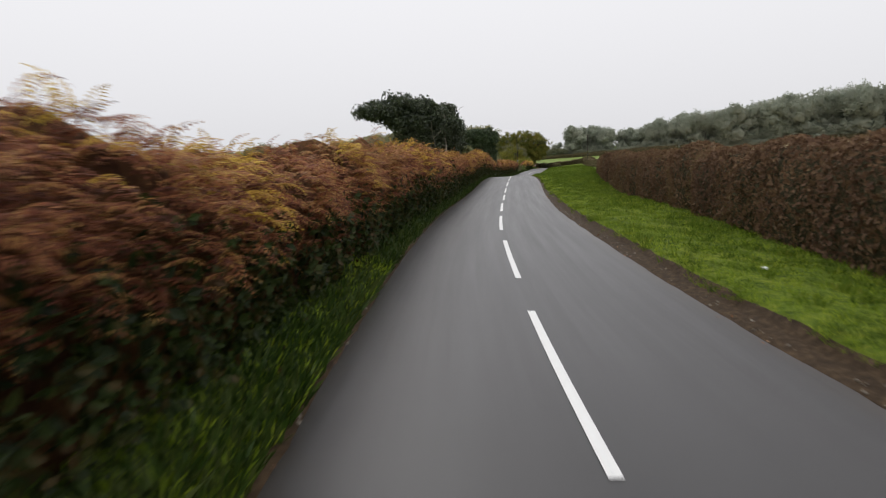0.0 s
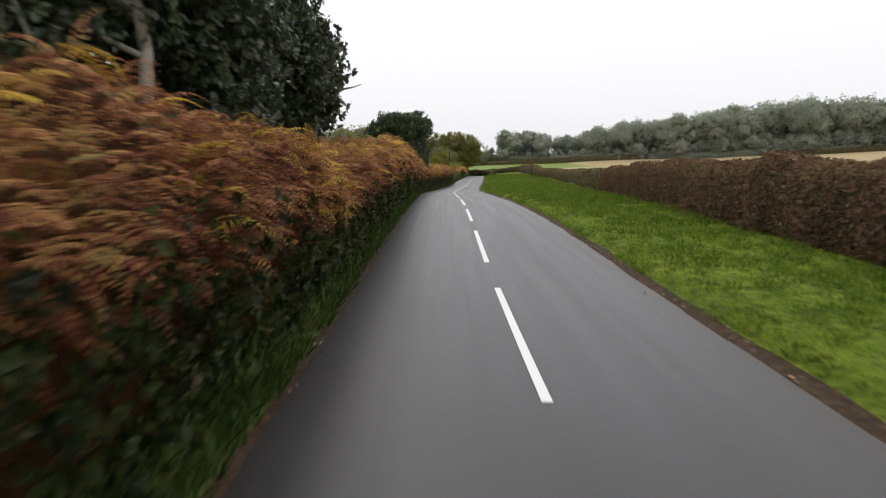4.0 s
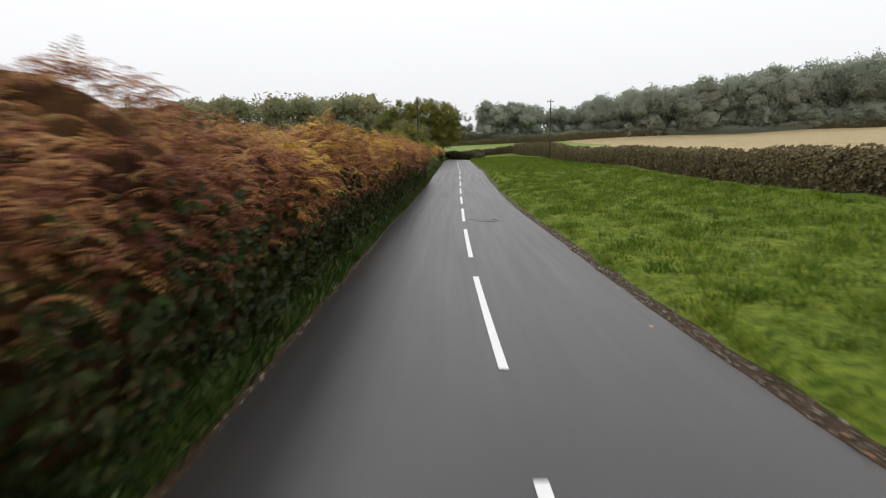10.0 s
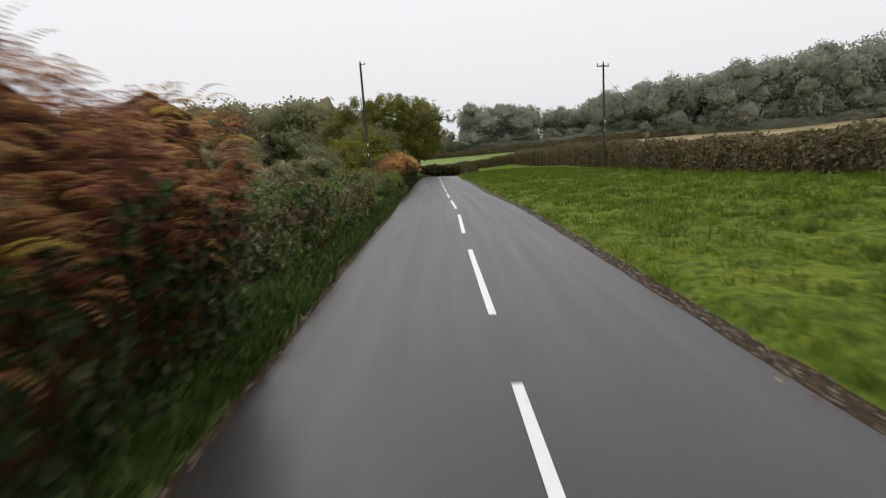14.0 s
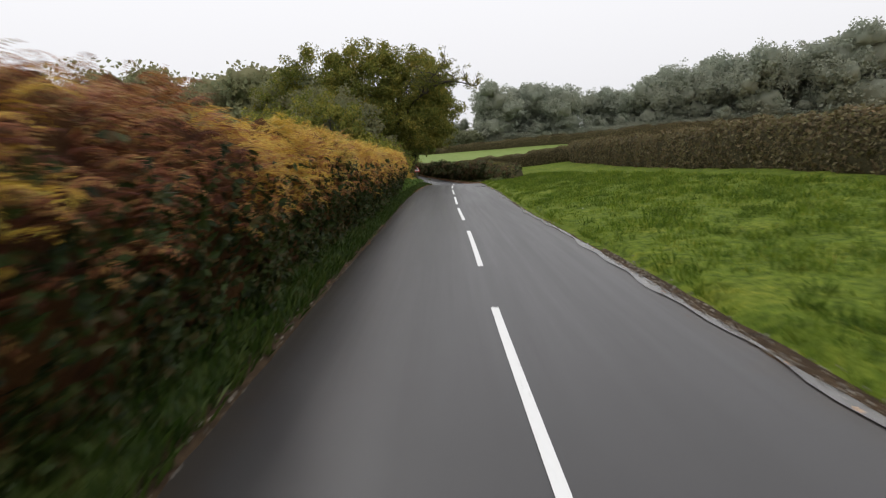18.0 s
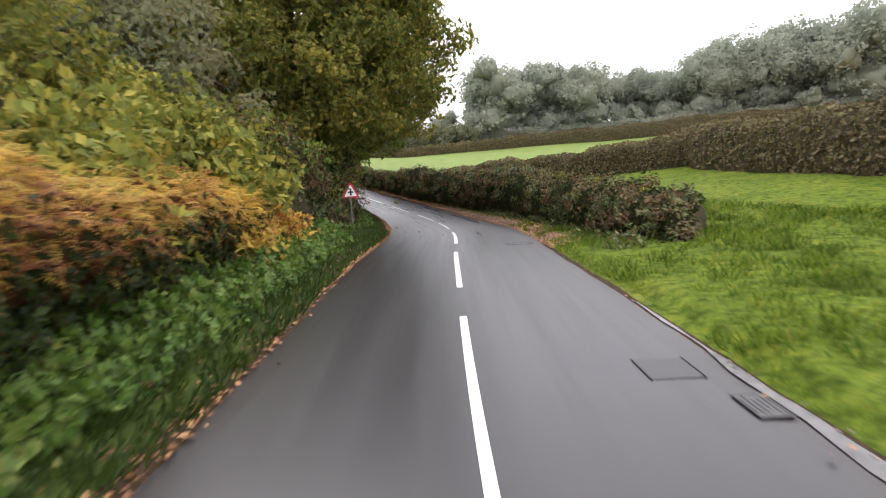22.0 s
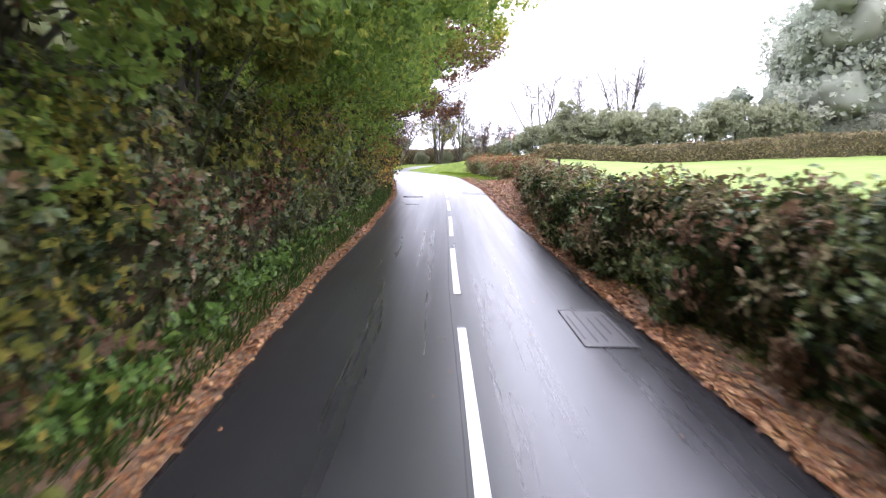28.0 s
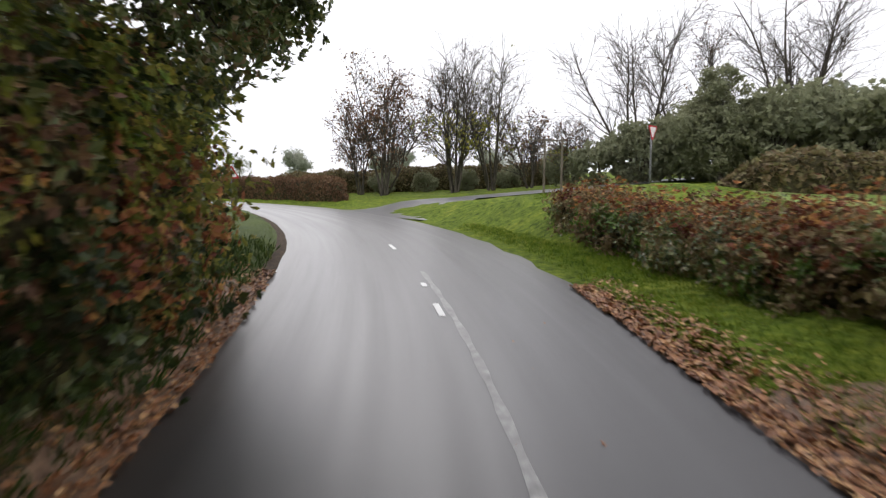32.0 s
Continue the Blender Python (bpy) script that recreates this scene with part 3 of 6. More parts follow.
# ---------------------------------------------------------------- ground
def axis(lo, hi, fine_lo, fine_hi, step):
    a = list(np.arange(fine_lo, fine_hi + 0.01, step))
    s, x = step, fine_hi
    while x < hi:
        s *= 1.35
        x = min(x + s, hi)
        a.append(x)
    s, x = step, fine_lo
    while x > lo:
        s *= 1.35
        x = max(x - s, lo)
        a.insert(0, x)
    return np.array(a)


gx, gy = axis(-2500, 2500, -14, 84, 1.0), axis(-2500, 2500, -30, 440, 1.4)
GX, GY = np.meshgrid(gx, gy)
gp = np.stack([GX.ravel(), GY.ravel()], 1)
gz = land(gp[:, 0], gp[:, 1])
gz += 0.08 * fbm(np.column_stack([gp, 0 * gz]), 1.3) * (np.abs(nearest(gp[:, 0], gp[:, 1])[1]) > 5)
HEDGE_A = np.array([(8.3, -40), (8.6, 0), (9.2, 12), (10.2, 22), (13.4, 45), (17, 63), (21, 80), (28, 105), (38, 140), (47, 180), (54, 220), (59, 236), (66, 270), (74.6, 314), (76.4, 321)])
gme = mesh_arrays("ground", np.column_stack([gp, gz]), grid_faces(len(gy), len(gx)), [turf, stubble, pasture], True)
fc = np.zeros((len(gme.polygons), 3), np.float32)
gme.polygons.foreach_get("center", fc.ravel())
ax = np.interp(fc[:, 1], HEDGE_A[:, 1], HEDGE_A[:, 0])
cross_y = 338 - (fc[:, 0] - 59) * 20 / 17
is_past = (fc[:, 0] > 57) & (fc[:, 0] < np.where(fc[:, 1] > 340, 128, 96)) & (fc[:, 1] > np.where(fc[:, 0] < 76, cross_y, 318 - 0.3 * (fc[:, 0] - 76))) & (fc[:, 1] < 404 - 0.12 * np.maximum(fc[:, 0] - 80, 0))
is_stub = (fc[:, 0] > ax + 0.6) & (fc[:, 1] < 400) & (fc[:, 1] > -60) & ~is_past & ((fc[:, 1] < 318) | (fc[:, 0] > 90))
gme.polygons.foreach_set("material_index", np.where(is_past, 2, np.where(is_stub, 1, 0)).astype(np.int32))
tagged(new("ground", gme), "damp grassy ground with stubble and pale green fields", "ground", kind="structure")


def strip(name, s, lats, dz, mat, label, category, smooth=True, wob=0.0):
    """A sheet along the road between two or more lateral lines."""
    rows = []
    for k, (la, z) in enumerate(zip(lats, dz)):
        la = la(s) if callable(la) else np.full(len(s), la)
        z = z(s) if callable(z) else np.full(len(s), z)
        p = road(s, la, z)
        if wob and 0 < k:
            p[:, 2] += wob * fbm(p, 1.9, k * 3.1) * min(1, k / 2)
            p[:, :2] += 0.35 * wob * fbm(p, 2.7, k * 5.7)[:, None]
        rows.append(p)
    V = np.stack(rows, 1).reshape(-1, 3)
    me = mesh_arrays(name, V, grid_faces(len(s), len(lats)), mat, smooth)
    at_ = me.attributes.new("lat", "FLOAT", "POINT")
    at_.data.foreach_set("value", np.stack([la(s) if callable(la) else np.full(len(s), la) for la in lats], 1).astype(np.float32).ravel())
    wt = me.attributes.new("wet", "FLOAT", "POINT")
    wt.data.foreach_set("value", np.repeat(np.interp(s, [262, 300, 325, 358, 374, 402], [0, 0.7, 1.0, 0.95, 0.45, 0.25]), len(lats)).astype(np.float32))
    al = me.attributes.new("along", "FLOAT", "POINT")
    al.data.foreach_set("value", np.repeat(s, len(lats)).astype(np.float32))
    return tagged(new(name, me), label, category, kind="structure")


rs = np.arange(S0 + 0.5, S_END - 1, 1.0)
strip("road", rs, [lambda s: -left_w(s) + 0.06 * np.sin(s * 1.3) + 0.05 * np.sin(s * 3.1), lambda s: -left_w(s) * 0.85, lambda s: -left_w(s) * 0.5, lambda s: -left_w(s) * 0.2, lambda s: 0 * s,
                 lambda s: right_w(s) * 0.2, lambda s: right_w(s) * 0.5, lambda s: right_w(s) * 0.85, lambda s: right_w(s) + 0.07 * np.sin(s * 1.7) + 0.05 * np.sin(s * 4.3)],
      [-0.03, -0.01, 0.0, 0.012, 0.014, 0.012, 0.0, -0.01, -0.03], asphalt, "wet grey asphalt country lane", "road")

# verges: from the asphalt's edge out to the land
vs = np.arange(-24, 470, 0.6)


def verge(side, s, offs, rise, name, label):
    w = left_w if side < 0 else right_w
    rows = []
    for k, (o, r) in enumerate(zip(offs, rise)):
        p = road(s, side * (w(s) + o), 0)
        g = land(p[:, 0], p[:, 1])
        t = np.clip((o - 0.4) / (offs[-1] - 0.4), 0, 1)
        t = t * t * (3 - 2 * t)
        p[:, 2] = (p[:, 2] + r) * (1 - t) + (g - (0.05 if k == len(offs) - 1 else -0.04)) * t
        if 0 < k < len(offs) - 1:
            p[:, 2] += 0.045 * fbm(p, 2.3, k * 2.0) * min(1, k / 3)
            p[:, :2] += 0.05 * fbm(p, 1.6, 9 + k)[:, None]
        rows.append(p)
    order = rows if side > 0 else rows[::-1]
    V = np.stack(order, 1).reshape(-1, 3)
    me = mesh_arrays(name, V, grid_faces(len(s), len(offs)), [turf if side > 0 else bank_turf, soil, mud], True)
    c = np.tile(np.arange(len(offs) - 1), len(s) - 1)
    if side < 0:
        c = len(offs) - 2 - c
    row_s = np.repeat(s[:-1], len(offs) - 1)
    leafy = (row_s > 296) & (row_s < 396) & (c < np.where(row_s > 340, np.where((side > 0) & (row_s > 364) & (row_s < 387), 9, 7), 5)) & ((side < 0) | ((row_s > 302) & (row_s < 390)))
    dirt = np.where(row_s < 50, 4, np.where(row_s < 245, 2, 1)) if side > 0 else np.where(row_s < 200, 1, 2)
    me.polygons.foreach_set("material_index", np.where(leafy, 2, c < dirt).astype(np.int32))
    return tagged(new(name, me), label, "verge", kind="structure")


OFF = [-0.12, 0.05, 0.22, 0.36, 0.48, 0.8, 1.3, 2.0, 3.0, 4.2]
RISE = [-0.04, 0.0, 0.02, 0.05, 0.16, 0.21, 0.24, 0.27, 0.29, 0.3]
verge(-1, vs, OFF, RISE, "verge_left", "narrow grass verge with a muddy edge below the hedge bank")
verge(1, vs[vs < 396], OFF, RISE, "verge_right", "grass verge with a muddy, leaf-strewn edge")

# side road at the junction
SIDE = np.array([(40.5, 411.5), (46, 417), (53, 422.3), (62, 426.5), (74, 430), (92, 433)])
u = np.linspace(0, 5, 60)
sx, sy = np.interp(u, range(6), SIDE[:, 0]), np.interp(u, range(6), SIDE[:, 1])
tx, ty = np.gradient(sx), np.gradient(sy)
tl = np.hypot(tx, ty)
half = np.interp(u, [0, 1.2, 2, 5], [5.5, 3.6, 2.8, 2.6])
side_rows = []
for f in (-1, -0.5, 0, 0.5, 1):
    px, py = sx + ty / tl * half * f, sy - tx / tl * half * f
    side_rows.append(np.column_stack([px, py, 0 * px]))
for r in side_rows:
    S_, L_, Z_ = nearest(r[:, 0], r[:, 1])
    w_ = np.clip((np.abs(L_) - 3.4) / 4.0, 0, 1)
    r[:, 2] = (Z_ - 0.015) * (1 - w_) + (np.maximum(land(r[:, 0], r[:, 1]), land(sx, sy)) + 0.1) * w_
tagged(new("road_side", mesh_arrays("road_side", np.stack(side_rows, 1).reshape(-1, 3), grid_faces(60, 5), asphalt, True)), "wet asphalt side lane joining at the junction", "road", kind="structure")

# centre line
DASH = [(-13, -6.9), (-4, 2.1), (5.7, 11.3), (14.2, 20.4), (23.4, 29.6), (32.5, 38.8), (41.9, 48.2), (51.0, 57.0), (60.0, 66.2), (69.3, 75.6), (78.8, 85.6), (88.2, 94.6), (97.4, 103.7), (106.5, 113.0),
        (115.7, 122.2), (125.0, 131.4), (134.2, 140.8), (143.7, 150.2), (153.4, 159.9), (163.1, 169.8), (172.5, 179.2), (182.2, 189.0), (192.6, 199.6), (203.2, 210.3), (213.9, 221.0), (223.8, 230.3),
        (233.1, 239.7), (243.6, 250.6), (254.6, 261.5), (264.3, 271.1), (274.2, 281.0), (284.0, 290.8), (293.5, 300.0), (303.1, 309.6), (312.2, 317.9), (320.5, 326.0), (329.0, 334.6), (338.2, 344.0),
        (346.6, 352.3), (354.6, 360.1), (362.6, 368.1), (370.5, 375.5), (377.2, 382.0)]
marks = thing("centre_line", "white dashed centre line, worn and slightly dirty", "road marking")
for a, b_ in DASH:
    s = np.linspace(a, b_, 9)
    wv = 0.065
    mid_ = np.interp((a + b_) / 2, [0, 12, 18, 30, 45, 190, 200, 215, 226], [-0.04, -0.04, 0.0, -0.06, 0.0, 0.0, -0.06, -0.06, 0.0])
    V = np.stack([road(s, mid_ - wv, 0.017), road(s, mid_ + wv, 0.017)], 1).reshape(-1, 3)
    top = mesh_arrays("dash", V + (0, 0, 0.006), grid_faces(9, 2), white_paint)
    child("dash", top, marks)
for s0_, ln in ((384.2, 0.9), (387.0, 0.4), (387.7, 0.25), (393.6, 0.9), (396.0, 0.4), (401.6, 1.2)):
    s = np.linspace(s0_, s0_ + ln, 3)
    mid_ = np.interp(s, [382, 387, 394, 402], [-0.06, -0.14, -0.3, -0.4])
    V = np.stack([road(s, mid_ - 0.055, 0.02), road(s, mid_ + 0.055, 0.02)], 1).reshape(-1, 3)
    child("dash", mesh_arrays("dash", V + (0, 0, 0.003), grid_faces(3, 2), white_paint), marks)
s = np.arange(382.6, 398, 0.4)
mid_ = np.interp(s, [382, 387, 394, 398], [0.0, 0.02, -0.12, -0.18])
half_ = 0.04 + 0.03 * np.sin(s * 2.1) ** 2
child("faded_streak", mesh_arrays("faded_streak", np.stack([road(s, mid_ - half_, 0.017), road(s, mid_ + half_, 0.017)], 1).reshape(-1, 3), grid_faces(len(s), 2), faded_paint), marks, "nearly worn away pale streak")


# ---------------------------------------------------------------- hedges
def resample(poly, step):
    poly = np.asarray(poly, float)
    d = np.concatenate([[0], np.cumsum(np.linalg.norm(np.diff(poly[:, :2], axis=0), axis=1))])
    t = np.linspace(0, d[-1], max(3, int(d[-1] / step)))
    return np.stack([np.interp(t, d, poly[:, k]) for k in range(poly.shape[1])], 1), t


PROFILE = [(0.5, -0.02), (0.56, 0.22), (0.55, 0.5), (0.5, 0.78), (0.34, 0.95), (0.0, 1.0), (-0.34, 0.95), (-0.5, 0.75), (-0.55, 0.4), (-0.5, -0.02)]

MOUND = [(0.5, -0.02), (0.47, 0.2), (0.41, 0.45), (0.32, 0.7), (0.18, 0.92), (0.0, 1.0), (-0.2, 0.95), (-0.36, 0.75), (-0.45, 0.4), (-0.5, -0.02)]


CREST = [(0.4, -0.02), (0.43, 0.2), (0.5, 0.46), (0.58, 0.72), (0.5, 0.95), (0.24, 1.05), (-0.12, 0.92), (-0.4, 0.7), (-0.52, 0.4), (-0.5, -0.02)]


class Hedge:
    """A lumpy hedge on a line of (x, y, width, height): core for the stems and earth, and places on its skin for leaves."""

    def __init__(self, line, lump=0.18, step=0.7, seed=0.0, profile=PROFILE):
        L_, self.t = resample(line, step)
        xy, w, h = L_[:, :2], L_[:, 2], L_[:, 3]
        t = np.gradient(xy, axis=0)
        t /= np.linalg.norm(t, axis=1)[:, None]
        nr = np.stack([t[:, 1], -t[:, 0]], 1)
        z0 = land(xy[:, 0], xy[:, 1])
        h = h * (1 + 0.1 * np.sin(self.t * 0.9 + seed) * np.sin(self.t * 0.37 + 1) + 0.05 * np.sin(self.t * 2.3 + seed))
        rows = []
        for k, (a, b_) in enumerate(profile):
            p = np.column_stack([xy + nr * (w * a)[:, None], z0 + h * b_])
            bumpy = fbm(p, 1.5, seed + 1.7) * lump
            p[:, :2] += nr * (bumpy * np.sign(a if a else 0.001))[:, None] * (abs(a) > 0.1)
            p[:, 2] += (0.6 * bumpy if b_ > 0.7 else 0) + 0
            if b_ < 0:
                p[:, 2] = land(p[:, 0], p[:, 1]) - 0.25
            rows.append(p)
        self.G = np.stack(rows, 1)
        for end in (0, -1):
            mid = self.G[end].mean(0)
            low = self.G[end][:, 2].min()
            self.G[end] = np.array((mid[0], mid[1], low)) + (self.G[end] - np.array((mid[0], mid[1], low))) * (0.04, 0.04, 0.3)
        for end in (1, -2):
            mid = self.G[end].mean(0)
            low = self.G[end][:, 2].min()
            self.G[end] = np.array((mid[0], mid[1], low)) + (self.G[end] - np.array((mid[0], mid[1], low))) * (0.7, 0.7, 0.85)

    def core(self, name, mat, shrink=0.12, top=None):
        G = self.G.copy()
        mid = G[:, [0, -1]].mean(1)[:, None]
        G[..., :2] = mid[..., :2] + (G[..., :2] - mid[..., :2]) * (1 - shrink)
        G[..., 2] = np.where(G[..., 2] > mid[..., 2], mid[..., 2] + (G[..., 2] - mid[..., 2]) * (1 - (shrink if top is None else top)), G[..., 2])
        r, c = G.shape[:2]
        F = grid_faces(r, c)[:, ::-1]
        return mesh_arrays(name, G.reshape(-1, 3), F, mat, True)

    def skin(self, count, v_lo=0.0, v_hi=9.0, u_lo=0.0, u_hi=1.0):
        """count random places on the skin: position, outward normal, height share."""
        r, c = self.G.shape[:2]
        u = rng.uniform(u_lo, u_hi, count) * (r - 1.001)
        v = rng.uniform(v_lo, min(v_hi, c - 1.001), count)
        i, j = u.astype(int), v.astype(int)
        fu, fv = (u - i)[:, None], (v - j)[:, None]
        a, b_, c_, d = self.G[i, j], self.G[i + 1, j], self.G[i, j + 1], self.G[i + 1, j + 1]
        p = a * (1 - fu) * (1 - fv) + b_ * fu * (1 - fv) + c_ * (1 - fu) * fv + d * fu * fv
        nn = np.cross(c_ - a, b_ - a)
        nn /= np.linalg.norm(nn, axis=1)[:, None] + 1e-9
        return p, -nn, v


def leaves_on(name, p, nn, size, mat, template=(LEAF_V, LEAF_F), spread=0.8, depth=0.1, droop=0.0, jitter=0.35):
    """Leaves standing off a skin at p with normals nn."""
    k = len(p)
    fwd = nn * 0.5 + unit(k) * spread
    fwd[:, 2] -= droop
    rot = frames_from(fwd, nn + unit(k) * 0.6)
    pos = p + nn * rng.uniform(-depth, depth * 0.6, k)[:, None]
    sc = size * rng.uniform(1 - jitter, 1 + jitter, k)
    V, F = scatter(*template, pos, rot, sc)
    return mesh_arrays(name, V, F, mat, False)

def fronds_on(name, p, nn, size, mat):
    k = len(p)
    az = unit(k)
    fwd = nn * rng.uniform(0.5, 1.2, k)[:, None] + az * 0.75
    fwd[:, 2] = fwd[:, 2] * 0.15 + rng.uniform(-0.35, 0.3, k)
    fwd[:, 2] = np.minimum(fwd[:, 2], 0.3)
    up = np.tile((0, 0, 1.0), (k, 1)) + unit(k) * 0.35
    rot = frames_from(fwd, up)
    pos = p - nn * rng.uniform(0.05, 0.3, k)[:, None]
    V, F = scatter(FROND_V, FROND_F, pos, rot, size * rng.uniform(0.65, 1.2, k))
    return mesh_arrays(name, V, F, mat, False)


def bracken_hedge(s_lo, s_hi, lat, width, height, label, per_m=112, leaf_per_m=190, step=0.8, mat=bracken_mat, low=russet_mat, foot=bramble_mat, turn=None, low_to=3.3):
    s = np.arange(s_lo, s_hi + 0.1, 6.0)
    p = road(s, np.interp(s, *lat) if isinstance(lat, tuple) else lat)
    hh = np.interp(s, *height) if isinstance(height, tuple) else np.full(len(s), height)
    hd = Hedge(np.column_stack([p[:, :2], np.full(len(s), width), hh]), 0.3, step, s_lo * 0.31, CREST)
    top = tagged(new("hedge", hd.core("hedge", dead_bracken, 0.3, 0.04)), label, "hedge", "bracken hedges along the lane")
    ln = s_hi - s_lo
    f = 1.0 if turn is None else (turn - s_lo) / ln
    for u0, u1, m_, m_low in ((0.0, f, mat, low), (f, 1.0, golden_bracken_mat, bracken_mat)):
        if u1 - u0 < 0.01:
            continue
        run = ln * (u1 - u0)
        q, nn, v = hd.skin(int(run * per_m), 1.8, 5.4, u0, u1)
        keep = rng.uniform(size=len(q)) < np.clip((v - low_to + 1.6) / 1.3, 0.06, 1)
        child("bracken_fronds", fronds_on("bracken_fronds", q[keep], nn[keep], 0.4, m_), top, "dusky rust and olive bracken fronds", "stuff")
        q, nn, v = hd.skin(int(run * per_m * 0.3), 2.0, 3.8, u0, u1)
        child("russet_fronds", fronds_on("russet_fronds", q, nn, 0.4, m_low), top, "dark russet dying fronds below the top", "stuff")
        # golden fronds come in drifts along the crest, with single ones below
        q, nn, v = hd.skin(int(run * per_m * 0.42), 2.3, 5.2, u0, u1)
        drift = fbm(q, 0.55, s_lo + 9.0) + 0.35 * fbm(q, 2.2, s_lo)
        keep = drift + rng.uniform(-0.25, 0.25, len(q)) > np.interp(v, [2.3, 3.2, 4.2, 5.2], [0.55, 0.36, 0.1, 0.0])
        child("golden_fronds", fronds_on("golden_fronds", q[keep], nn[keep], 0.46, yellow_frond_mat), top, "bright yellow fronds along the crest", "stuff")
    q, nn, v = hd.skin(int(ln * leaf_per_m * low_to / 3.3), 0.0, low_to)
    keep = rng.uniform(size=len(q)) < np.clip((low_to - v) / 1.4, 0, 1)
    child("bramble_leaves", leaves_on("bramble_leaves", q[keep], nn[keep], 0.14, foot, (SPRIG_V, SPRIG_F), 0.8, 0.22, 0.25), top, "bramble and ivy leaves low on the bank, green deepened for shade", "stuff")
    return hd


bracken_hedge(-22, 186, ([-30, 4, 18, 60, 96, 120, 186], [-5.5, -5.4, -4.9, -4.75, -4.78, -4.8, -4.9]), 2.9, ([-30, 0, 8, 20, 50, 60, 75, 96, 110, 125, 138, 148, 158, 168, 180, 186], [2.8, 2.8, 2.85, 3.05, 3.0, 2.75, 3.2, 3.1, 2.75, 3.12, 3.25, 3.6, 3.6, 3.4, 3.45, 2.8]), "high bank of rust and golden bracken over brambles beside the lane")
bracken_hedge(220, 303, ([220, 260, 276, 290, 303], [-5.2, -5.1, -5.4, -6.4, -7.1]), 2.9, ([220, 224, 232, 240, 262, 276, 290, 303], [2.2, 3.0, 3.3, 3.25, 2.95, 3.1, 2.75, 1.9]), "bracken hedge turning from rust to gold beside the lane", turn=239, low_to=3.5)


def leafy_hedge(line, label, mat, per_m, size, lump=0.15, group="", core_mat=None, v_hi=6.5, v_lo=0.0, template=(LEAF_V, LEAF_F), step=0.8, shrink=0.08, flip=False, profile=PROFILE):
    line = np.asarray(line, float)
    if flip:
        line = line[::-1]
    hd = Hedge(line, lump, step, float(line[0, 0]), profile)
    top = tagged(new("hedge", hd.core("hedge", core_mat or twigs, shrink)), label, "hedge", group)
    ln = hd.t[-1]
    q, nn, v = hd.skin(int(ln * per_m), v_lo, v_hi)
    child("hedge_leaves", leaves_on("hedge_leaves", q, nn, size, mat, template, 0.8, size * 0.9, 0.1), top, "", "stuff")
    hd.top = top
    return hd


def clumps_on(hd, top, n_, mats, radius, per, size, v_lo=0.4, v_hi=6.0, lift=0.15, u_lo=0.0, u_hi=1.0):
    """Tufts and sprays of leaves standing out of a hedge, each of one sort."""
    q, nn, v = hd.skin(n_, v_lo, v_hi, u_lo, u_hi)
    sort = rng.integers(0, len(mats), n_)
    rad = radius * rng.uniform(0.5, 1.4, n_)
    for k, m_ in enumerate(mats):
        idx = np.where(sort == k)[0]
        if not len(idx):
            continue
        pick = np.repeat(idx, per)
        off = unit(len(pick)) * (rng.uniform(0, 1, len(pick)) ** 0.5 * rad[pick])[:, None]
        p = q[pick] + nn[pick] * lift + off
        child("leaf_sprays", leaves_on("leaf_sprays", p, nn[pick], size, m_, (SPRIG_V, SPRIG_F), 0.9, 0.03, 0.3), top, "", "stuff")


# right-hand hedge along the verge: its road side is the left of its line, so the line runs backwards
A4 = np.column_stack([HEDGE_A, np.full(len(HEDGE_A), 2.0), np.interp(HEDGE_A[:, 1], [-40, 12, 45, 105, 180, 222, 242, 275, 300, 321], [2.75, 2.8, 2.65, 2.2, 1.95, 2.3, 3.0, 3.2, 3.1, 2.9])])
A4[:, 0] += 1.0
near_a, far_a = A4[A4[:, 1] < 110], A4[A4[:, 1] > 100]
leafy_hedge(near_a, "tall clipped brown autumn hedge on a bank behind the verge", brown_hedge_mat, 600, 0.105, 0.26, "field hedges", flip=True, template=(SPRIG_V, SPRIG_F))
leafy_hedge(far_a, "clipped brown-green field hedge beyond the wide grass verge", hedge_mat, 190, 0.19, 0.34, "field hedges", flip=True, template=(SPRIG_V, SPRIG_F))
B4 = np.array([(57.6, 291.0, 1.4, 0.8), (57.9, 292.6, 2.3, 1.2), (58.5, 296, 2.4, 1.45), (59.3, 300, 2.4, 1.55), (60.15, 305, 2.4, 1.75), (61.05, 315, 2.4, 2.15), (60.5, 325, 2.8, 2.4), (59.1, 335, 2.4, 2.6), (58.18, 340.3, 2.1, 2.3), (57.73, 345.0, 1.9, 2.0), (56.98, 350.2, 1.9, 1.85), (56.37, 354.1, 2.0, 1.65), (56.15, 357.9, 2.1, 1.5), (56.0, 363.2, 2.2, 1.3), (55.96, 367.0, 2.2, 1.15), (55.85, 371.5, 2.2, 1.05), (55.6, 374.5, 2.0, 0.95), (55.45, 377.0, 1.6, 0.75)])
# Near-black base leaves stand in for shaded hollows between the lighter sprays.
hb = leafy_hedge(B4, "dark green and brown clipped hedge beside the bend", bramble_mat, 420, 0.115, 0.3, "lane hedges", flip=True, template=(SPRIG_V, SPRIG_F))
clumps_on(hb, hb.top, 680, (green_hedge_mat, hedge_mat, brown_hedge_mat, green_hedge_mat, bramble_mat), 0.35, 45, 0.1, 0.8)
clumps_on(hb, hb.top, 170, (brown_hedge_mat, hedge_mat, oak_mat), 0.3, 40, 0.09, 3.6, 6.0, 0.05)
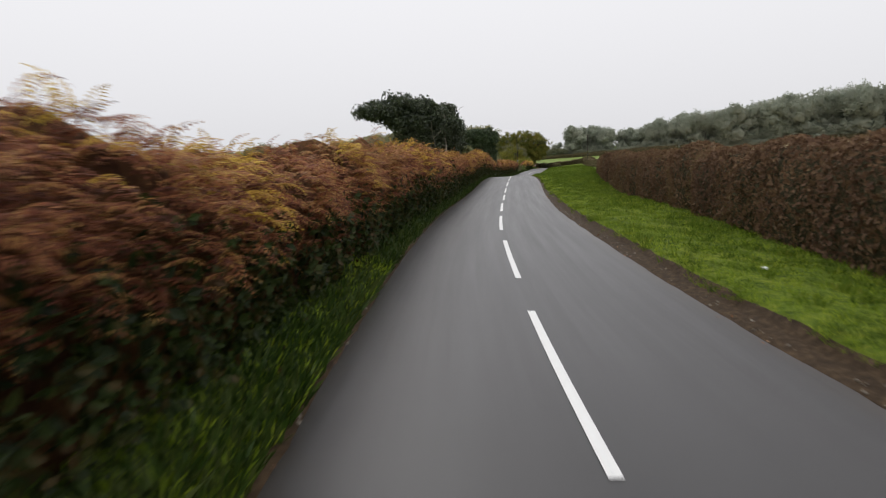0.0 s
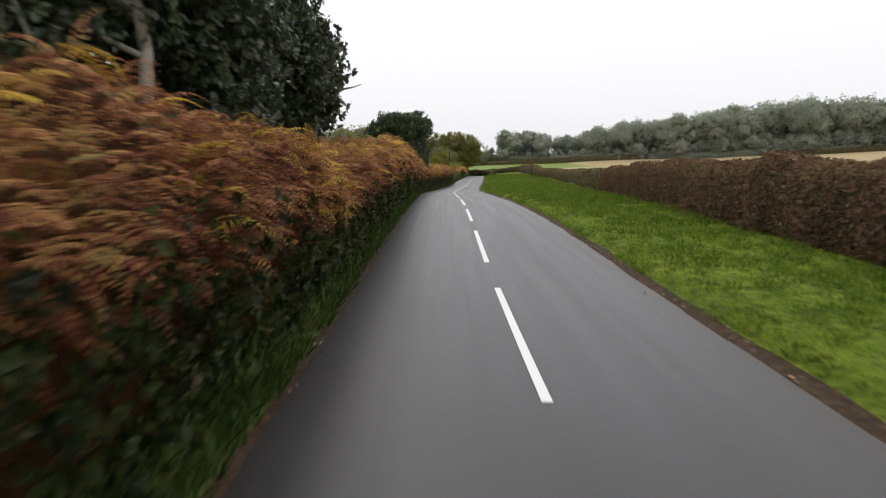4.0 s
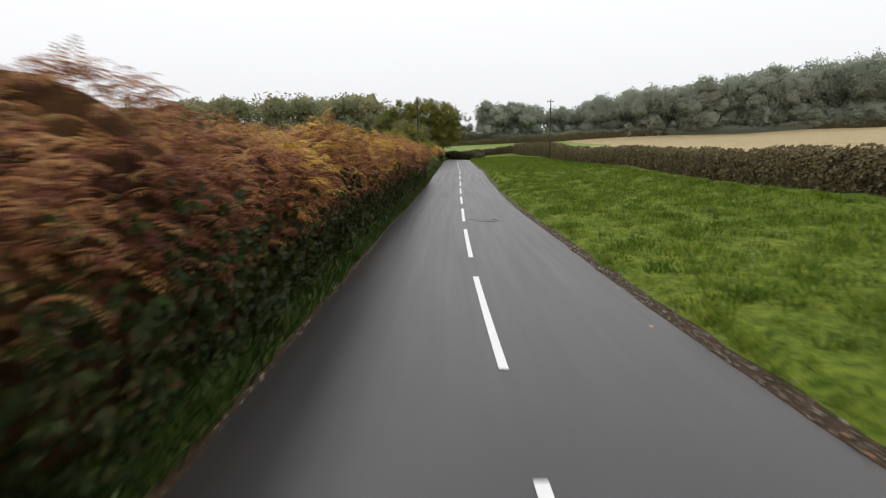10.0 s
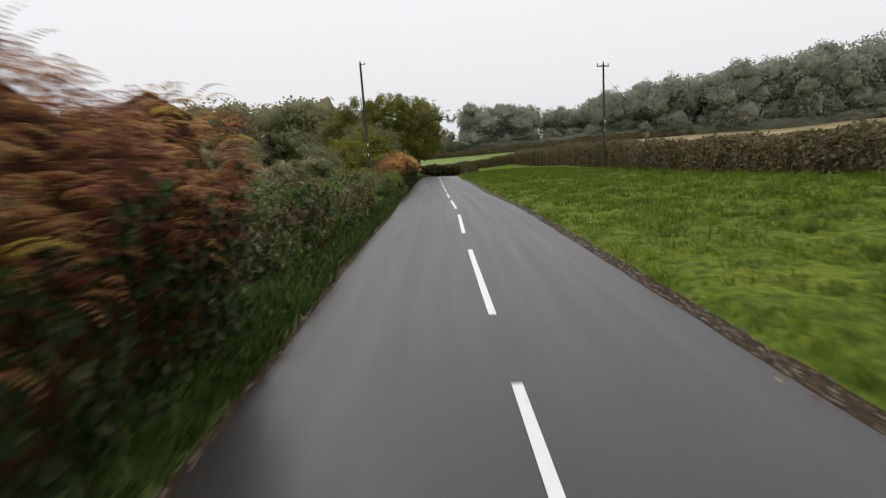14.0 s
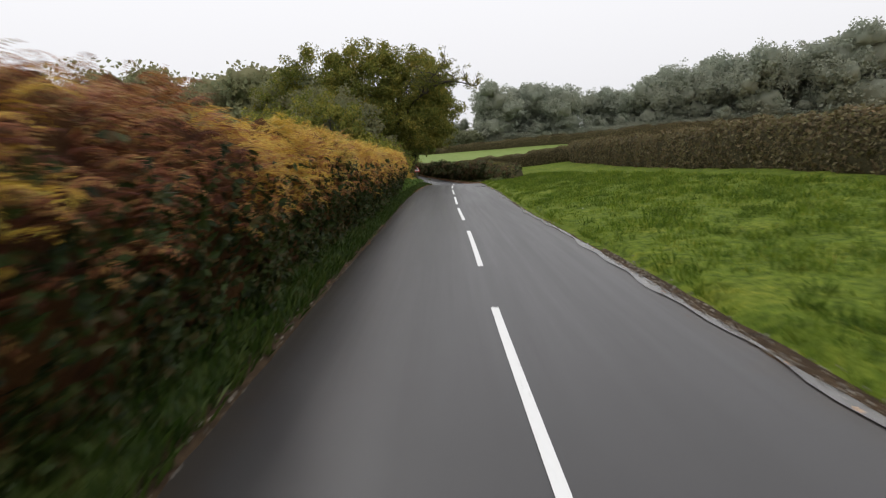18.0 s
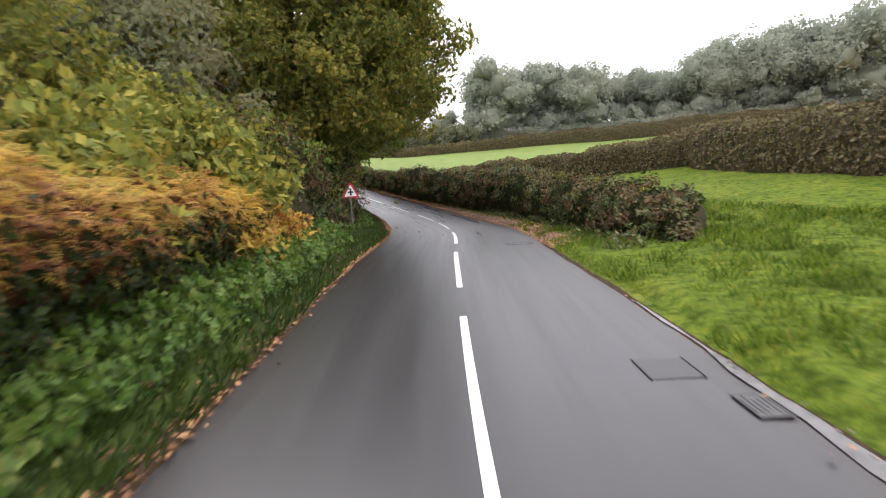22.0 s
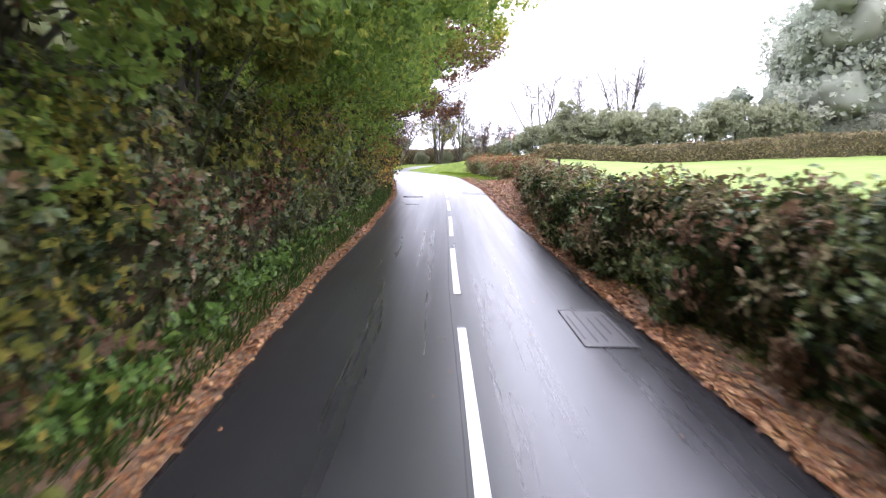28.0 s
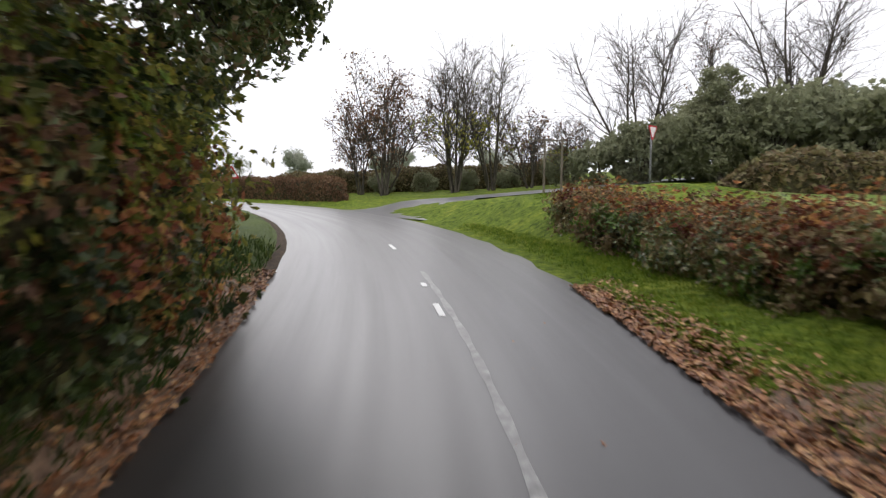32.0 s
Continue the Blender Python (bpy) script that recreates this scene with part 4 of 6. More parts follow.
hj_s, hj_w = np.array([385.6, 387.6, 390.2, 393.0, 396.0, 399.5, 404.0]), np.array([2.4, 3.8, 4.8, 5.2, 4.8, 4.2, 2.8])
hj_p = road(hj_s, np.array([5.1, 5.1, 5.0, 4.9, 4.9, 4.95, 5.2]) + hj_w / 2)
hj = leafy_hedge(np.column_stack([hj_p[:, :2], hj_w, (0.75, 0.95, 0.9, 0.8, 0.7, 0.55, 0.3)]), "soft brown bank of heath and bracken before the junction", heath_mat, 560, 0.11, 0.5, "lane hedges", flip=True, template=(SPRIG_V, SPRIG_F), profile=MOUND)
clumps_on(hj, hj.top, 150, (russet_mat, bracken_mat, heath_mat), 0.55, 50, 0.1, 1.5, 5.5)
clumps_on(hj, hj.top, 60, (heath_mat, russet_mat, green_hedge_mat), 0.45, 50, 0.1, 0.2, 8.6, 0.1, 0.84)
clumps_on(hj, hj.top, 90, (green_hedge_mat, nettle_mat, heath_mat), 0.45, 50, 0.1, 0.2, 2.2)
clumps_on(hj, hj.top, 120, (heath_mat, brown_hedge_mat, green_hedge_mat, heath_mat), 0.5, 50, 0.09)
leafy_hedge([(59.5, 337.5, 1.6, 1.7), (66, 330, 1.8, 2.1), (75.5, 318, 1.8, 2.4), (79, 314, 1.8, 2.4)], "field hedge running up the slope from the lane", hedge_mat, 300, 0.14, 0.25, "field hedges", template=(SPRIG_V, SPRIG_F))
D4 = np.array([(56, 401.5, 1.6, 1.3), (66, 403, 1.8, 1.6), (89, 401, 1.8, 2.3), (117, 394, 2, 3.2), (150, 382, 2, 2.8), (190, 352, 2.2, 2.6), (226, 322, 2.2, 2.6), (300, 270, 2.2, 2.8)])
leafy_hedge(D4, "long hedge along the top of the pasture under the wood", hedge_mat, 150, 0.19, 0.25, "field hedges", template=(SPRIG_V, SPRIG_F), step=1.5)
# low green hedge and gateway on the left
lo_s = np.arange(211, 224, 3.0)
lo_p = road(lo_s, -6.1)
hl = leafy_hedge(np.column_stack([lo_p[:, :2], np.full(len(lo_s), 4.2), np.interp(lo_s, [211, 214, 223], [1.35, 1.5, 1.7])]), "low trimmed green hedge, brown on top, beside the gateway", green_hedge_mat, 800, 0.1, 0.4, "lane hedges", template=(SPRIG_V, SPRIG_F))
clumps_on(hl, hl.top, 200, (nettle_mat, green_hedge_mat, bramble_mat, oak_mat), 0.35, 55, 0.085, 0.3, 3.5)
clumps_on(hl, hl.top, 80, (brown_hedge_mat, hedge_mat, oak_mat), 0.35, 45, 0.085, 3.8, 6.5)
wing = road([211.0, 212.0, 213.0], [-7.0, -13.0, -22.0])
leafy_hedge(np.column_stack([wing[:, :2], (2.6, 3.0, 3.0), (1.2, 1.0, 0.9)]), "overgrown bramble hedge behind the field gate", brown_hedge_mat, 700, 0.09, 0.4, "lane hedges", template=(SPRIG_V, SPRIG_F), v_hi=9.0)
lo_s = np.arange(184, 207, 4.0)
lo_p = road(lo_s, -5.9)
hl = leafy_hedge(np.column_stack([lo_p[:, :2], np.full(len(lo_s), 2.8), np.interp(lo_s, [184, 190, 204, 207], [2.4, 1.7, 1.5, 1.2])]), "low green hedge of bramble and hazel", green_hedge_mat, 600, 0.1, 0.35, "lane hedges", template=(SPRIG_V, SPRIG_F))
clumps_on(hl, hl.top, 120, (nettle_mat, green_hedge_mat, bramble_mat, brown_hedge_mat), 0.35, 50, 0.085)


# ---------------------------------------------------------------- trees
def branch_path(p0, d0, length, n_=6, bend=0.25, lift=0.1):
    pts, d = [np.array(p0, float)], np.array(d0, float)
    for _ in range(n_):
        d = d + rng.normal(size=3) * bend / n_ ** 0.5 + (0, 0, lift / n_)
        d /= np.linalg.norm(d)
        pts.append(pts[-1] + d * length / n_)
    return np.array(pts)


def tree_mesh(height, trunk_r, crown, trunk_h=0.35, lean=(0, 0), limbs=9, twig=3, sides=8, bare=False):
    """Trunk arrays and leaf places of a tree at the origin. crown: list of (x, y, z, rx, ry, rz)."""
    tubes, tips = [], []
    tp = np.array([(lean[0] * u_ ** 1.5, lean[1] * u_ ** 1.5, u_ * height * 0.8) for u_ in np.linspace(0, 1, 9)])
    tp[1:-1, :2] += rng.normal(size=(7, 2)) * trunk_r * 0.35
    tr = trunk_r * (1 - np.linspace(0, 1, 9) * 0.82)
    tr[0] *= 1.45
    tubes.append(tube(tp, tr, sides))
    cr = np.array(crown, float)
    for k in range(limbs):
        u_ = rng.uniform(trunk_h * 0.8, 0.95)
        st = np.array([np.interp(u_, np.linspace(0, 1, 9), tp[:, i]) for i in range(3)])
        c = cr[rng.integers(len(cr))]
        tgt = c[:3] + unit(1)[0] * c[3:] * 0.75
        d = tgt - st
        ln = np.linalg.norm(d)
        bp = branch_path(st, d / ln, ln, 6, 0.22 if bare else 0.35, 0.15)
        r0 = trunk_r * (1 - u_ * 0.75) * 0.55
        tubes.append(tube(bp, np.linspace(r0, r0 * 0.18, 7), max(5, sides - 3)))
        tips.append(bp[-1])
        for j in range(twig):
            i = rng.integers(2, 6)
            d2 = unit(1)[0] + (bp[i] - bp[i - 1]) / np.linalg.norm(bp[i] - bp[i - 1]) + (0, 0, 0.35 if bare else 0.0)
            d2[2] = abs(d2[2]) if bare else d2[2]
            tw = branch_path(bp[i], d2 / np.linalg.norm(d2), min(ln * rng.uniform(0.3, 0.6), 3.0 if bare else 1.6), 4, 0.45, 0.1)
            tubes.append(tube(tw, np.linspace(r0 * 0.4, r0 * 0.08, 5), 4))
            tips.append(tw[-1])
            if bare:
                for _ in range(4):
                    i2 = rng.integers(1, 5)
                    d3 = unit(1)[0] * 0.8 + (tw[-1] - tw[0]) / np.linalg.norm(tw[-1] - tw[0]) + (0, 0, 0.3)
                    d3[2] = abs(d3[2])
                    t3 = branch_path(tw[i2], d3 / np.linalg.norm(d3), ln * rng.uniform(0.15, 0.35), 3, 0.4, 0.1)
                    tubes.append(tube(t3, np.linspace(r0 * 0.12, r0 * 0.03, 4), 3))
                    tips.append(t3[-1])
    return tubes, np.array(tips), cr


def crown_leaves(cr, count, clumps, clump_r, shell=0.55):
    """Leaf places: clumps spread through the crown's outer parts, so that gaps and an uneven outline remain."""
    vol = cr[:, 3] * cr[:, 4] * cr[:, 5]
    which = rng.choice(len(cr), clumps, p=vol ** 0.67 / (vol ** 0.67).sum())
    rad = rng.uniform(shell, 1.02, clumps) ** 0.7
    cc = cr[which, :3] + unit(clumps) * cr[which, 3:] * rad[:, None]
    pick = rng.integers(0, clumps, count)
    sz = clump_r * rng.uniform(0.6, 1.3, clumps)
    off = unit(count) * (rng.uniform(0, 1, count) ** 0.45 * sz[pick])[:, None]
    off[:, 2] *= 0.7
    p = cc[pick] + off
    out_ = off / (np.linalg.norm(off, axis=1)[:, None] + 1e-6) + (cc[pick] - cr[which[pick], :3]) * 0.12
    return p, out_ / (np.linalg.norm(out_, axis=1)[:, None] + 1e-9)


def crown_mass(cr, share):
    """Uneven inner lumps that stand for the leaves deep inside a crown."""
    parts = []
    for c in cr:
        bm = bmesh.new()
        bmesh.ops.create_icosphere(bm, subdivisions=3, radius=1.0)
        v = np.array([q.co for q in bm.verts])
        f = np.array([[q.index for q in g.verts] for g in bm.faces])
        bm.free()
        v = v * (1 + 0.5 * fbm(v, 3.6, float(c[0] + c[2])) + 0.3 * fbm(v, 9.0, float(c[1])))[:, None]
        parts.append((c[:3] + v * c[3:] * share, f))
    return join(parts)


def tree(name, label, at, height, trunk_r, crown, leaf_mat, leaf_size, leaf_count, clumps, clump_r, bark_mat=bark, group="", shell=0.55, template=(SPRIG_V, SPRIG_F), category="tree", mass=0.0, **kw):
    tubes, tips, cr = tree_mesh(height, trunk_r, crown, **kw)
    z = float(land([at[0]], [at[1]])[0]) - 0.15 if len(at) == 2 else at[2]
    top = thing(name, label, category, group, (at[0], at[1], z))
    V, F = join(tubes)
    child("trunk", mesh_arrays("trunk", V, F, bark_mat, True), top)
    if leaf_count:
        p, nn = crown_leaves(cr, leaf_count, clumps, clump_r, shell)
        child("crown", leaves_on("crown", p, nn, leaf_size, leaf_mat, template, 0.9, 0.02, 0.1), top, "", "stuff")
    if mass:
        V, F = crown_mass(cr, mass)
        child("inner_crown", mesh_arrays("inner_crown", V, F, leaf_mat, True), top, "", "stuff")
    return top


# wind-shaped evergreens leaning away from the lane
tree("evergreen_tree", "wind-swept evergreen oak with a pale bare trunk in the hedge", (0.7, 52.6), 8.2, 0.17,
     [(0.0, 0.6, 5.5, 1.5, 1.8, 1.2), (-1.2, 0.2, 6.3, 1.6, 1.8, 1.1), (-2.7, 0.0, 7.0, 2.0, 2.0, 1.2), (-4.4, -0.8, 7.1, 2.1, 2.2, 1.2), (-5.9, -1.8, 6.8, 1.5, 1.5, 0.7), (-2.4, -0.8, 5.3, 1.4, 1.7, 1.0), (-3.4, -1.0, 5.8, 1.7, 1.7, 0.9), (-1.6, 0.2, 4.2, 1.5, 1.6, 1.1), (0.2, 1.9, 4.4, 1.1, 1.2, 1.2), (-0.2, 1.2, 3.2, 1.0, 1.4, 0.9), (-1.0, 0.8, 4.9, 1.2, 1.1, 1.0), (-3.0, 1.2, 4.6, 1.3, 1.1, 0.9)],
     holly_mat, 0.15, 34000, 620, 0.55, bark_mat=pale_bark, twig=3, limbs=8, shell=0.3)
tree("evergreen_tree", "dark evergreen oak rising behind the bracken hedge", (1.9, 62.5), 8.0, 0.3,
     [(-0.4, 0.6, 4.0, 1.1, 1.4, 1.2), (-0.5, 0.2, 5.6, 1.4, 1.7, 1.6), (-1.7, 0.0, 6.9, 1.9, 2.0, 1.4), (-3.4, -0.8, 6.2, 2.1, 2.3, 1.6), (-1.8, -2.4, 6.0, 1.6, 2.0, 1.4), (-0.3, 2.4, 5.2, 1.1, 1.7, 1.5), (-1.8, -0.6, 4.4, 1.4, 1.6, 1.1)],
     holly_mat, 0.16, 26000, 460, 0.58, limbs=14, shell=0.3)
tree("ivy_clad_tree", "dark ivy-clad tree rising from the bracken hedge", (9.75, 114.4), 9.6, 0.45,
     [(0.55, 0.2, 2.7, 0.7, 1.1, 1.1), (0.45, 0.2, 4.2, 0.85, 1.2, 1.2), (0.2, 0, 1.4, 0.8, 0.9, 1.6), (0.1, 0, 3.4, 1.05, 1.2, 1.6), (-0.1, 0.2, 5.2, 1.5, 1.5, 1.5), (-0.8, 0.3, 7.0, 2.1, 1.9, 1.5), (-2.0, 0.4, 6.1, 1.5, 1.4, 0.9), (-2.6, 0.6, 7.3, 2.0, 1.8, 1.2), (-4.5, 0.9, 7.1, 1.4, 1.5, 1.0), (0.25, -0.2, 7.3, 1.4, 1.5, 1.2), (-1.6, 0.3, 8.5, 1.8, 1.6, 0.9), (-3.3, 0.6, 8.3, 1.5, 1.5, 0.8), (-0.2, 0.2, 8.4, 1.4, 1.4, 0.8), (-0.7, 0, 2.6, 0.8, 1.0, 1.5), (-1.4, 0.1, 4.4, 0.9, 1.1, 1.2)],
     ivy_mat, 0.16, 38000, 620, 0.55, limbs=6, shell=0.3)

# oak over the bend and the wood behind it on the left
oak = tree("oak_tree", "great spreading oak in green and gold over the bend", (47.0, 311.0), 18.0, 0.6,
     [(-1, 0, 9, 6.5, 6.5, 5), (2.8, -1.5, 13, 5, 5, 4.0), (-6, -3, 8, 6.0, 5, 5.0), (1.5, -5, 8, 4.5, 4, 3.5), (-3.5, 0, 14.5, 6, 5, 3.8), (3.0, 3.5, 9.0, 4.0, 5, 3.8), (4.5, -2.0, 7.5, 3.2, 3, 2.4), (-8, -2, 12, 4, 4, 3.5), (5.5, 3.5, 8.0, 3.2, 3.6, 3.2), (6.4, 8.0, 7.6, 3.4, 4.0, 3.0), (-4.5, -2.5, 4.6, 4.2, 4.0, 3.0), (0.4, -1.0, 4.0, 1.6, 1.6, 2.6), (-3.5, -3.0, 5.0, 3.0, 2.6, 2.6), (-3, 1, 17.2, 5.5, 4.5, 2.6), (2.2, 1, 16.2, 4.6, 4.2, 2.6), (6.2, 0.5, 10.6, 3.0, 3.2, 2.6), (7.8, 1.5, 10.8, 2.3, 2.6, 2.0), (6.0, 1.0, 13.2, 2.8, 3.0, 2.2), (4.6, -4.2, 12.0, 2.6, 2.6, 2.0), (-10.5, 2, 14.8, 5.2, 5.0, 4.6), (-14.5, 3, 11.5, 4.4, 4.4, 4.6), (-11, 1, 8, 5.0, 5.0, 4.5)],
     oak_mat, 0.22, 98000, 1500, 1.1, limbs=20, twig=4, shell=0.4)
# its thin-leaved limb reaching out over the lane
def open_limb(top, spine, r0, r1, shoots, leaf_mat, count):
    spine = np.array(spine, float) - np.array(top.location)
    fine, _ = resample(spine, 0.45)
    fine[1:-1] += rng.normal(size=(len(fine) - 2, 3)) * 0.07
    tubes, tips = [tube(fine, np.linspace(r0, r1, len(fine)), 7)], []
    for k in range(shoots):
        i = rng.integers(len(fine) // 3, len(fine))
        d = np.array((rng.normal() * 0.6, rng.normal() * 0.6, rng.uniform(-0.25, 1.0)))
        b1 = branch_path(fine[i], d / np.linalg.norm(d), rng.uniform(0.9, 2.9) * (1.0 if d[2] > 0.2 else 0.5), 6, 0.6, 0.1)
        tubes.append(tube(b1, np.linspace(0.055, 0.02, 7), 5))
        for _ in range(6):
            d2 = unit(1)[0] + (b1[-1] - b1[0]) / np.linalg.norm(b1[-1] - b1[0]) * 0.5
            b2 = branch_path(b1[rng.integers(1, 7)], d2 / np.linalg.norm(d2), rng.uniform(0.3, 0.9), 4, 0.6, 0.0)
            tubes.append(tube(b2, np.linspace(0.022, 0.01, 5), 4))
            tips += [b2[-1], b2[2]]
    V, F = join(tubes)
    child("limb", mesh_arrays("limb", V, F, bark, True), top, "crooked dark limb")
    q = np.array(tips)[rng.integers(0, len(tips), count)] + rng.normal(size=(count, 3)) * 0.13
    child("limb_leaves", leaves_on("limb_leaves", q, unit(count), 0.13, leaf_mat, (SPRIG_V, SPRIG_F), 0.9, 0.02, 0.2), top, "thin sprays of leaves", "stuff")


open_limb(oak, [(47.6, 309.0, 10.5), (49.6, 305.4, 13.0), (51.7, 302.2, 14.35), (52.5, 300.6, 14.4), (54.4, 300.3, 14.15), (56.2, 300.4, 13.8)], 0.24, 0.05, 30, oak_mat, 2000)
open_limb(oak, [(49.6, 305.4, 13.0), (50.8, 302.5, 15.0), (52.0, 299.5, 16.4)], 0.14, 0.04, 22, oak_mat, 1500)
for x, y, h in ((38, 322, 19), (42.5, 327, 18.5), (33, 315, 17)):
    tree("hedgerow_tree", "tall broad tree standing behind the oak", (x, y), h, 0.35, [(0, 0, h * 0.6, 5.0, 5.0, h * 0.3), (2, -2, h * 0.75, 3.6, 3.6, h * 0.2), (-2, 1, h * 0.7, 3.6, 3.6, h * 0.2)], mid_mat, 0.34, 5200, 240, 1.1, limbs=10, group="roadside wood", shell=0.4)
# The highest outreaching lumps are unseen, added to keep sky off the left lane.
wood = [(47.0, 322, 15, 5.4), (47.0, 331, 14.5, 5.2), (46.4, 341, 14.5, 5.2), (46.0, 351, 14, 4.8), (44.8, 361, 13.5, 4.8), (43.4, 371, 12.5, 4.4), (36, 318, 14, 5)]
for k, (x, y, h, r) in enumerate(wood):
    tree("hedgerow_tree", "leafy roadside tree turning green to yellow beside the lane", (x, y), h, 0.26 + 0.02 * (k % 3),
         [(0.6, 0, h * 0.62, r, r, h * 0.28), (1.8, -1.5, h * 0.5, r * 0.8, r * 0.8, h * 0.22), (-1, 1.5, h * 0.75, r * 0.75, r * 0.75, h * 0.2), (1.5, 2, h * 0.42, r * 0.75, r * 0.8, h * 0.2)] + ([(4.9, -1, 5.6, 2.4, 3.0, 1.3), (6.4, 1.0, 7.2, 2.2, 2.6, 1.6), (3.6, 2.0, 5.2, 2.0, 2.6, 1.6), (4.6, 0, 9.5, 2.8, 4.0, 2.0), (6.4, 3.4, 9.6, 2.6, 4.2, 1.6), (6.6, -3.0, 10.8, 2.6, 4.2, 1.6)] if k < 4 else [(4.2, 0, 5.6, 2.2, 2.8, 1.3), (4.4, 0, 8.4, 2.6, 4.0, 1.8), (7.4, 2.4, 9.4, 2.8, 4.4, 1.5), (7.0, -3.0, 10.2, 2.8, 4.2, 1.5)] if k < 6 else []),
         (wood_mat, oak_mat, wood_mat, wood_mat)[k % 4] if k < 6 else wood_mat, 0.155, 25000 if k < 6 else 5000, 480, 0.75, limbs=10, group="roadside wood", shell=0.4)
# Upper lumps lie above the view, added to darken the lane below.
tree("beech_tree", "thin brown-leaved tree reaching over the lane", (43.0, 379.5), 13.0, 0.28,
     [(1.5, 0.5, 7.5, 3.4, 3.6, 3.2), (4.2, -1.6, 5.6, 2.2, 2.8, 1.2), (6.0, -2.6, 5.0, 1.8, 2.4, 0.9), (3.5, -5.0, 6.6, 2.4, 3.0, 1.6), (3.5, 1.0, 9.5, 3.0, 3.0, 1.6), (4.0, -7.0, 9.0, 2.6, 3.4, 1.6), (7.6, -3.0, 9.6, 2.6, 4.0, 1.4), (8.2, 2.5, 9.8, 2.4, 3.6, 1.4), (5.6, 7.0, 9.6, 2.8, 4.0, 1.4), (4.8, 5.0, 12.0, 3.6, 5.0, 1.5), (4.8, -2.0, 12.2, 3.6, 5.0, 1.5)], copper_mat, 0.14, 24000, 860, 0.5, limbs=18, twig=4, bare=True)
# Last lump is an unseen overhang, added to block sky over the lane.
tree("hedgerow_tree", "dark green leafy tree at the corner of the lane", (40.2, 392.0), 11.5, 0.26,
     [(0, 0, 6.5, 3.2, 3.6, 3.6), (1.4, -3.4, 5.5, 2.4, 3.0, 3.0), (1.4, 0.6, 8.2, 2.4, 2.6, 2.2), (1.6, 2.0, 6.6, 1.6, 1.8, 1.6), (1.6, -6, 6.5, 2.4, 2.8, 3.0), (5.6, -3.0, 9.8, 2.6, 4.0, 1.3)], green_hedge_mat, 0.2, 15000, 430, 0.75, limbs=10, group="roadside wood")

# slim bare stems standing at the front of the wood
for s0_, la_, h_, r_ in ((347.5, -5.0, 8, 0.13), (350.2, -5.4, 9, 0.17), (354.0, -4.9, 7.5, 0.11), (361.5, -4.8, 8, 0.12), (330.0, -6.0, 9, 0.16), (340.0, -5.2, 8.5, 0.14)):
    q_ = road([s0_], [la_])[0]
    tree("hedgerow_tree", "slim dark-stemmed tree at the front of the roadside wood", (q_[0], q_[1]), h_, r_, [(-0.3, 0.3, h_ * 0.75, 1.6, 1.6, 1.3), (0.9, 0.5, h_ * 0.66, 1.5, 1.6, 0.9)], oak_mat, 0.16, 2400, 60, 0.5, limbs=7, group="roadside wood")

# leafy wall under the wood
s_ = np.arange(297, 402, 4.0)
p_ = road(s_, np.interp(s_, [297, 300, 310, 325, 345, 372, 384, 392, 396, 402], [-10.0, -9.4, -7.6, -6.7, -6.2, -6.0, -5.6, -5.9, -6.6, -8.0]))
hw = leafy_hedge(np.column_stack([p_[:, :2], np.full(len(s_), 3.0), np.interp(s_, [297, 301, 308, 325, 360, 384, 402], [4.0, 4.8, 4.6, 3.6, 3.4, 3.6, 2.8])]), "tall tangled hedgerow of hazel, ivy and bramble under the trees", green_hedge_mat, 400, 0.15, 0.9, "lane hedges", template=(SPRIG_V, SPRIG_F))
# The bramble sprays double as dark, shaded hollows low in the hedgerow.
clumps_on(hw, hw.top, 420, (bramble_mat, oak_mat, green_hedge_mat, bramble_mat, copper_mat), 0.8, 60, 0.125, 0.6, 4.5, 0.25)
clumps_on(hw, hw.top, 110, (copper_mat, bracken_mat, golden_bracken_mat, oak_mat), 0.6, 60, 0.12, 0.4, 4.6, 0.3, 0.78)
clumps_on(hw, hw.top, 260, (lime_mat, wood_mat, oak_mat), 0.7, 60, 0.13, 2.2, 5.2, 0.4)


# ---------------------------------------------------------------- woods in the distance
def crown_set(h, r, n_):
    out_ = [(0, 0, h * 0.62, r * 0.8, r * 0.8, h * 0.3), (0, 0, h * 0.25, r * 0.9, r * 0.9, h * 0.24)]
    for _ in range(n_):
        a = rng.uniform(0, 6.28)
        q = rng.uniform(0.3, 0.7) * r
        out_.append((q * math.cos(a), q * math.sin(a), h * rng.uniform(0.35, 0.8), r * 0.5, r * 0.5, h * 0.18))
    return out_


def proto_tree(name, label, mat, h, r, leaf, count, clumps, cl, bare=False, limbs=8, group="distant wood"):
    return tree(name, label, (0, 0, -500.0), h, 0.02 * h, crown_set(h, r, 7), mat, leaf, count, clumps, cl, limbs=limbs - 3, group=group, shell=0.5, template=(LEAF_V * (1.3, 1, 1), LEAF_F), sides=6, twig=3 if bare else 2, bare=bare, mass=0.0 if bare else 0.56)


far_kinds = [proto_tree("woodland_tree", "broadleaf tree in the far wood, mist put into its leaf colour", far_mat, 16, 5.5, 0.46, 5200, 300, 1.0),
             proto_tree("woodland_tree", "rounded tree in the far wood, paled to stand for mist", far_mat, 15, 6.0, 0.46, 5200, 300, 1.0),
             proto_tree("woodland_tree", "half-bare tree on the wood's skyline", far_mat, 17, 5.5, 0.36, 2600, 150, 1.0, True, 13)]
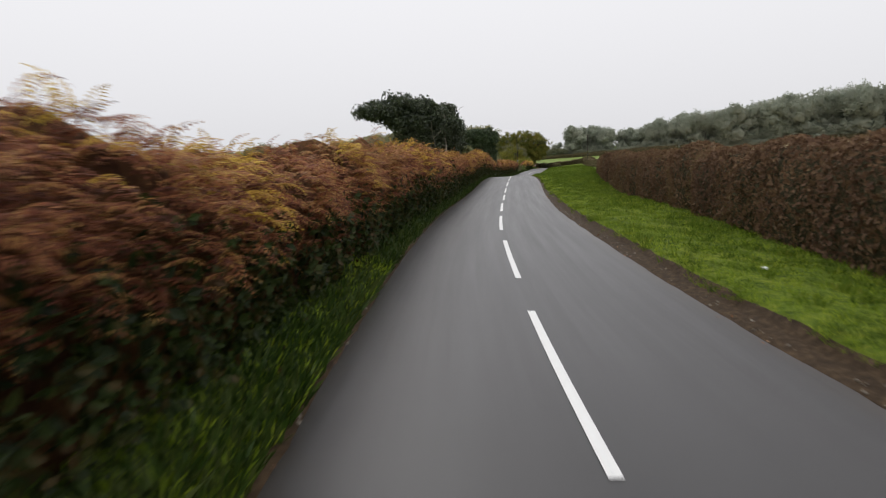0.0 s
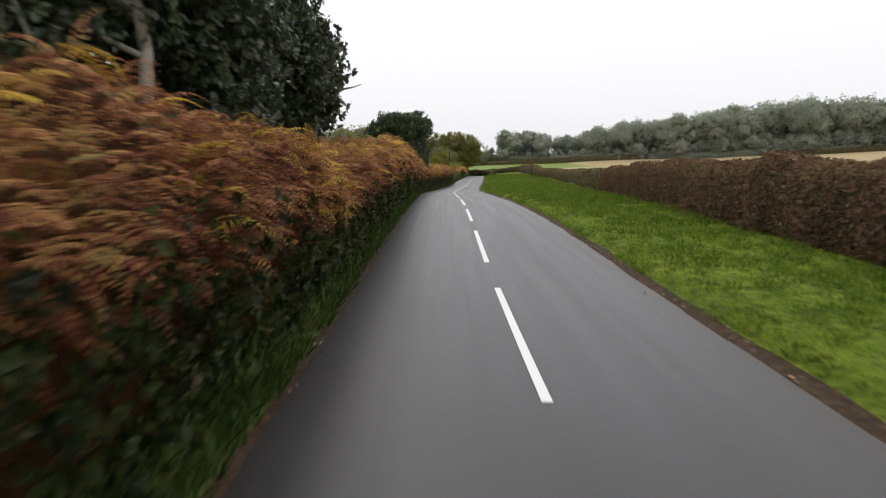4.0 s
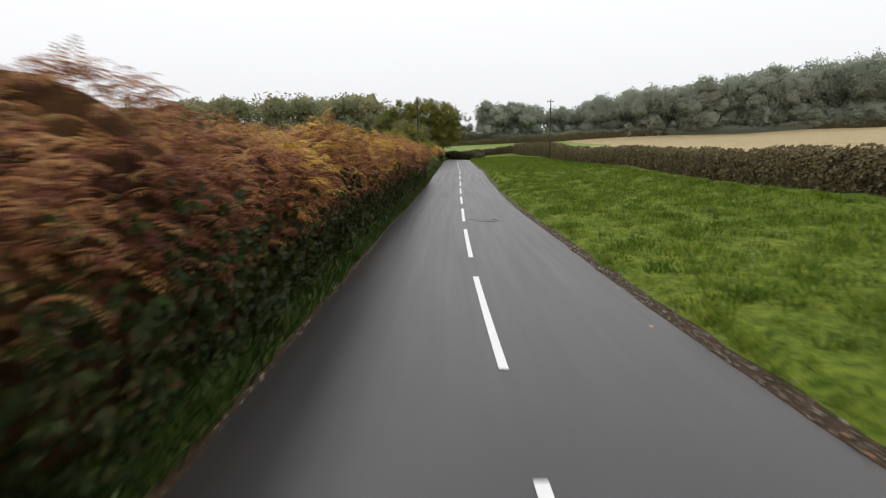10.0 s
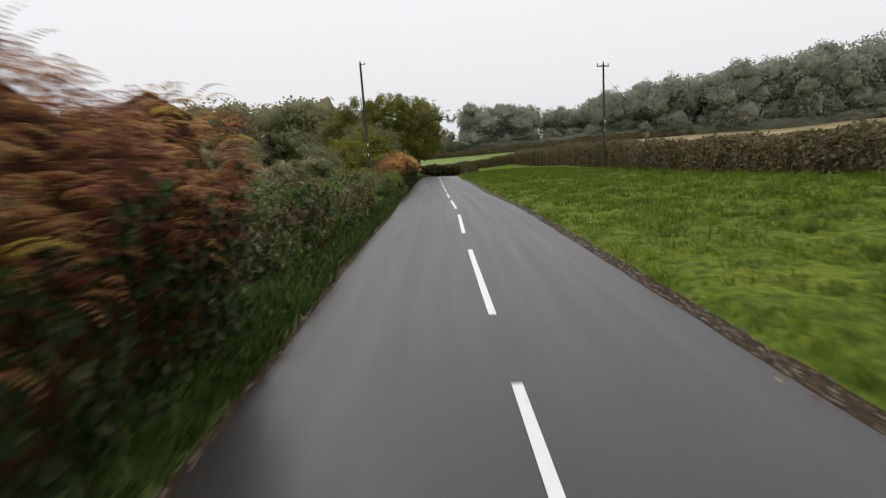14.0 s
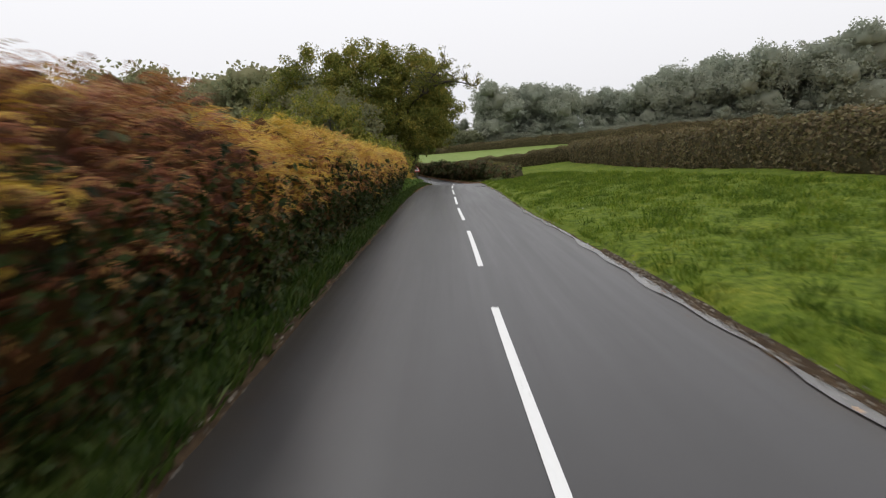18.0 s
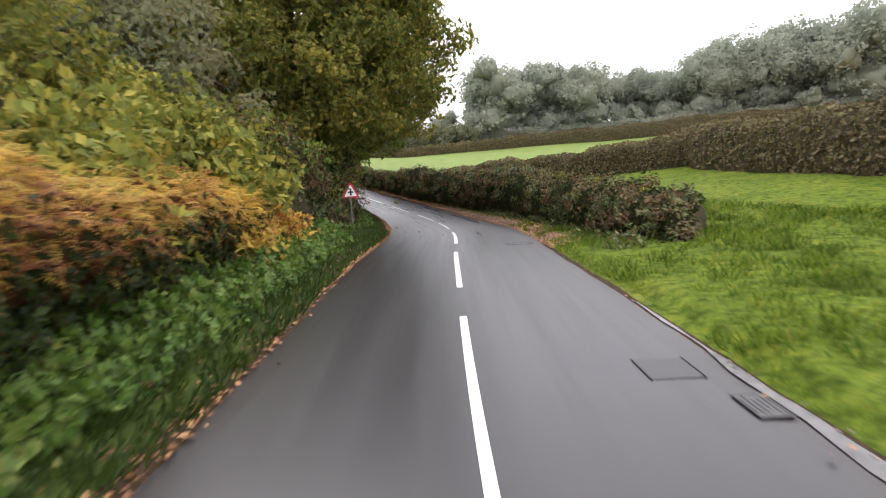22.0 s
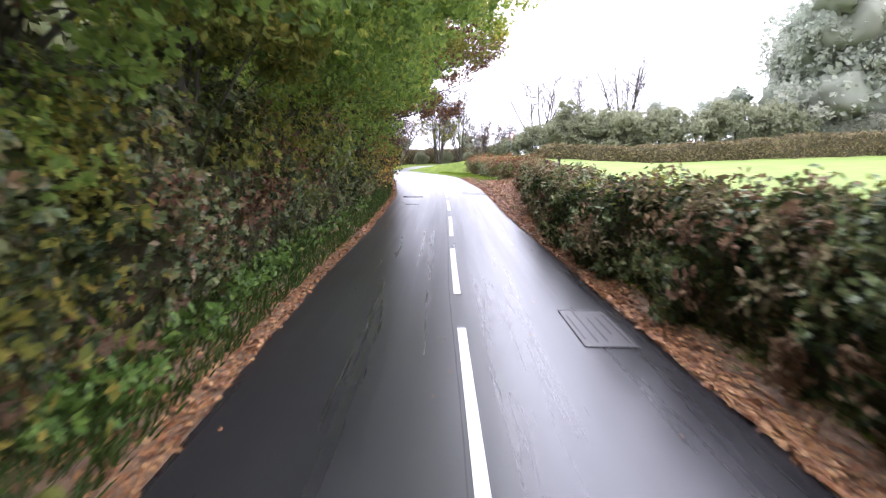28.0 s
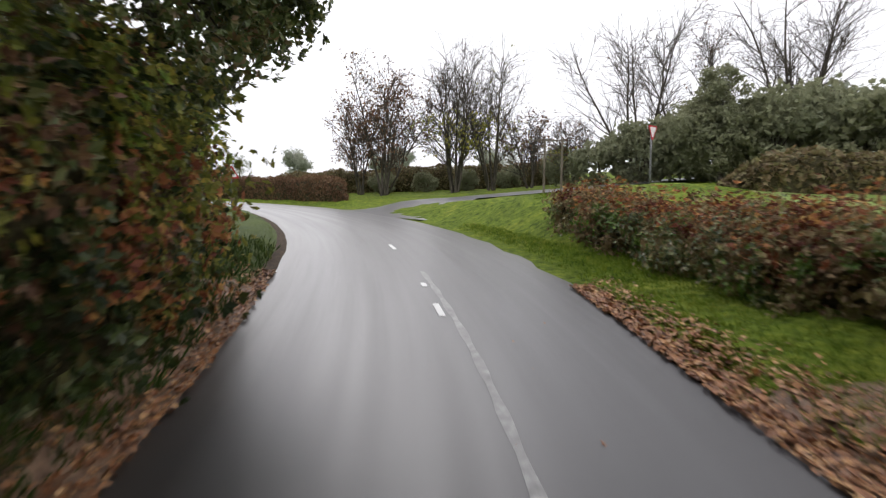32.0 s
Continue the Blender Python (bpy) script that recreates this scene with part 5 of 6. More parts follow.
mid_kinds = [proto_tree("woodland_tree", "green tree in the wood behind the field, greyed to stand for mist", mid_mat, 12, 4.6, 0.4, 3800, 200, 0.95, group="near wood"),
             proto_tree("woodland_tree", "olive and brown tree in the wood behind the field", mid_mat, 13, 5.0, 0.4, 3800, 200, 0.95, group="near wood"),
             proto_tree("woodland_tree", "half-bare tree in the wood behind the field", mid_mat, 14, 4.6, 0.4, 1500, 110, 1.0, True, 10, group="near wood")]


def plant(kinds, line, n_, depth):
    """A belt of trees along a line, each as tall as the skyline asks."""
    line = np.asarray(line, float)
    L_, t = resample(line, 1.0)
    for k in range(n_):
        f = (k + rng.uniform(0.1, 0.9)) / n_
        i = int(f * (len(L_) - 1))
        d = rng.uniform(0, depth)
        x, y, tz = L_[i, 0] + rng.normal() * 1.5 + d * 0.4, L_[i, 1] + d, L_[i, 2]
        src = kinds[rng.choice(len(kinds), p=[0.42, 0.38, 0.2])]
        g = float(land([x], [y])[0])
        h0 = {0: 16.0, 1: 15.0, 2: 17.0}[kinds.index(src)] if kinds is far_kinds else {0: 12.0, 1: 13.0, 2: 14.0}[kinds.index(src)]
        sc = max(0.35, (tz - g) / h0 * rng.uniform(0.92, 1.14))
        c = copy_thing(src, pose(x, y, g - 0.2, 0, 0, rng.uniform(0, 360)))
        c.scale = (sc * rng.uniform(0.9, 1.25), sc * rng.uniform(0.9, 1.25), sc)


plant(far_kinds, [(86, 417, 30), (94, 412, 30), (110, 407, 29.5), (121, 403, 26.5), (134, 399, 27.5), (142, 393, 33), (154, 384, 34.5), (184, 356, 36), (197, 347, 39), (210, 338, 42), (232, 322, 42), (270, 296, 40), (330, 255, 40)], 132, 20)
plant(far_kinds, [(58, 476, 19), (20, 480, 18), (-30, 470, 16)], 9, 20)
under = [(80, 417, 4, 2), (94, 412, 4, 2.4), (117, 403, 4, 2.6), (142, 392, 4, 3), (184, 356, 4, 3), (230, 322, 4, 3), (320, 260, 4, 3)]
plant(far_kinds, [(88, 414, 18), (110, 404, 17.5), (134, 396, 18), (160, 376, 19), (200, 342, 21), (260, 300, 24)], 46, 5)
leafy_hedge(under, "undergrowth along the edge of the far wood, paled to stand for mist", far_mat, 260, 0.36, 1.2, "distant wood", core_mat=far_mat, step=2.5, v_lo=0.0, v_hi=6.5)
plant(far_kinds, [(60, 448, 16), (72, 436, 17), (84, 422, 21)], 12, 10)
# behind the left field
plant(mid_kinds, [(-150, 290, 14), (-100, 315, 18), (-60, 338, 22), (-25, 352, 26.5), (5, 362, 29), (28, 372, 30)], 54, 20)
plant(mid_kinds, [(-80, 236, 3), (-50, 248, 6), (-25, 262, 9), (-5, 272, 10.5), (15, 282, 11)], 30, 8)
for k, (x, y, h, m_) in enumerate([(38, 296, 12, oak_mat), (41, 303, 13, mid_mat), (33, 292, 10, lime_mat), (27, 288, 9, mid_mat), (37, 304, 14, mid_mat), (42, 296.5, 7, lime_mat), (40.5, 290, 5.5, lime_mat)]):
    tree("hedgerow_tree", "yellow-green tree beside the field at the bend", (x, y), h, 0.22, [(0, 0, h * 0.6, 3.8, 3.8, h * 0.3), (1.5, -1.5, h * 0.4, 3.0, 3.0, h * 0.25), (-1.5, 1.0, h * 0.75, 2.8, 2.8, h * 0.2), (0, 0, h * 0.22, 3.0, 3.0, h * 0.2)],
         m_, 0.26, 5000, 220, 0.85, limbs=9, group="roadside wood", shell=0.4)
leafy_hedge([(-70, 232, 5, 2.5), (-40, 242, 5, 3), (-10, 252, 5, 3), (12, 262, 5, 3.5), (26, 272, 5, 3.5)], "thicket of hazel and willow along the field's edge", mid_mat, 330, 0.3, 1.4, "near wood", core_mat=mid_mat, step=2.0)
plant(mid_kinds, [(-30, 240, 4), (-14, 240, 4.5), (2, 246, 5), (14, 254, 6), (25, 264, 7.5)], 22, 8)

# ---------------------------------------------------------------- junction trees and shrubs
def bare_tree(label, at, height, spread, stems, stem_r, leaf_mat=None, leaves=0, low=None, low_leaves=0):
    """A nearly leafless tree: stems that part near the ground, limbs, branches and fine twigs, all reaching upwards."""
    z = float(land([at[0]], [at[1]])[0]) - 0.1
    top = thing("bare_tree", label, "tree", "junction trees", (at[0], at[1], z))
    tubes, boughs, tips, lowtips = [], [], [], []
    for k in range(stems):
        a = k * 2.4 + rng.uniform(0, 0.8)
        out_ = spread * rng.uniform(0.35, 1.0) * (0.3 if k == 0 else 1.0)
        d = np.array((math.cos(a) * out_, math.sin(a) * out_, height * rng.uniform(0.82, 1.0)))
        ln = np.linalg.norm(d)
        st = branch_path((0.25 * math.cos(a), 0.25 * math.sin(a), 0), d / ln, ln * 0.98, 9, 0.16, 0.25)
        tubes.append(tube(st, np.linspace(stem_r, stem_r * 0.14, 10), 7))
        for j_ in range(16):
            u_ = rng.uniform(0.22, 0.97)
            i_ = min(8, int(u_ * 9))
            d1 = unit(1)[0] * (0.75, 0.75, 0.2) + (st[i_ + 1] - st[i_]) / np.linalg.norm(st[i_ + 1] - st[i_]) * 0.75
            b1 = branch_path(st[i_], d1 / np.linalg.norm(d1), height * rng.uniform(0.24, 0.44) * (1.15 - 0.6 * u_), 6, 0.35, 0.3)
            r1 = stem_r * (1 - 0.8 * u_) * 0.42 + 0.008
            boughs.append(tube(b1, np.linspace(r1, 0.01, 7), 5))
            for _ in range(5):
                i2 = rng.integers(1, 6)
                d2 = unit(1)[0] * 0.8 + (b1[-1] - b1[0]) / np.linalg.norm(b1[-1] - b1[0])
                d2[2] = abs(d2[2]) * 0.8 + 0.1
                b2 = branch_path(b1[i2], d2 / np.linalg.norm(d2), height * rng.uniform(0.09, 0.18), 4, 0.4, 0.15)
                boughs.append(tube(b2, np.linspace(0.02, 0.011, 5), 3))
                (lowtips if b2[-1][2] < height * 0.55 else tips).append(b2[-1])
                for _ in range(3):
                    d3 = unit(1)[0] * 0.8 + d2 / np.linalg.norm(d2)
                    b3 = branch_path(b2[rng.integers(1, 5)], d3 / np.linalg.norm(d3), height * rng.uniform(0.03, 0.075), 2, 0.4, 0.1)
                    boughs.append(tube(b3, np.linspace(0.014, 0.009, 3), 3))
                    (lowtips if b3[-1][2] < height * 0.55 else tips).append(b3[-1])
    V, F = join(tubes)
    child("trunk", mesh_arrays("trunk", V, F, bark, True), top)
    V, F = join(boughs)
    child("branches", mesh_arrays("branches", V, F, bark, True), top, "fine bare branches and twigs", "stuff")
    for name_, src, m_, count in (("crown", tips + lowtips, leaf_mat, leaves), ("low_leaves", lowtips or tips, low, low_leaves)):
        if m_ and count:
            q = np.array(src)[rng.integers(0, len(src), count)] + rng.normal(size=(count, 3)) * 0.16
            child(name_, leaves_on(name_, q, unit(count), 0.14, m_, (SPRIG_V, SPRIG_F), 0.9, 0.02, 0.3), top, "", "stuff")
    return top


bare_tree("slender many-stemmed tree still holding brown leaves by the junction", (37.3, 430.5), 11.0, 3.8, 6, 0.13, copper_mat, 3400)
bare_tree("thin brown-leaved tree at the end of the roadside clump", (34.8, 432.0), 8.0, 2.6, 4, 0.1, copper_mat, 1500)
bare_tree("tall bare tree with upright stems and yellow leaves below", (43.4, 431.5), 12.4, 4.2, 7, 0.13, None, 0, lime_mat, 1500)
bare_tree("bare upright tree with fine twigs against the sky", (46.6, 432.5), 12.0, 3.4, 5, 0.12, lime_mat, 160, lime_mat, 500)
bare_tree("low twiggy thorn tree beside the direction sign", (50.0, 433.0), 6.5, 2.6, 5, 0.09, copper_mat, 900)
bare_tree("low twiggy thorn tree with a few brown leaves", (53.5, 434.5), 6.0, 2.6, 5, 0.09, copper_mat, 500, lime_mat, 400)
bare_tree("bare spreading tree above the bushes of the side lane", (58.6, 430.0), 13.0, 5.0, 5, 0.15)
bare_tree("bare tree with a few dry leaves above the side lane", (63.4, 430.5), 12.2, 3.6, 4, 0.15, copper_mat, 300)
bare_tree("broad bare tree with a fan of limbs above the side lane", (70.8, 430.0), 15.0, 6.5, 6, 0.18)
tree("evergreen_tree", "dense dark evergreen standing in the bushes above the side lane", (61.8, 419.5), 7.6, 0.16,
     [(0, 0, 3.0, 2.6, 2.6, 2.4), (0.3, 0, 5.0, 2.2, 2.2, 1.7), (-0.2, 0.2, 6.4, 1.5, 1.5, 1.1), (1.8, 0, 4.4, 1.5, 1.5, 1.0), (-1.8, 0, 3.8, 1.5, 1.5, 1.0)], bush_mat, 0.17, 12000, 300, 0.5, limbs=10, shell=0.4)
bush_kinds = [tree("bush", "thick dark green bush on the bank above the side lane", (0, 0, -500.0), 5.0, 0.12, [(0, 0, 2.2, 2.3, 2.3, 2.0), (1.2, 0.5, 3.2, 1.5, 1.5, 1.3), (-1.3, -0.3, 2.8, 1.5, 1.5, 1.3)], bush_mat, 0.24, 2600, 130, 0.6, limbs=8, category="bush", group="junction bushes"),
              tree("bush", "olive bush on the bank above the side lane", (0, 0, -500.0), 5.0, 0.12, [(0, 0, 2.0, 2.5, 2.5, 1.8), (1.0, -0.8, 3.0, 1.4, 1.4, 1.2)], bush_mat, 0.28, 2200, 100, 0.6, limbs=8, category="bush", group="junction bushes")]
for k, (x, y, sc) in enumerate([(53, 434, 0.7), (55.5, 429.5, 1.0), (58.5, 425.5, 1.1), (61.5, 422.5, 1.25), (65, 419, 1.35), (68.5, 416, 1.2), (72, 414, 1.3), (76, 413, 1.2), (80, 412, 1.35), (85, 411, 1.3), (44, 436, 0.5), (40, 436, 0.5), (36, 436, 0.5), (48, 438, 0.55), (63, 425, 1.3), (70, 420, 1.4)]):
    g = float(land([x], [y])[0])
    c = copy_thing(bush_kinds[k % 2], pose(x, y, g - 0.2, 0, 0, k * 61))
    c.scale = (sc, sc, sc)
shrub_kinds = [tree("shrub", "rounded green hazel shrub at the field's edge", (0, 0, -500.0), 4.0, 0.08, [(0, 0, 1.6, 1.9, 1.9, 1.6), (0.9, 0.5, 2.6, 1.2, 1.2, 1.0), (-1.0, -0.3, 2.3, 1.2, 1.2, 1.0)], m_, 0.24, 1700, 110, 0.5, template=(LEAF_V * (1.4, 1, 1), LEAF_F), limbs=8, category="bush", group="field shrubs") for m_ in (mid_mat, lime_mat, oak_mat)]
for k in range(70):
    f = rng.uniform()
    x, y = 19 - 60 * f + rng.normal() * 2, 252 - 24 * f + rng.uniform(-10, 10)
    sc = rng.uniform(0.8, 1.2) + 0.5 * f
    c = copy_thing(shrub_kinds[k % 3], pose(x, y, float(land([x], [y])[0]) - 0.2, 0, 0, k * 53))
    c.scale = (sc * 1.15, sc * 1.15, sc)
for src in shrub_kinds + far_kinds + mid_kinds + bush_kinds:
    for o in list(src.children_recursive) + [src]:
        bpy.data.objects.remove(o)
# hedge along the outer side of the bend past the junction
o_s = np.arange(428, 492, 6.0)
o_p = road(o_s, 6.5)
leafy_hedge(np.column_stack([o_p[:, :2], np.full(len(o_s), 1.6), np.full(len(o_s), 1.7)]), "brown roadside hedge beyond the junction", brown_hedge_mat, 300, 0.15, 0.15, "lane hedges", flip=True, template=(SPRIG_V, SPRIG_F))
leafy_hedge([(24, 436, 1.6, 1.8), (34, 438.5, 1.8, 2.2), (44, 441, 1.8, 2.4), (54, 443, 1.8, 2.2)], "dark thicket behind the bare trees", hedge_mat, 300, 0.17, 0.5, "lane hedges", template=(SPRIG_V, SPRIG_F))

# ---------------------------------------------------------------- grass
def grass(name, s, lat, size, label, mat=grass_mat):
    p = road(s, lat)
    g = land(p[:, 0], p[:, 1])
    S_, L_ = s, np.abs(lat)
    w = np.where(lat > 0, right_w(S_), left_w(S_))
    o = L_ - w
    t = np.clip((o - 0.4) / (OFF[-1] - 0.4), 0, 1)
    t = t * t * (3 - 2 * t)
    p[:, 2] = (p[:, 2] + np.interp(o, OFF, RISE)) * (1 - t) + (g + 0.02) * t - 0.03
    k = len(p)
    a = rng.uniform(0, 2 * math.pi, k)
    tilt = rng.normal(size=(k, 2)) * 0.25
    x = np.stack([np.cos(a), np.sin(a), np.zeros(k)], 1)
    z = np.stack([tilt[:, 0], tilt[:, 1], np.ones(k)], 1)
    z /= np.linalg.norm(z, axis=1)[:, None]
    y = np.cross(z, x)
    rot = np.stack([x, y, z], 2)
    V, F = scatter(BLADE_V, BLADE_F, p, rot, size)
    return tagged(new(name, mesh_arrays(name, V, F, mat)), label, "grass", kind="stuff")


k = 24000
s = np.concatenate([rng.uniform(-6, 264, 22000), rng.uniform(-2, 14, 2000)])
lat = -(left_w(s) + 0.08 + rng.uniform(0, 1, k) ** 1.3 * 1.1)
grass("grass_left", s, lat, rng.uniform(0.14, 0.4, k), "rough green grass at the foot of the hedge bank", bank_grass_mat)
k = 3600
s = rng.uniform(-4, 16, k)
lat = -(left_w(s) + 0.1 + rng.uniform(0, 1, k) ** 1.2 * np.interp(s, [-4, 6, 16], [1.9, 1.6, 0.8]))
grass("grass_left_lush", s, lat, rng.uniform(0.12, 0.3, k), "lush bright grass at the foot of the bank", lush_grass_mat)
k = 15000
s = rng.uniform(300, 402, k)
lat = -(left_w(s) + 0.25 + rng.uniform(0, 1, k) ** 1.2 * np.interp(s, [300, 325, 345, 384, 402], [3.4, 2.2, 1.0, 1.4, 5.0]))
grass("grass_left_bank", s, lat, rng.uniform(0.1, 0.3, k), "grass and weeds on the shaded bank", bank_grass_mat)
k = 62000
s = rng.uniform(-4, 312, k)
wide = np.interp(s, [-4, 40, 80, 110, 150, 240, 290, 312], [5.2, 5.6, 7.5, 11, 14, 15, 12, 7])
lat = right_w(s) + np.interp(s, [0, 44, 56, 108, 120, 250, 280], [0.42, 0.42, 0.15, 0.15, 0.3, 0.28, 0.15]) + 0.12 * np.sin(s * 1.1) * np.sin(s * 0.37) + rng.uniform(0, 1, k) ** 1.6 * wide
clump = 1 + 0.95 * np.clip(fbm(np.column_stack([s, lat, 0 * s]), 1.1), -0.9, 1.2)
grass("grass_right", s, lat, rng.uniform(0.1, 0.19, k) * clump * (1 + (lat - 3) * 0.04) * np.interp(s, [40, 80], [0.6, 1.0]), "thick uneven green grass on the wide verge")
k = 15000
s = rng.uniform(-4, 78, k)
lat = right_w(s) + np.interp(s, [0, 44, 56], [0.5, 0.5, 0.3]) + rng.uniform(0, 1, k) ** 1.3 * np.interp(s, [-4, 40, 78], [5.0, 5.4, 7.2])
grass("grass_lush", s, lat, rng.uniform(0.07, 0.15, k), "lush yellow-green grass on the verge", lush_grass_mat)
k = 8000
s = rng.uniform(312, 408, k)
wide = np.interp(s, [312, 335, 365, 378, 386, 392, 408], [1.6, 0.6, 0.6, 0.6, 0.8, 3.2, 3.0])
lat = right_w(s) + 0.4 + rng.uniform(0, 1, k) ** 0.6 * wide
k2 = 9000
s2 = rng.uniform(385, 408, k2)
s, lat, k = np.concatenate([s, s2]), np.concatenate([lat, right_w(s2) + 0.35 + rng.uniform(0, 1, k2) * np.interp(s2, [368, 380, 408], [2.0, 4.2, 4.0])]), k + k2
grass("grass_right_lane", s, lat, rng.uniform(0.07, 0.16, k), "short grass between the lane and the hedge")
k = 24000
cs, cl = rng.uniform(0, 305, 2600), rng.uniform(0, 1, 2600)
pick = rng.integers(0, 2600, k)
s = cs[pick] + rng.normal(size=k) * 0.25
wide = np.interp(s, [-4, 40, 80, 110, 150, 240, 290, 312], [4.6, 5.0, 7.0, 11, 14, 15, 11, 6])
lat = right_w(s) + 0.7 + cl[pick] * wide + rng.normal(size=k) * 0.2
grass("grass_tussocks", s, lat, rng.uniform(0.14, 0.32, k) * np.interp(s, [40, 80], [0.55, 1.0]), "darker low tussocks in the verge grass", tussock_mat)

k = 9000
cs, cl = rng.uniform(0, 305, 1500), rng.uniform(0, 1, 1500)
pick = rng.integers(0, 1500, k)
s = cs[pick] + rng.normal(size=k) * 0.16
wide = np.interp(s, [-4, 40, 80, 110, 150, 240, 290, 312], [4.6, 5.0, 7.0, 11, 14, 15, 11, 6])
lat = right_w(s) + 0.5 + cl[pick] * wide + rng.normal(size=k) * 0.14
grass("grass_tufts", s, lat, rng.uniform(0.14, 0.26, k), "bright tufts standing above the verge grass")
k = 11000
s = rng.uniform(256, 312, k)
lat = -(left_w(s) + 0.06 + rng.uniform(0, 1, k) ** 1.2 * np.interp(s, [256, 262, 280, 300, 312], [0.8, 1.2, 2.2, 3.2, 3.0]))
grass("grass_left_bend", s, lat, rng.uniform(0.12, 0.34, k), "rough green grass on the bank before the bend", bank_grass_mat)


# ---------------------------------------------------------------- weeds on the left bank, leaf litter
def on_verge(s, lat):
    p = road(s, lat)
    g = land(p[:, 0], p[:, 1])
    o = np.abs(lat) - np.where(lat > 0, right_w(s), left_w(s))
    t = np.clip((o - 0.4) / (OFF[-1] - 0.4), 0, 1)
    t = t * t * (3 - 2 * t)
    p[:, 2] = (p[:, 2] + np.interp(o, OFF, RISE)) * (1 - t) + (g + 0.03) * t
    return p


def weeds(name, s, lat, size, height, mat, label):
    p = on_verge(s, lat)
    p[:, 2] += height
    k = len(p)
    nn = np.tile((0.55, -0.25, 0.8), (k, 1)) + unit(k) * 0.5
    nn /= np.linalg.norm(nn, axis=1)[:, None]
    me = leaves_on(name, p, nn, size, mat, (SPRIG_V, SPRIG_F), 0.8, 0.04, 0.1)
    return tagged(new(name, me), label, "weeds", kind="stuff")


k = 8000
s = rng.uniform(-5, 258, k)
o = rng.uniform(0.25, 1.5, k)
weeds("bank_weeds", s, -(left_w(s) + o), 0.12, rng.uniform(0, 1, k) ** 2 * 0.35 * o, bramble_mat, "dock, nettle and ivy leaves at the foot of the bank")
k = 22000
s = np.concatenate([rng.uniform(186, 222, 2000), rng.uniform(258, 306, 20000)])
o = rng.uniform(0.3, 1, k) ** 0.8 * np.interp(s, [184, 236, 262, 280, 300, 318], [2.6, 2.0, 1.4, 3.4, 4.6, 3.0])
weeds("bank_nettles", s, -(left_w(s) + o), np.where(s < 240, 0.11, 0.18), rng.uniform(0, 1, k) * 0.36 * np.minimum(o, 2.4), nettle_mat, "nettles and brambles on the green bank")
k = 3200
cs, co = rng.uniform(302, 372, 90), rng.uniform(0.5, 1.0, 90)
pick = rng.integers(0, 90, k)
s = cs[pick] + rng.normal(size=k) * 0.3
o = co[pick] * np.interp(s, [300, 325, 345, 372], [2.6, 1.8, 1.2, 1.3]) + rng.normal(size=k) * 0.16
weeds("shade_nettles", s, -(left_w(s) + np.maximum(o, 0.3)), 0.13, rng.uniform(0, 1, k) * 0.3, nettle_mat, "fresh green nettles among fallen leaves on the shaded bank")
k = 4200
cs = rng.uniform(297, 368, 130)
co = rng.uniform(0.45, 1.0, 130) * np.interp(cs, [297, 315, 325, 368], [2.6, 2.2, 1.5, 1.4])
pick = rng.integers(0, 130, k)
s, o = cs[pick] + rng.normal(size=k) * 0.35, co[pick] + rng.normal(size=k) * 0.2
weeds("hedge_foot_weeds", s, right_w(s) + np.maximum(o, 0.35), 0.11, rng.uniform(0, 1, k) ** 1.5 * 0.3, green_hedge_mat, "ivy and bramble sprawling from the hedge over the leaves")
k = 7000
s = rng.uniform(272, 302, k)
o = 0.55 + rng.uniform(0, 1, k) * np.interp(s, [272, 290, 309], [1.2, 2.6, 2.6])
weeds("verge_nettles", s, -(left_w(s) + o), 0.15, rng.uniform(0, 1, k) ** 1.5 * 0.5, nettle_mat, "young nettles growing through the verge grass")
k = 2600
cs, co = rng.uniform(293, 302, 18), rng.uniform(2.2, 2.9, 18)
pick = rng.integers(0, 18, k)
rise_ = rng.uniform(0, 1, k)
s, o = cs[pick] + rng.normal(size=k) * 0.45, co[pick] + rng.normal(size=k) * 0.3
weeds("verge_bracken", s, -(left_w(s) + o), 0.17, rise_ * (1.35 + 0.5 * (o - 2.0)), golden_bracken_mat, "golden bracken standing among the nettles before the bend")


def litter(name, s, lat, size, label, lift=0.0):
    p = on_verge(s, lat)
    inside = np.abs(lat) < np.where(lat > 0, right_w(s), left_w(s))
    p[inside] = road(s[inside], lat[inside], 0.004)
    p[:, 2] += rng.uniform(0.012, 0.035, len(p)) + lift
    k = len(p)
    fwd = unit(k) * (1, 1, 0.25)
    rot = frames_from(fwd, np.tile((0, 0, 1.0), (k, 1)) + unit(k) * 0.35)
    V, F = scatter(LEAF_V * (1.5, 1, 1.5), LEAF_F, p, rot, size)
    return tagged(new(name, mesh_arrays(name, V, F, litter_mat)), label, "leaf litter", kind="stuff")


k = 25000
s = np.concatenate([rng.uniform(276, 300, 1400), rng.uniform(296, 398, 23600)])
lat = -(left_w(s) - 0.1 + np.abs(rng.normal(size=k)) * np.interp(s, [270, 296, 320, 345, 398], [0.2, 0.3, 0.3, 0.42, 0.4]))
lat -= np.where(rng.uniform(size=k) < 0.22, rng.uniform(0.2, 1.0, k) * np.interp(s, [296, 310, 325, 345, 398], [1.6, 2.6, 1.8, 0.9, 0.9]), 0)
litter("leaf_litter_left", s, lat, rng.uniform(0.045, 0.1, k), "wet brown fallen leaves along the edge of the lane")
k = 38000
s = np.concatenate([300 + 96 * rng.beta(2.2, 1.1, 30000), rng.uniform(300, 346, 8000)])
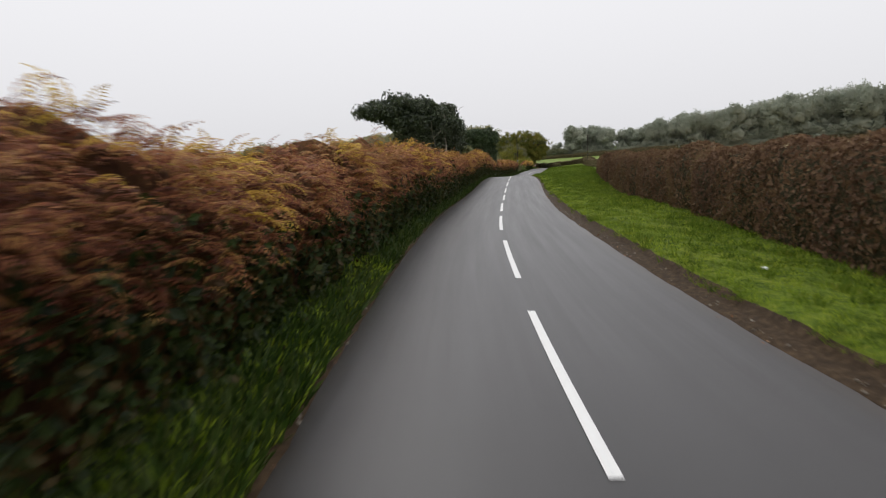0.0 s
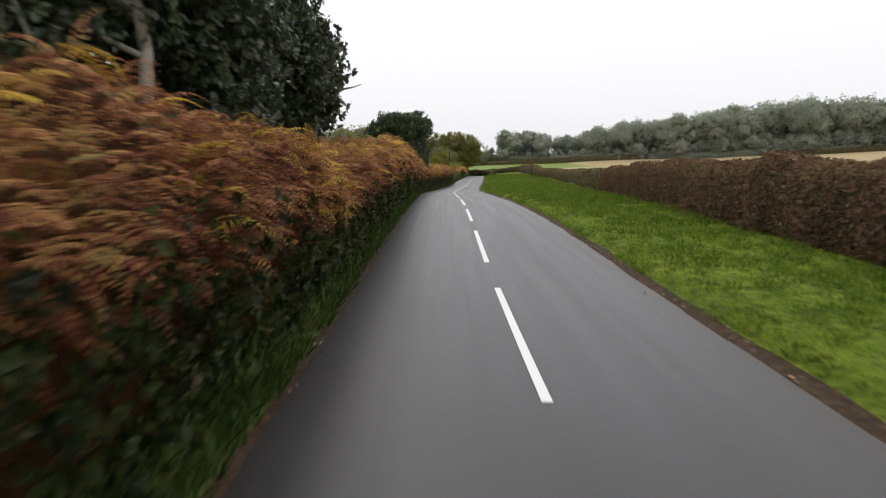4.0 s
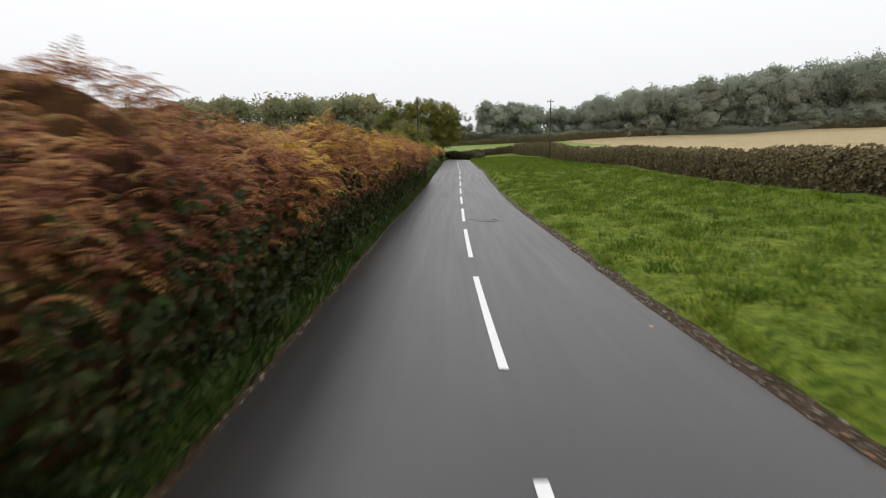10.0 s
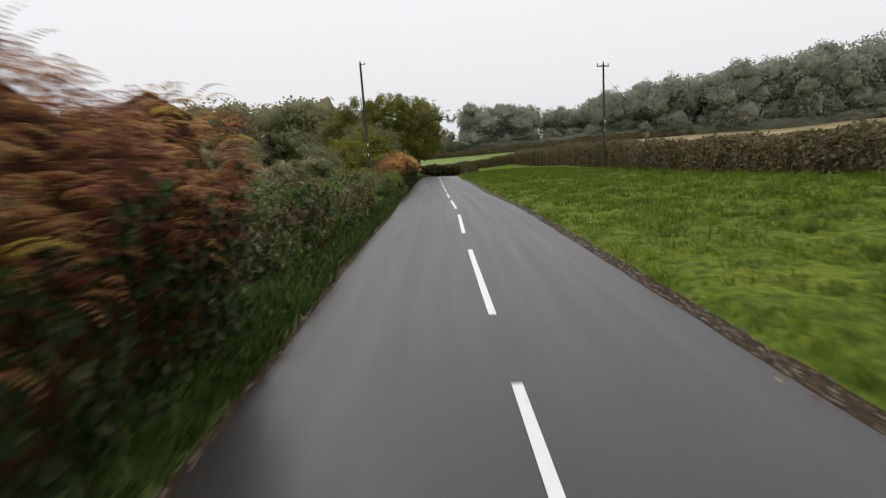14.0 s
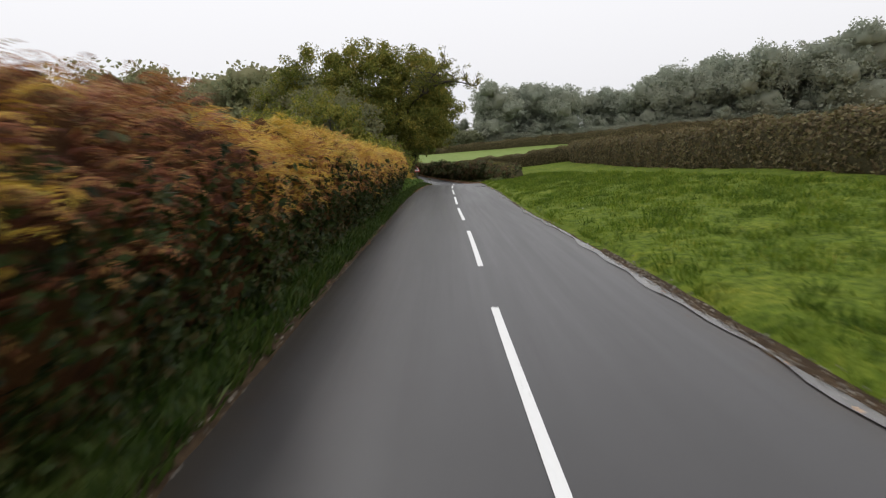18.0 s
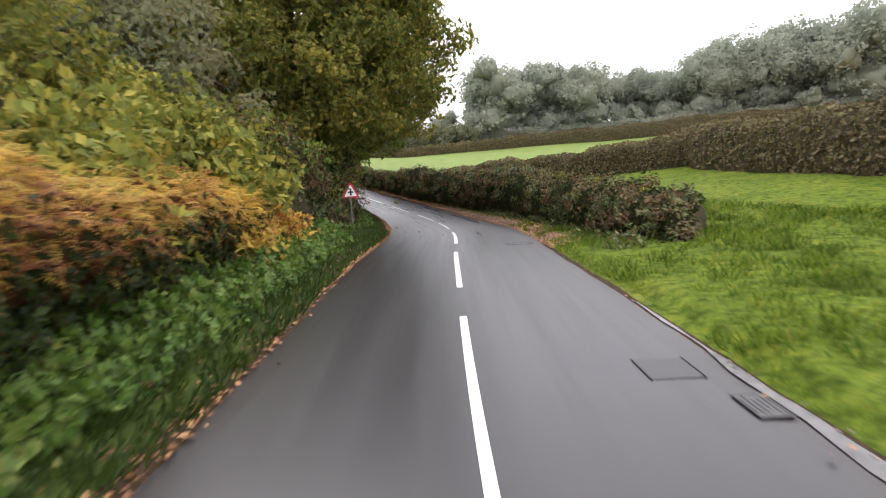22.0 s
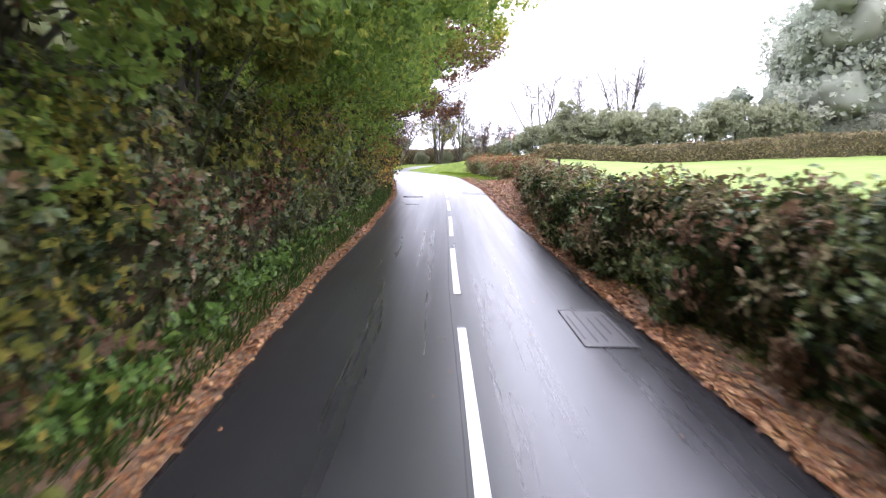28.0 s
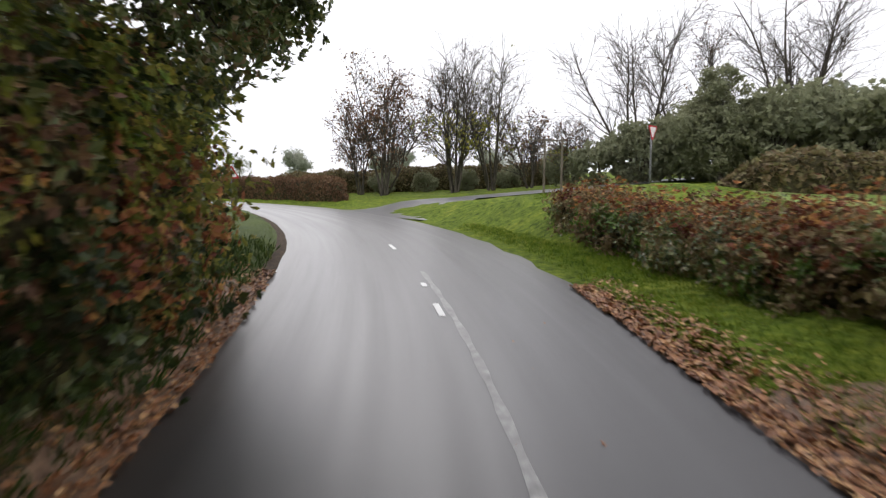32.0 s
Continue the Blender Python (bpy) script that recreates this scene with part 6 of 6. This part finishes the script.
lat = right_w(s) - 0.08 + np.abs(rng.normal(size=k)) * np.interp(s, [300, 325, 335, 350, 358, 366, 374, 386, 394], [0.7, 0.6, 0.28, 0.3, 0.42, 0.6, 1.3, 0.8, 0.3])
litter("leaf_litter_right", s, lat, rng.uniform(0.045, 0.11, k), "thick drift of brown leaves between lane and hedge")
k = 26000
s = rng.uniform(364, 388, k)
litter("leaf_litter_bank", s, right_w(s) + 0.2 + rng.uniform(0, 1, k) * 5.2, rng.uniform(0.05, 0.11, k), "brown leaves scattered over the bank by the gate", 0.09)
k = 130
s = 306 + 88 * rng.uniform(0, 1, k)
litter("leaf_litter_road", s, rng.uniform(-2.7, 2.8, k), rng.uniform(0.03, 0.065, k), "single wet leaves stuck to the road")
k = 420
s = rng.uniform(0, 296, k)
litter("leaf_litter_edge", s, np.where(rng.uniform(size=k) < 0.5, -(left_w(s) - 0.1), right_w(s) - 0.12) + rng.normal(size=k) * 0.16, rng.uniform(0.04, 0.09, k), "scattered leaves and grit along the road's edge")

post_stone, n, l, b = material("wet_brown_grit", 0.6, 0.35)
l.new(ramp(n, l, noise_tex(n, l, 7.0, 4.0), [(0.3, (0.09, 0.078, 0.06)), (0.55, (0.2, 0.175, 0.14)), (0.75, (0.42, 0.39, 0.33))]), b.inputs["Base Color"])
# grit and small stones washed to the edge of the lane
PEBBLE_V = np.array([(1, 0, 0), (0, 1, 0), (-1, 0.1, 0), (0.1, -1, 0), (0, 0.1, 0.7), (0, 0, -0.7)], float)
PEBBLE_F = np.array([(0, 1, 4), (1, 2, 4), (2, 3, 4), (3, 0, 4), (1, 0, 5), (2, 1, 5), (3, 2, 5), (0, 3, 5)])
k = 6000
s = np.concatenate([rng.uniform(116, 245, 4800), rng.uniform(0, 300, 1200)])
lat = np.where(rng.uniform(size=k) < 0.75, right_w(s) + np.abs(rng.normal(size=k)) * 0.17 - 0.06, -(left_w(s) + np.abs(rng.normal(size=k)) * 0.12 - 0.08))
p = on_verge(s, lat)
p[:, 2] += 0.012
rot = frames_from(unit(k), np.tile((0, 0, 1.0), (k, 1)) + unit(k) * 0.3)
V, F = scatter(PEBBLE_V, PEBBLE_F, p, rot, rng.uniform(0.01, 0.035, k))
tagged(new("edge_grit", mesh_arrays("edge_grit", V, F, post_stone)), "brown grit and small stones along the road's edge", "grit", kind="stuff")

# ---------------------------------------------------------------- street furniture
grey_metal, n, l, b = material("dull_galvanised_metal", 0.5, 0.5)
b.inputs["Metallic"].default_value = 0.7
l.new(ramp(n, l, noise_tex(n, l, 8.0, 5.0), [(0.3, (0.13, 0.13, 0.13)), (0.7, (0.24, 0.24, 0.24))]), b.inputs["Base Color"])
red_paint, n, l, b = material("red_sign_face", 0.4, 0.5)
l.new(ramp(n, l, noise_tex(n, l, 9.0, 4.0), [(0.3, (0.42, 0.02, 0.03)), (0.7, (0.55, 0.03, 0.04))]), b.inputs["Base Color"])
white_face, n, l, b = material("white_sign_face", 0.4, 0.5)
l.new(ramp(n, l, noise_tex(n, l, 7.0, 4.0), [(0.3, (0.66, 0.66, 0.65)), (0.7, (0.82, 0.82, 0.82))]), b.inputs["Base Color"])
black_face, n, l, b = material("black_sign_face", 0.45, 0.4)
b.inputs["Base Color"].default_value = (0.02, 0.02, 0.02, 1)
pole_wood, n, l, b = material("dark_creosoted_pole", 0.85, 0.25)
l.new(ramp(n, l, noise_tex(n, l, 7.0, 6.0, 0.6, stretch=(1, 1, 0.1)), [(0.3, (0.025, 0.02, 0.016)), (0.7, (0.075, 0.062, 0.05))]), b.inputs["Base Color"])
bump(n, l, b, noise_tex(n, l, 30.0, 4.0, stretch=(1, 1, 0.08)), 0.5, 0.01)
post_wood, n, l, b = material("weathered_grey_wood", 0.9, 0.2)
l.new(ramp(n, l, noise_tex(n, l, 9.0, 6.0, 0.6, stretch=(1, 1, 0.15)), [(0.3, (0.09, 0.075, 0.055)), (0.7, (0.22, 0.19, 0.15))]), b.inputs["Base Color"])
bump(n, l, b, noise_tex(n, l, 40.0, 4.0, stretch=(1, 1, 0.1)), 0.5, 0.008)
iron, n, l, b = material("wet_cast_iron", 0.4, 0.5)
b.inputs["Metallic"].default_value = 0.0
l.new(ramp(n, l, noise_tex(n, l, 25.0, 5.0), [(0.3, (0.03, 0.029, 0.029)), (0.7, (0.085, 0.078, 0.074))]), b.inputs["Base Color"])
yellow_face, n, l, b = material("yellow_plate", 0.5, 0.4)
b.inputs["Base Color"].default_value = (0.65, 0.5, 0.04, 1)
porcelain, n, l, b = material("brown_glazed_porcelain", 0.25, 0.5)
b.inputs["Base Color"].default_value = (0.08, 0.05, 0.04, 1)


def box(bm, c, d, m=None, bevel=0.0):
    r = bmesh.ops.create_cube(bm, size=1.0)
    bmesh.ops.scale(bm, vec=d, verts=r["verts"])
    if bevel:
        e = list({e for v in r["verts"] for e in v.link_edges})
        r = {"verts": bmesh.ops.bevel(bm, geom=e, offset=bevel, segments=2, affect="EDGES")["verts"]}
    if m is not None:
        bmesh.ops.transform(bm, matrix=m, verts=r["verts"])
    bmesh.ops.translate(bm, vec=c, verts=r["verts"])


def box_part(name, c, d, mat, parent, label="", bevel=0.006, m=None):
    bm = bmesh.new()
    box(bm, c, d, m, bevel)
    return child(name, bm_mesh(name, bm, mat), parent, label)


def rod_part(name, a, b_, r, mat, parent, label="", sides=10, r2=None):
    pts = np.linspace(a, b_, 4)
    V, F = tube(pts, np.linspace(r, r if r2 is None else r2, 4), sides)
    k_ = len(V)
    me = mesh_arrays(name, V, F, mat, True)
    bm = bmesh.new()
    bm.from_mesh(me)
    bmesh.ops.holes_fill(bm, edges=[e for e in bm.edges if e.is_boundary], sides=sides)
    bm.to_mesh(me)
    bm.free()
    return child(name, me, parent, label)


def utility_pole(x, y, top_z, lean, yaw, label, arm, plate):
    g = float(land([x], [y])[0])
    plate_z = plate - g
    top = thing("utility_pole", label, "utility pole", "overhead line", (x, y, g))
    top.rotation_euler = (0, 0, yaw)
    h = top_z - g
    V, F = tube([(lean * u_, 0, -0.6 + (h + 0.6) * u_) for u_ in np.linspace(0, 1, 9)], np.linspace(0.16, 0.1, 9), 14)
    child("shaft", mesh_arrays("shaft", V, F, pole_wood, True), top)
    if arm:
        box_part("crossarm", (lean, 0.13, h - 0.25), (1.5, 0.1, 0.12), pole_wood, top)
        spots = ((-0.65, 0.13), (0.0, 0.0), (0.65, 0.13))
    else:
        box_part("crossarm", (lean + 0.2, 0.0, h - 0.15), (0.6, 0.07, 0.07), grey_metal, top)
        spots = ((0.0, 0.0), (0.45, 0.0))
    for dx, dy in spots:
        z0 = h if dx == 0 else h - 0.17
        ins = rod_part("insulator", (lean + dx, dy, z0), (lean + dx, dy, z0 + 0.22), 0.03, porcelain, top)
        rod_part("shed", (lean + dx, dy, z0 + 0.12), (lean + dx, dy, z0 + 0.2), 0.075, porcelain, ins, r2=0.05)
    box_part("warning_plate", (lean * plate_z / h + 0.02, -0.15, plate_z), (0.2, 0.012, 0.3), yellow_face, top, "small yellow warning plate", 0.002)
    box_part("number_plate", (lean * plate_z / h, -0.16, plate_z - 1.0), (0.1, 0.01, 0.25), white_face, top, "small white plate", 0.002)
    return np.array((x, y, top_z))


pl = utility_pole(30.72, 233.5, 14.5, -0.3, 0.0, "dark wooden electricity pole leaning slightly behind the hedge", False, 6.35)
pr = utility_pole(57.65, 234.8, 14.3, 0.05, 0.0, "dark wooden electricity pole with crossarm in the field hedge", True, 7.95)
stay = thing("stay_wire", "thin steel stay wire with a dark guard rod bracing the pole", "wire")
stay_a, stay_b = pr + (0.05, 0.0, -1.05), np.array((66.6, 234.9, float(land([66.6], [234.9])[0])))
rod_part("wire", tuple(stay_a), tuple(stay_b), 0.005, grey_metal, stay, "thin steel wire", 6)
rod_part("guard_rod", tuple(stay_a + (stay_b - stay_a) * 0.14), tuple(stay_a + (stay_b - stay_a) * 0.32), 0.035, pole_wood, stay, "dark guard rod on the wire")


def prism(bm, pts, y0, y1):
    a = [bm.verts.new((x, y0, z)) for x, z in pts]
    c = [bm.verts.new((x, y1, z)) for x, z in pts]
    bm.faces.new(a)
    bm.faces.new(c[::-1])
    for i in range(len(pts)):
        j = (i + 1) % len(pts)
        bm.faces.new((a[j], a[i], c[i], c[j]))


def rounded_triangle(side, r, down=False):
    h = side * 0.866
    pts = []
    corners = [(-side / 2, 0), (side / 2, 0), (0, h)]
    cx, cz = 0, h / 3
    for (x, z), a0 in zip(corners, (150, 270, 30)):
        d = math.hypot(x - cx, z - cz)
        px, pz = x + (cx - x) / d * 2 * r, z + (cz - z) / d * 2 * r
        for t_ in range(5):
            a = radians(a0 + t_ * 30)
            pts.append((px + r * math.cos(a), pz + r * math.sin(a)))
    return [(x, h - z) for x, z in pts][::-1] if down else pts


def inset(pts, f, dz=0.0):
    cx, cz = sum(p[0] for p in pts) / len(pts), sum(p[1] for p in pts) / len(pts)
    return [(cx + (x - cx) * f, cz + (z - cz) * f + dz) for x, z in pts]


def tri_sign(name, label, x, y, z_bottom, side, yaw, down=False, symbol=True, front=True):
    g = float(land([x], [y])[0])
    top = thing(name, label, "road sign", "", (x, y, g - 0.1))
    top.rotation_euler = (0, 0, yaw)
    zb = z_bottom - g + 0.1
    rod_part("post", (0, 0.06, -0.3), (0, 0.06, zb + side * 0.7), 0.04, grey_metal, top, "grey steel post")
    tri = [(x_, z_ + zb) for x_, z_ in rounded_triangle(side, 0.05, down)]
    bm = bmesh.new()
    prism(bm, tri, 0.0, 0.012)
    plate = child("plate", bm_mesh("plate", bm, red_paint if front else grey_metal), top, "red border" if front else "grey metal back of a sign")
    bm = bmesh.new()
    prism(bm, inset(tri, 0.7), -0.004, 0.001)
    if front:
        child("face", bm_mesh("face", bm, white_face), plate, "white face")
    else:
        bm.free()
        box_part("clip", (0, -0.02, zb + side * 0.62), (side * 0.55, 0.03, 0.04), grey_metal, plate)
    if symbol:
        c = zb + side * 0.3
        bm = bmesh.new()
        prism(bm, [(-0.05, c - 0.17), (0.05, c - 0.17), (0.05, c - 0.04), (0.16, c - 0.04), (0.16, c + 0.04), (0.05, c + 0.04), (0.045, c + 0.2), (-0.045, c + 0.2), (-0.05, c + 0.04), (-0.16, c + 0.04), (-0.16, c - 0.04), (-0.05, c - 0.04)], -0.008, -0.003)
        child("symbol", bm_mesh("symbol", bm, black_face), plate, "black crossroads symbol")
    return top


tri_sign("warning_sign", "red-bordered triangular crossroads warning sign under the oak", 49.33, 307.35, 3.52, 1.0, radians(19))
tri_sign("give_way_sign", "white inverted triangular give way sign with a red border", 54.2, 404.6, 9.98, 0.75, radians(48), True, False)
tri_sign("warning_sign", "red-bordered triangular warning sign beyond the junction", 33.4, 409.6, 8.5, 0.85, radians(25), False, True)

board = thing("direction_sign", "back of a wooden-framed direction sign on two posts", "road sign", "", (50.4, 408.6, float(land([50.4], [408.6])[0])))
board.rotation_euler = (0, 0, radians(8))
top_ = 10.5 - board.location.z
for dx in (-0.43, 0.43):
    box_part("post", (dx, 0, top_ / 2 - 0.2), (0.09, 0.09, top_ + 0.4), post_wood, board, "pale weathered post")
box_part("rail", (-0.28, 0.07, top_ - 0.05), (1.75, 0.05, 0.06), post_wood, board)
box_part("rail", (-0.28, 0.07, top_ - 0.75), (1.6, 0.03, 0.04), post_wood, board)


def field_gate(name, a, b_, label, mat, bars=5, height=1.2, posts=True):
    a, b_ = np.array(a, float), np.array(b_, float)
    za, zb = float(land([a[0]], [a[1]])[0]), float(land([b_[0]], [b_[1]])[0])
    top = thing(name, label, "gate", "", (0, 0, 0))
    A_, B_ = np.array((*a, za)), np.array((*b_, zb))
    for k_ in range(bars):
        z = 0.2 + (height - 0.2) * (k_ / (bars - 1)) ** 0.85
        rod_part("bar", tuple(A_ + (0, 0, z)), tuple(B_ + (0, 0, z)), 0.017, mat, top)
    for f in (0.0, 0.5, 1.0):
        q = A_ * (1 - f) + B_ * f
        rod_part("upright", tuple(q + (0, 0, 0.15)), tuple(q + (0, 0, height + 0.04)), 0.022, mat, top)
    rod_part("brace", tuple(A_ + (0, 0, 0.2)), tuple(B_ + (0, 0, height)), 0.018, mat, top)
    if posts:
        d = (B_ - A_) / np.linalg.norm(B_ - A_)
        for q in (A_ - d * 0.18, B_ + d * 0.18):
            box_part("post", tuple(q + (0, 0, 0.6)), (0.18, 0.18, 1.6), pole_wood, top, "dark weathered wooden gate post", 0.02)
    return top


ga, gb = road([206.3], [-5.2])[0], road([210.9], [-5.5])[0]
field_gate("field_gate", ga[:2], gb[:2], "galvanised five-bar field gate in the hedge gap", grey_metal)
field_gate("field_gate", (56.3, 378.5), (57.2, 380.9), "wooden field gate with thick posts in the hedge gap", post_wood, 4, 1.1)


# ---------------------------------------------------------------- drains, patches, twigs on the road
def at_road(s, lat, dz=0.0):
    p = road([s], [lat], dz)[0]
    i = int(np.clip((s - S0) / 0.5, 0, len(RS) - 2))
    t_ = RP[i + 1] - RP[i]
    return p, math.atan2(-t_[0], t_[1]), math.atan2(t_[2], math.hypot(t_[0], t_[1]))


def drain(s, lat, ln, wd, bars, label, pan=None):
    """A cast frame let into the road, with dark slots along the lane; a flush one is filled with road stone."""
    p, yaw, rise = at_road(s, lat, 0.004)
    top = thing("drain_grate", label, "drain grate", "road drains", tuple(p))
    top.rotation_euler = (rise, 0, yaw)
    box_part("pan", (0, 0, -0.004 if pan is None else -0.009), (wd, ln, 0.016), pan or iron, top, "", 0.002)
    for sgn in (-1, 1):
        box_part("frame_rail", (sgn * wd / 2, 0, 0.003), (0.022, ln + 0.02, 0.014), black_face, top, "", 0.003)
        if pan is None:
            box_part("frame_rail", (0, sgn * ln / 2, 0.003), (wd, 0.03, 0.014), iron, top, "", 0.003)
    for k_ in range(bars):
        off = 0.06 * ln * math.sin(k_ * 2.4)
        box_part("slot", (-wd / 2 + wd * (k_ + 0.5) / bars, off, 0.0), (0.034, ln * (0.66 + 0.2 * math.sin(k_ * 1.7)), 0.014), black_face, top, "", 0.002)


drain(302.5, 2.3, 1.1, 1.0, 4, "worn iron drain cover in the wet road", tarmac_patch)
drain(286.4, 3.0, 0.6, 0.36, 6, "iron gully grate at the road's edge")
drain(287.7, 2.48, 0.75, 0.66, 0, "flush iron cover almost the colour of the road", asphalt)
drain(352.5, 2.1, 2.0, 0.76, 5, "slotted iron drain cover in the wet road")
drain(380.2, 1.53, 1.9, 0.98, 8, "wide slotted iron drain cover in the wet road", asphalt)
drain(380.3, 2.28, 1.8, 0.3, 3, "narrow slotted iron grate beside the drain cover", asphalt)
drain(373.4, -1.8, 0.55, 0.6, 7, "small slotted iron grate in the near lane", asphalt)


def patch(s, lat, ln, wd, seed, label, mat=tarmac_patch):
    p, yaw, rise = at_road(s, lat, 0.018)
    r_ = np.random.default_rng(seed)
    a = np.linspace(0, 2 * math.pi, 22, endpoint=False)
    rad = 1 + 0.18 * r_.normal(size=22)
    sq = 1 / np.maximum(np.abs(np.cos(a)), np.abs(np.sin(a)))
    pts = np.column_stack([wd / 2 * rad * sq * np.cos(a) * 0.85, ln / 2 * rad * sq * np.sin(a) * 0.85])
    bm = bmesh.new()
    lo = [bm.verts.new((x, y, -0.03)) for x, y in pts]
    hi = [bm.verts.new((x * 0.96, y * 0.96, 0.004)) for x, y in pts]
    bm.faces.new(hi)
    for i in range(22):
        j = (i + 1) % 22
        bm.faces.new((lo[i], lo[j], hi[j], hi[i]))
    ob = tagged(new("road_patch", bm_mesh("road_patch", bm, mat)), label, "road patch", "road repairs")
    ob.location, ob.rotation_euler = p, (rise, 0, yaw)


patch(144.2, 0.95, 1.3, 1.1, 3, "rough square repair patch in the asphalt")
patch(377.4, -1.85, 0.75, 1.15, 5, "dark irregular pothole repair")
patch(344.6, 2.98, 3.0, 0.3, 11, "dark broken strip where the asphalt edge has crumbled")
seam_s = np.arange(333, 383, 0.6)
seam_o = 0.13 + 0.02 * np.sin(seam_s * 0.5)
V = np.stack([road(seam_s, -seam_o - 0.012, 0.016), road(seam_s, -seam_o + 0.004 + 0.006 * np.sin(seam_s * 5), 0.016)], 1).reshape(-1, 3)
tagged(new("road_seam", mesh_arrays("road_seam", V, grid_faces(len(seam_s), 2), tarmac_patch)), "dark open seam beside the centre line", "road seam", kind="structure")

# Pale base colour, rougher than clear water.
water_film, n, l, b = material("pale_rain_water_film", 0.24, 0.5)
l.new(ramp(n, l, noise_tex(n, l, 3.0, 4.0), [(0.3, (0.07, 0.067, 0.062)), (0.7, (0.15, 0.143, 0.132))]), b.inputs["Base Color"])
for lo_, hi_ in ((150, 176), (232, 262), (264, 292)):
    w_s = np.arange(lo_, hi_, 0.5)
    taper = np.clip(np.minimum(w_s - lo_, w_s[-1] - w_s) / 4, 0, 1)
    inner = (0.13 + 0.08 * np.sin(w_s * 0.8) * np.sin(w_s * 0.31) + 0.05 * np.sin(w_s * 2.3)) * taper
    V = np.stack([road(w_s, right_w(w_s) - 0.02 - inner, -0.008), road(w_s, right_w(w_s) + 0.03 * taper, -0.008)], 1).reshape(-1, 3)
    tagged(new("roadside_water", mesh_arrays("roadside_water", V, grid_faces(len(w_s), 2), water_film)), "thin pale strip of rain water along the road's edge", "water", kind="structure")

# broken leafy branch and twigs
p, yaw, rise = at_road(337.8, 1.15, 0.02)
br = thing("fallen_branch", "small broken leafy branch lying on the wet road", "branch", "", tuple(p))
V, F = join([tube(branch_path((-0.1, -0.6, 0.03), (0.2, 1.0, 0), 1.2, 6, 0.2, 0), np.linspace(0.018, 0.006, 7), 6), tube(branch_path((-0.1, -0.1, 0.03), (0.5, 0.9, 0), 0.6, 5, 0.3, 0), np.linspace(0.012, 0.004, 6), 5)])
child("stem", mesh_arrays("stem", V, F, bark, True), br)
q = np.column_stack([rng.normal(0.0, 0.11, 220), rng.normal(0.0, 0.4, 220), rng.uniform(0.02, 0.09, 220)])
child("leaves", leaves_on("leaves", q, np.tile((0, 0, 1.0), (220, 1)), 0.11, green_hedge_mat, (LEAF_V, LEAF_F), 0.9, 0.02), br)
for k_ in range(24):
    s = rng.uniform(306, 334) if k_ < 19 else rng.uniform(334, 392)
    p, yaw, rise = at_road(s, rng.uniform(-2.2, 2.6), 0.012)
    V, F = tube(branch_path((0, 0, 0.01), (*unit(1)[0][:2], 0), rng.uniform(0.12, 0.34), 4, 0.3, 0), np.linspace(0.01, 0.004, 5), 5)
    tw = tagged(new("twig", mesh_arrays("twig", V, F, bark, True)), "dark broken twig lying on the wet road", "twig", "fallen twigs")
    tw.location = p
# pale stones and scraps in the verge
for x_s, x_l, sz in ((210, -4.3, 0.14), (255.3, 5.1, 0.045), (256.6, 5.7, 0.05), (14, 5.2, 0.07), (63.5, -3.5, 0.08), (54, -3.3, 0.06), (172, 6.2, 0.05)):
    p = on_verge(np.array([x_s]), np.array([float(x_l)]))[0]
    bm = bmesh.new()
    bmesh.ops.create_icosphere(bm, subdivisions=2, radius=sz)
    for v in bm.verts:
        v.co = v.co * (1 + 0.25 * noise.noise(v.co * 9 + Vector((x_s, 0, 0))))
        v.co.z *= 0.6
    st = tagged(new("stone", bm_mesh("stone", bm, white_face, True)), "pale stone lying in the verge grass", "stone", "verge stones")
    st.location = p + np.array((0, 0, sz * 0.3))

# give way line across the mouth of the side lane
gw = thing("give_way_line", "white double give way line at the side lane", "road marking")
for row in range(2):
    for k_ in range(7):
        f0, f1 = k_ / 7, (k_ + 0.62) / 7
        e0, e1 = np.array((44.2 + row * 0.35, 408.8 + row * 0.1)), np.array((43.4 + row * 0.35, 419.0))
        q0, q1 = e0 + (e1 - e0) * f0, e0 + (e1 - e0) * f1
        d = np.array((0.1, 0.0))
        V = np.array([(*(q0 - d), 0), (*(q0 + d), 0), (*(q1 + d), 0), (*(q1 - d), 0)])
        S_, L_, Z_ = nearest(V[:, 0], V[:, 1])
        V[:, 2] = Z_ + 0.05
        child("dash", mesh_arrays("dash", V, np.array([(0, 1, 2, 3)]), white_paint), gw)
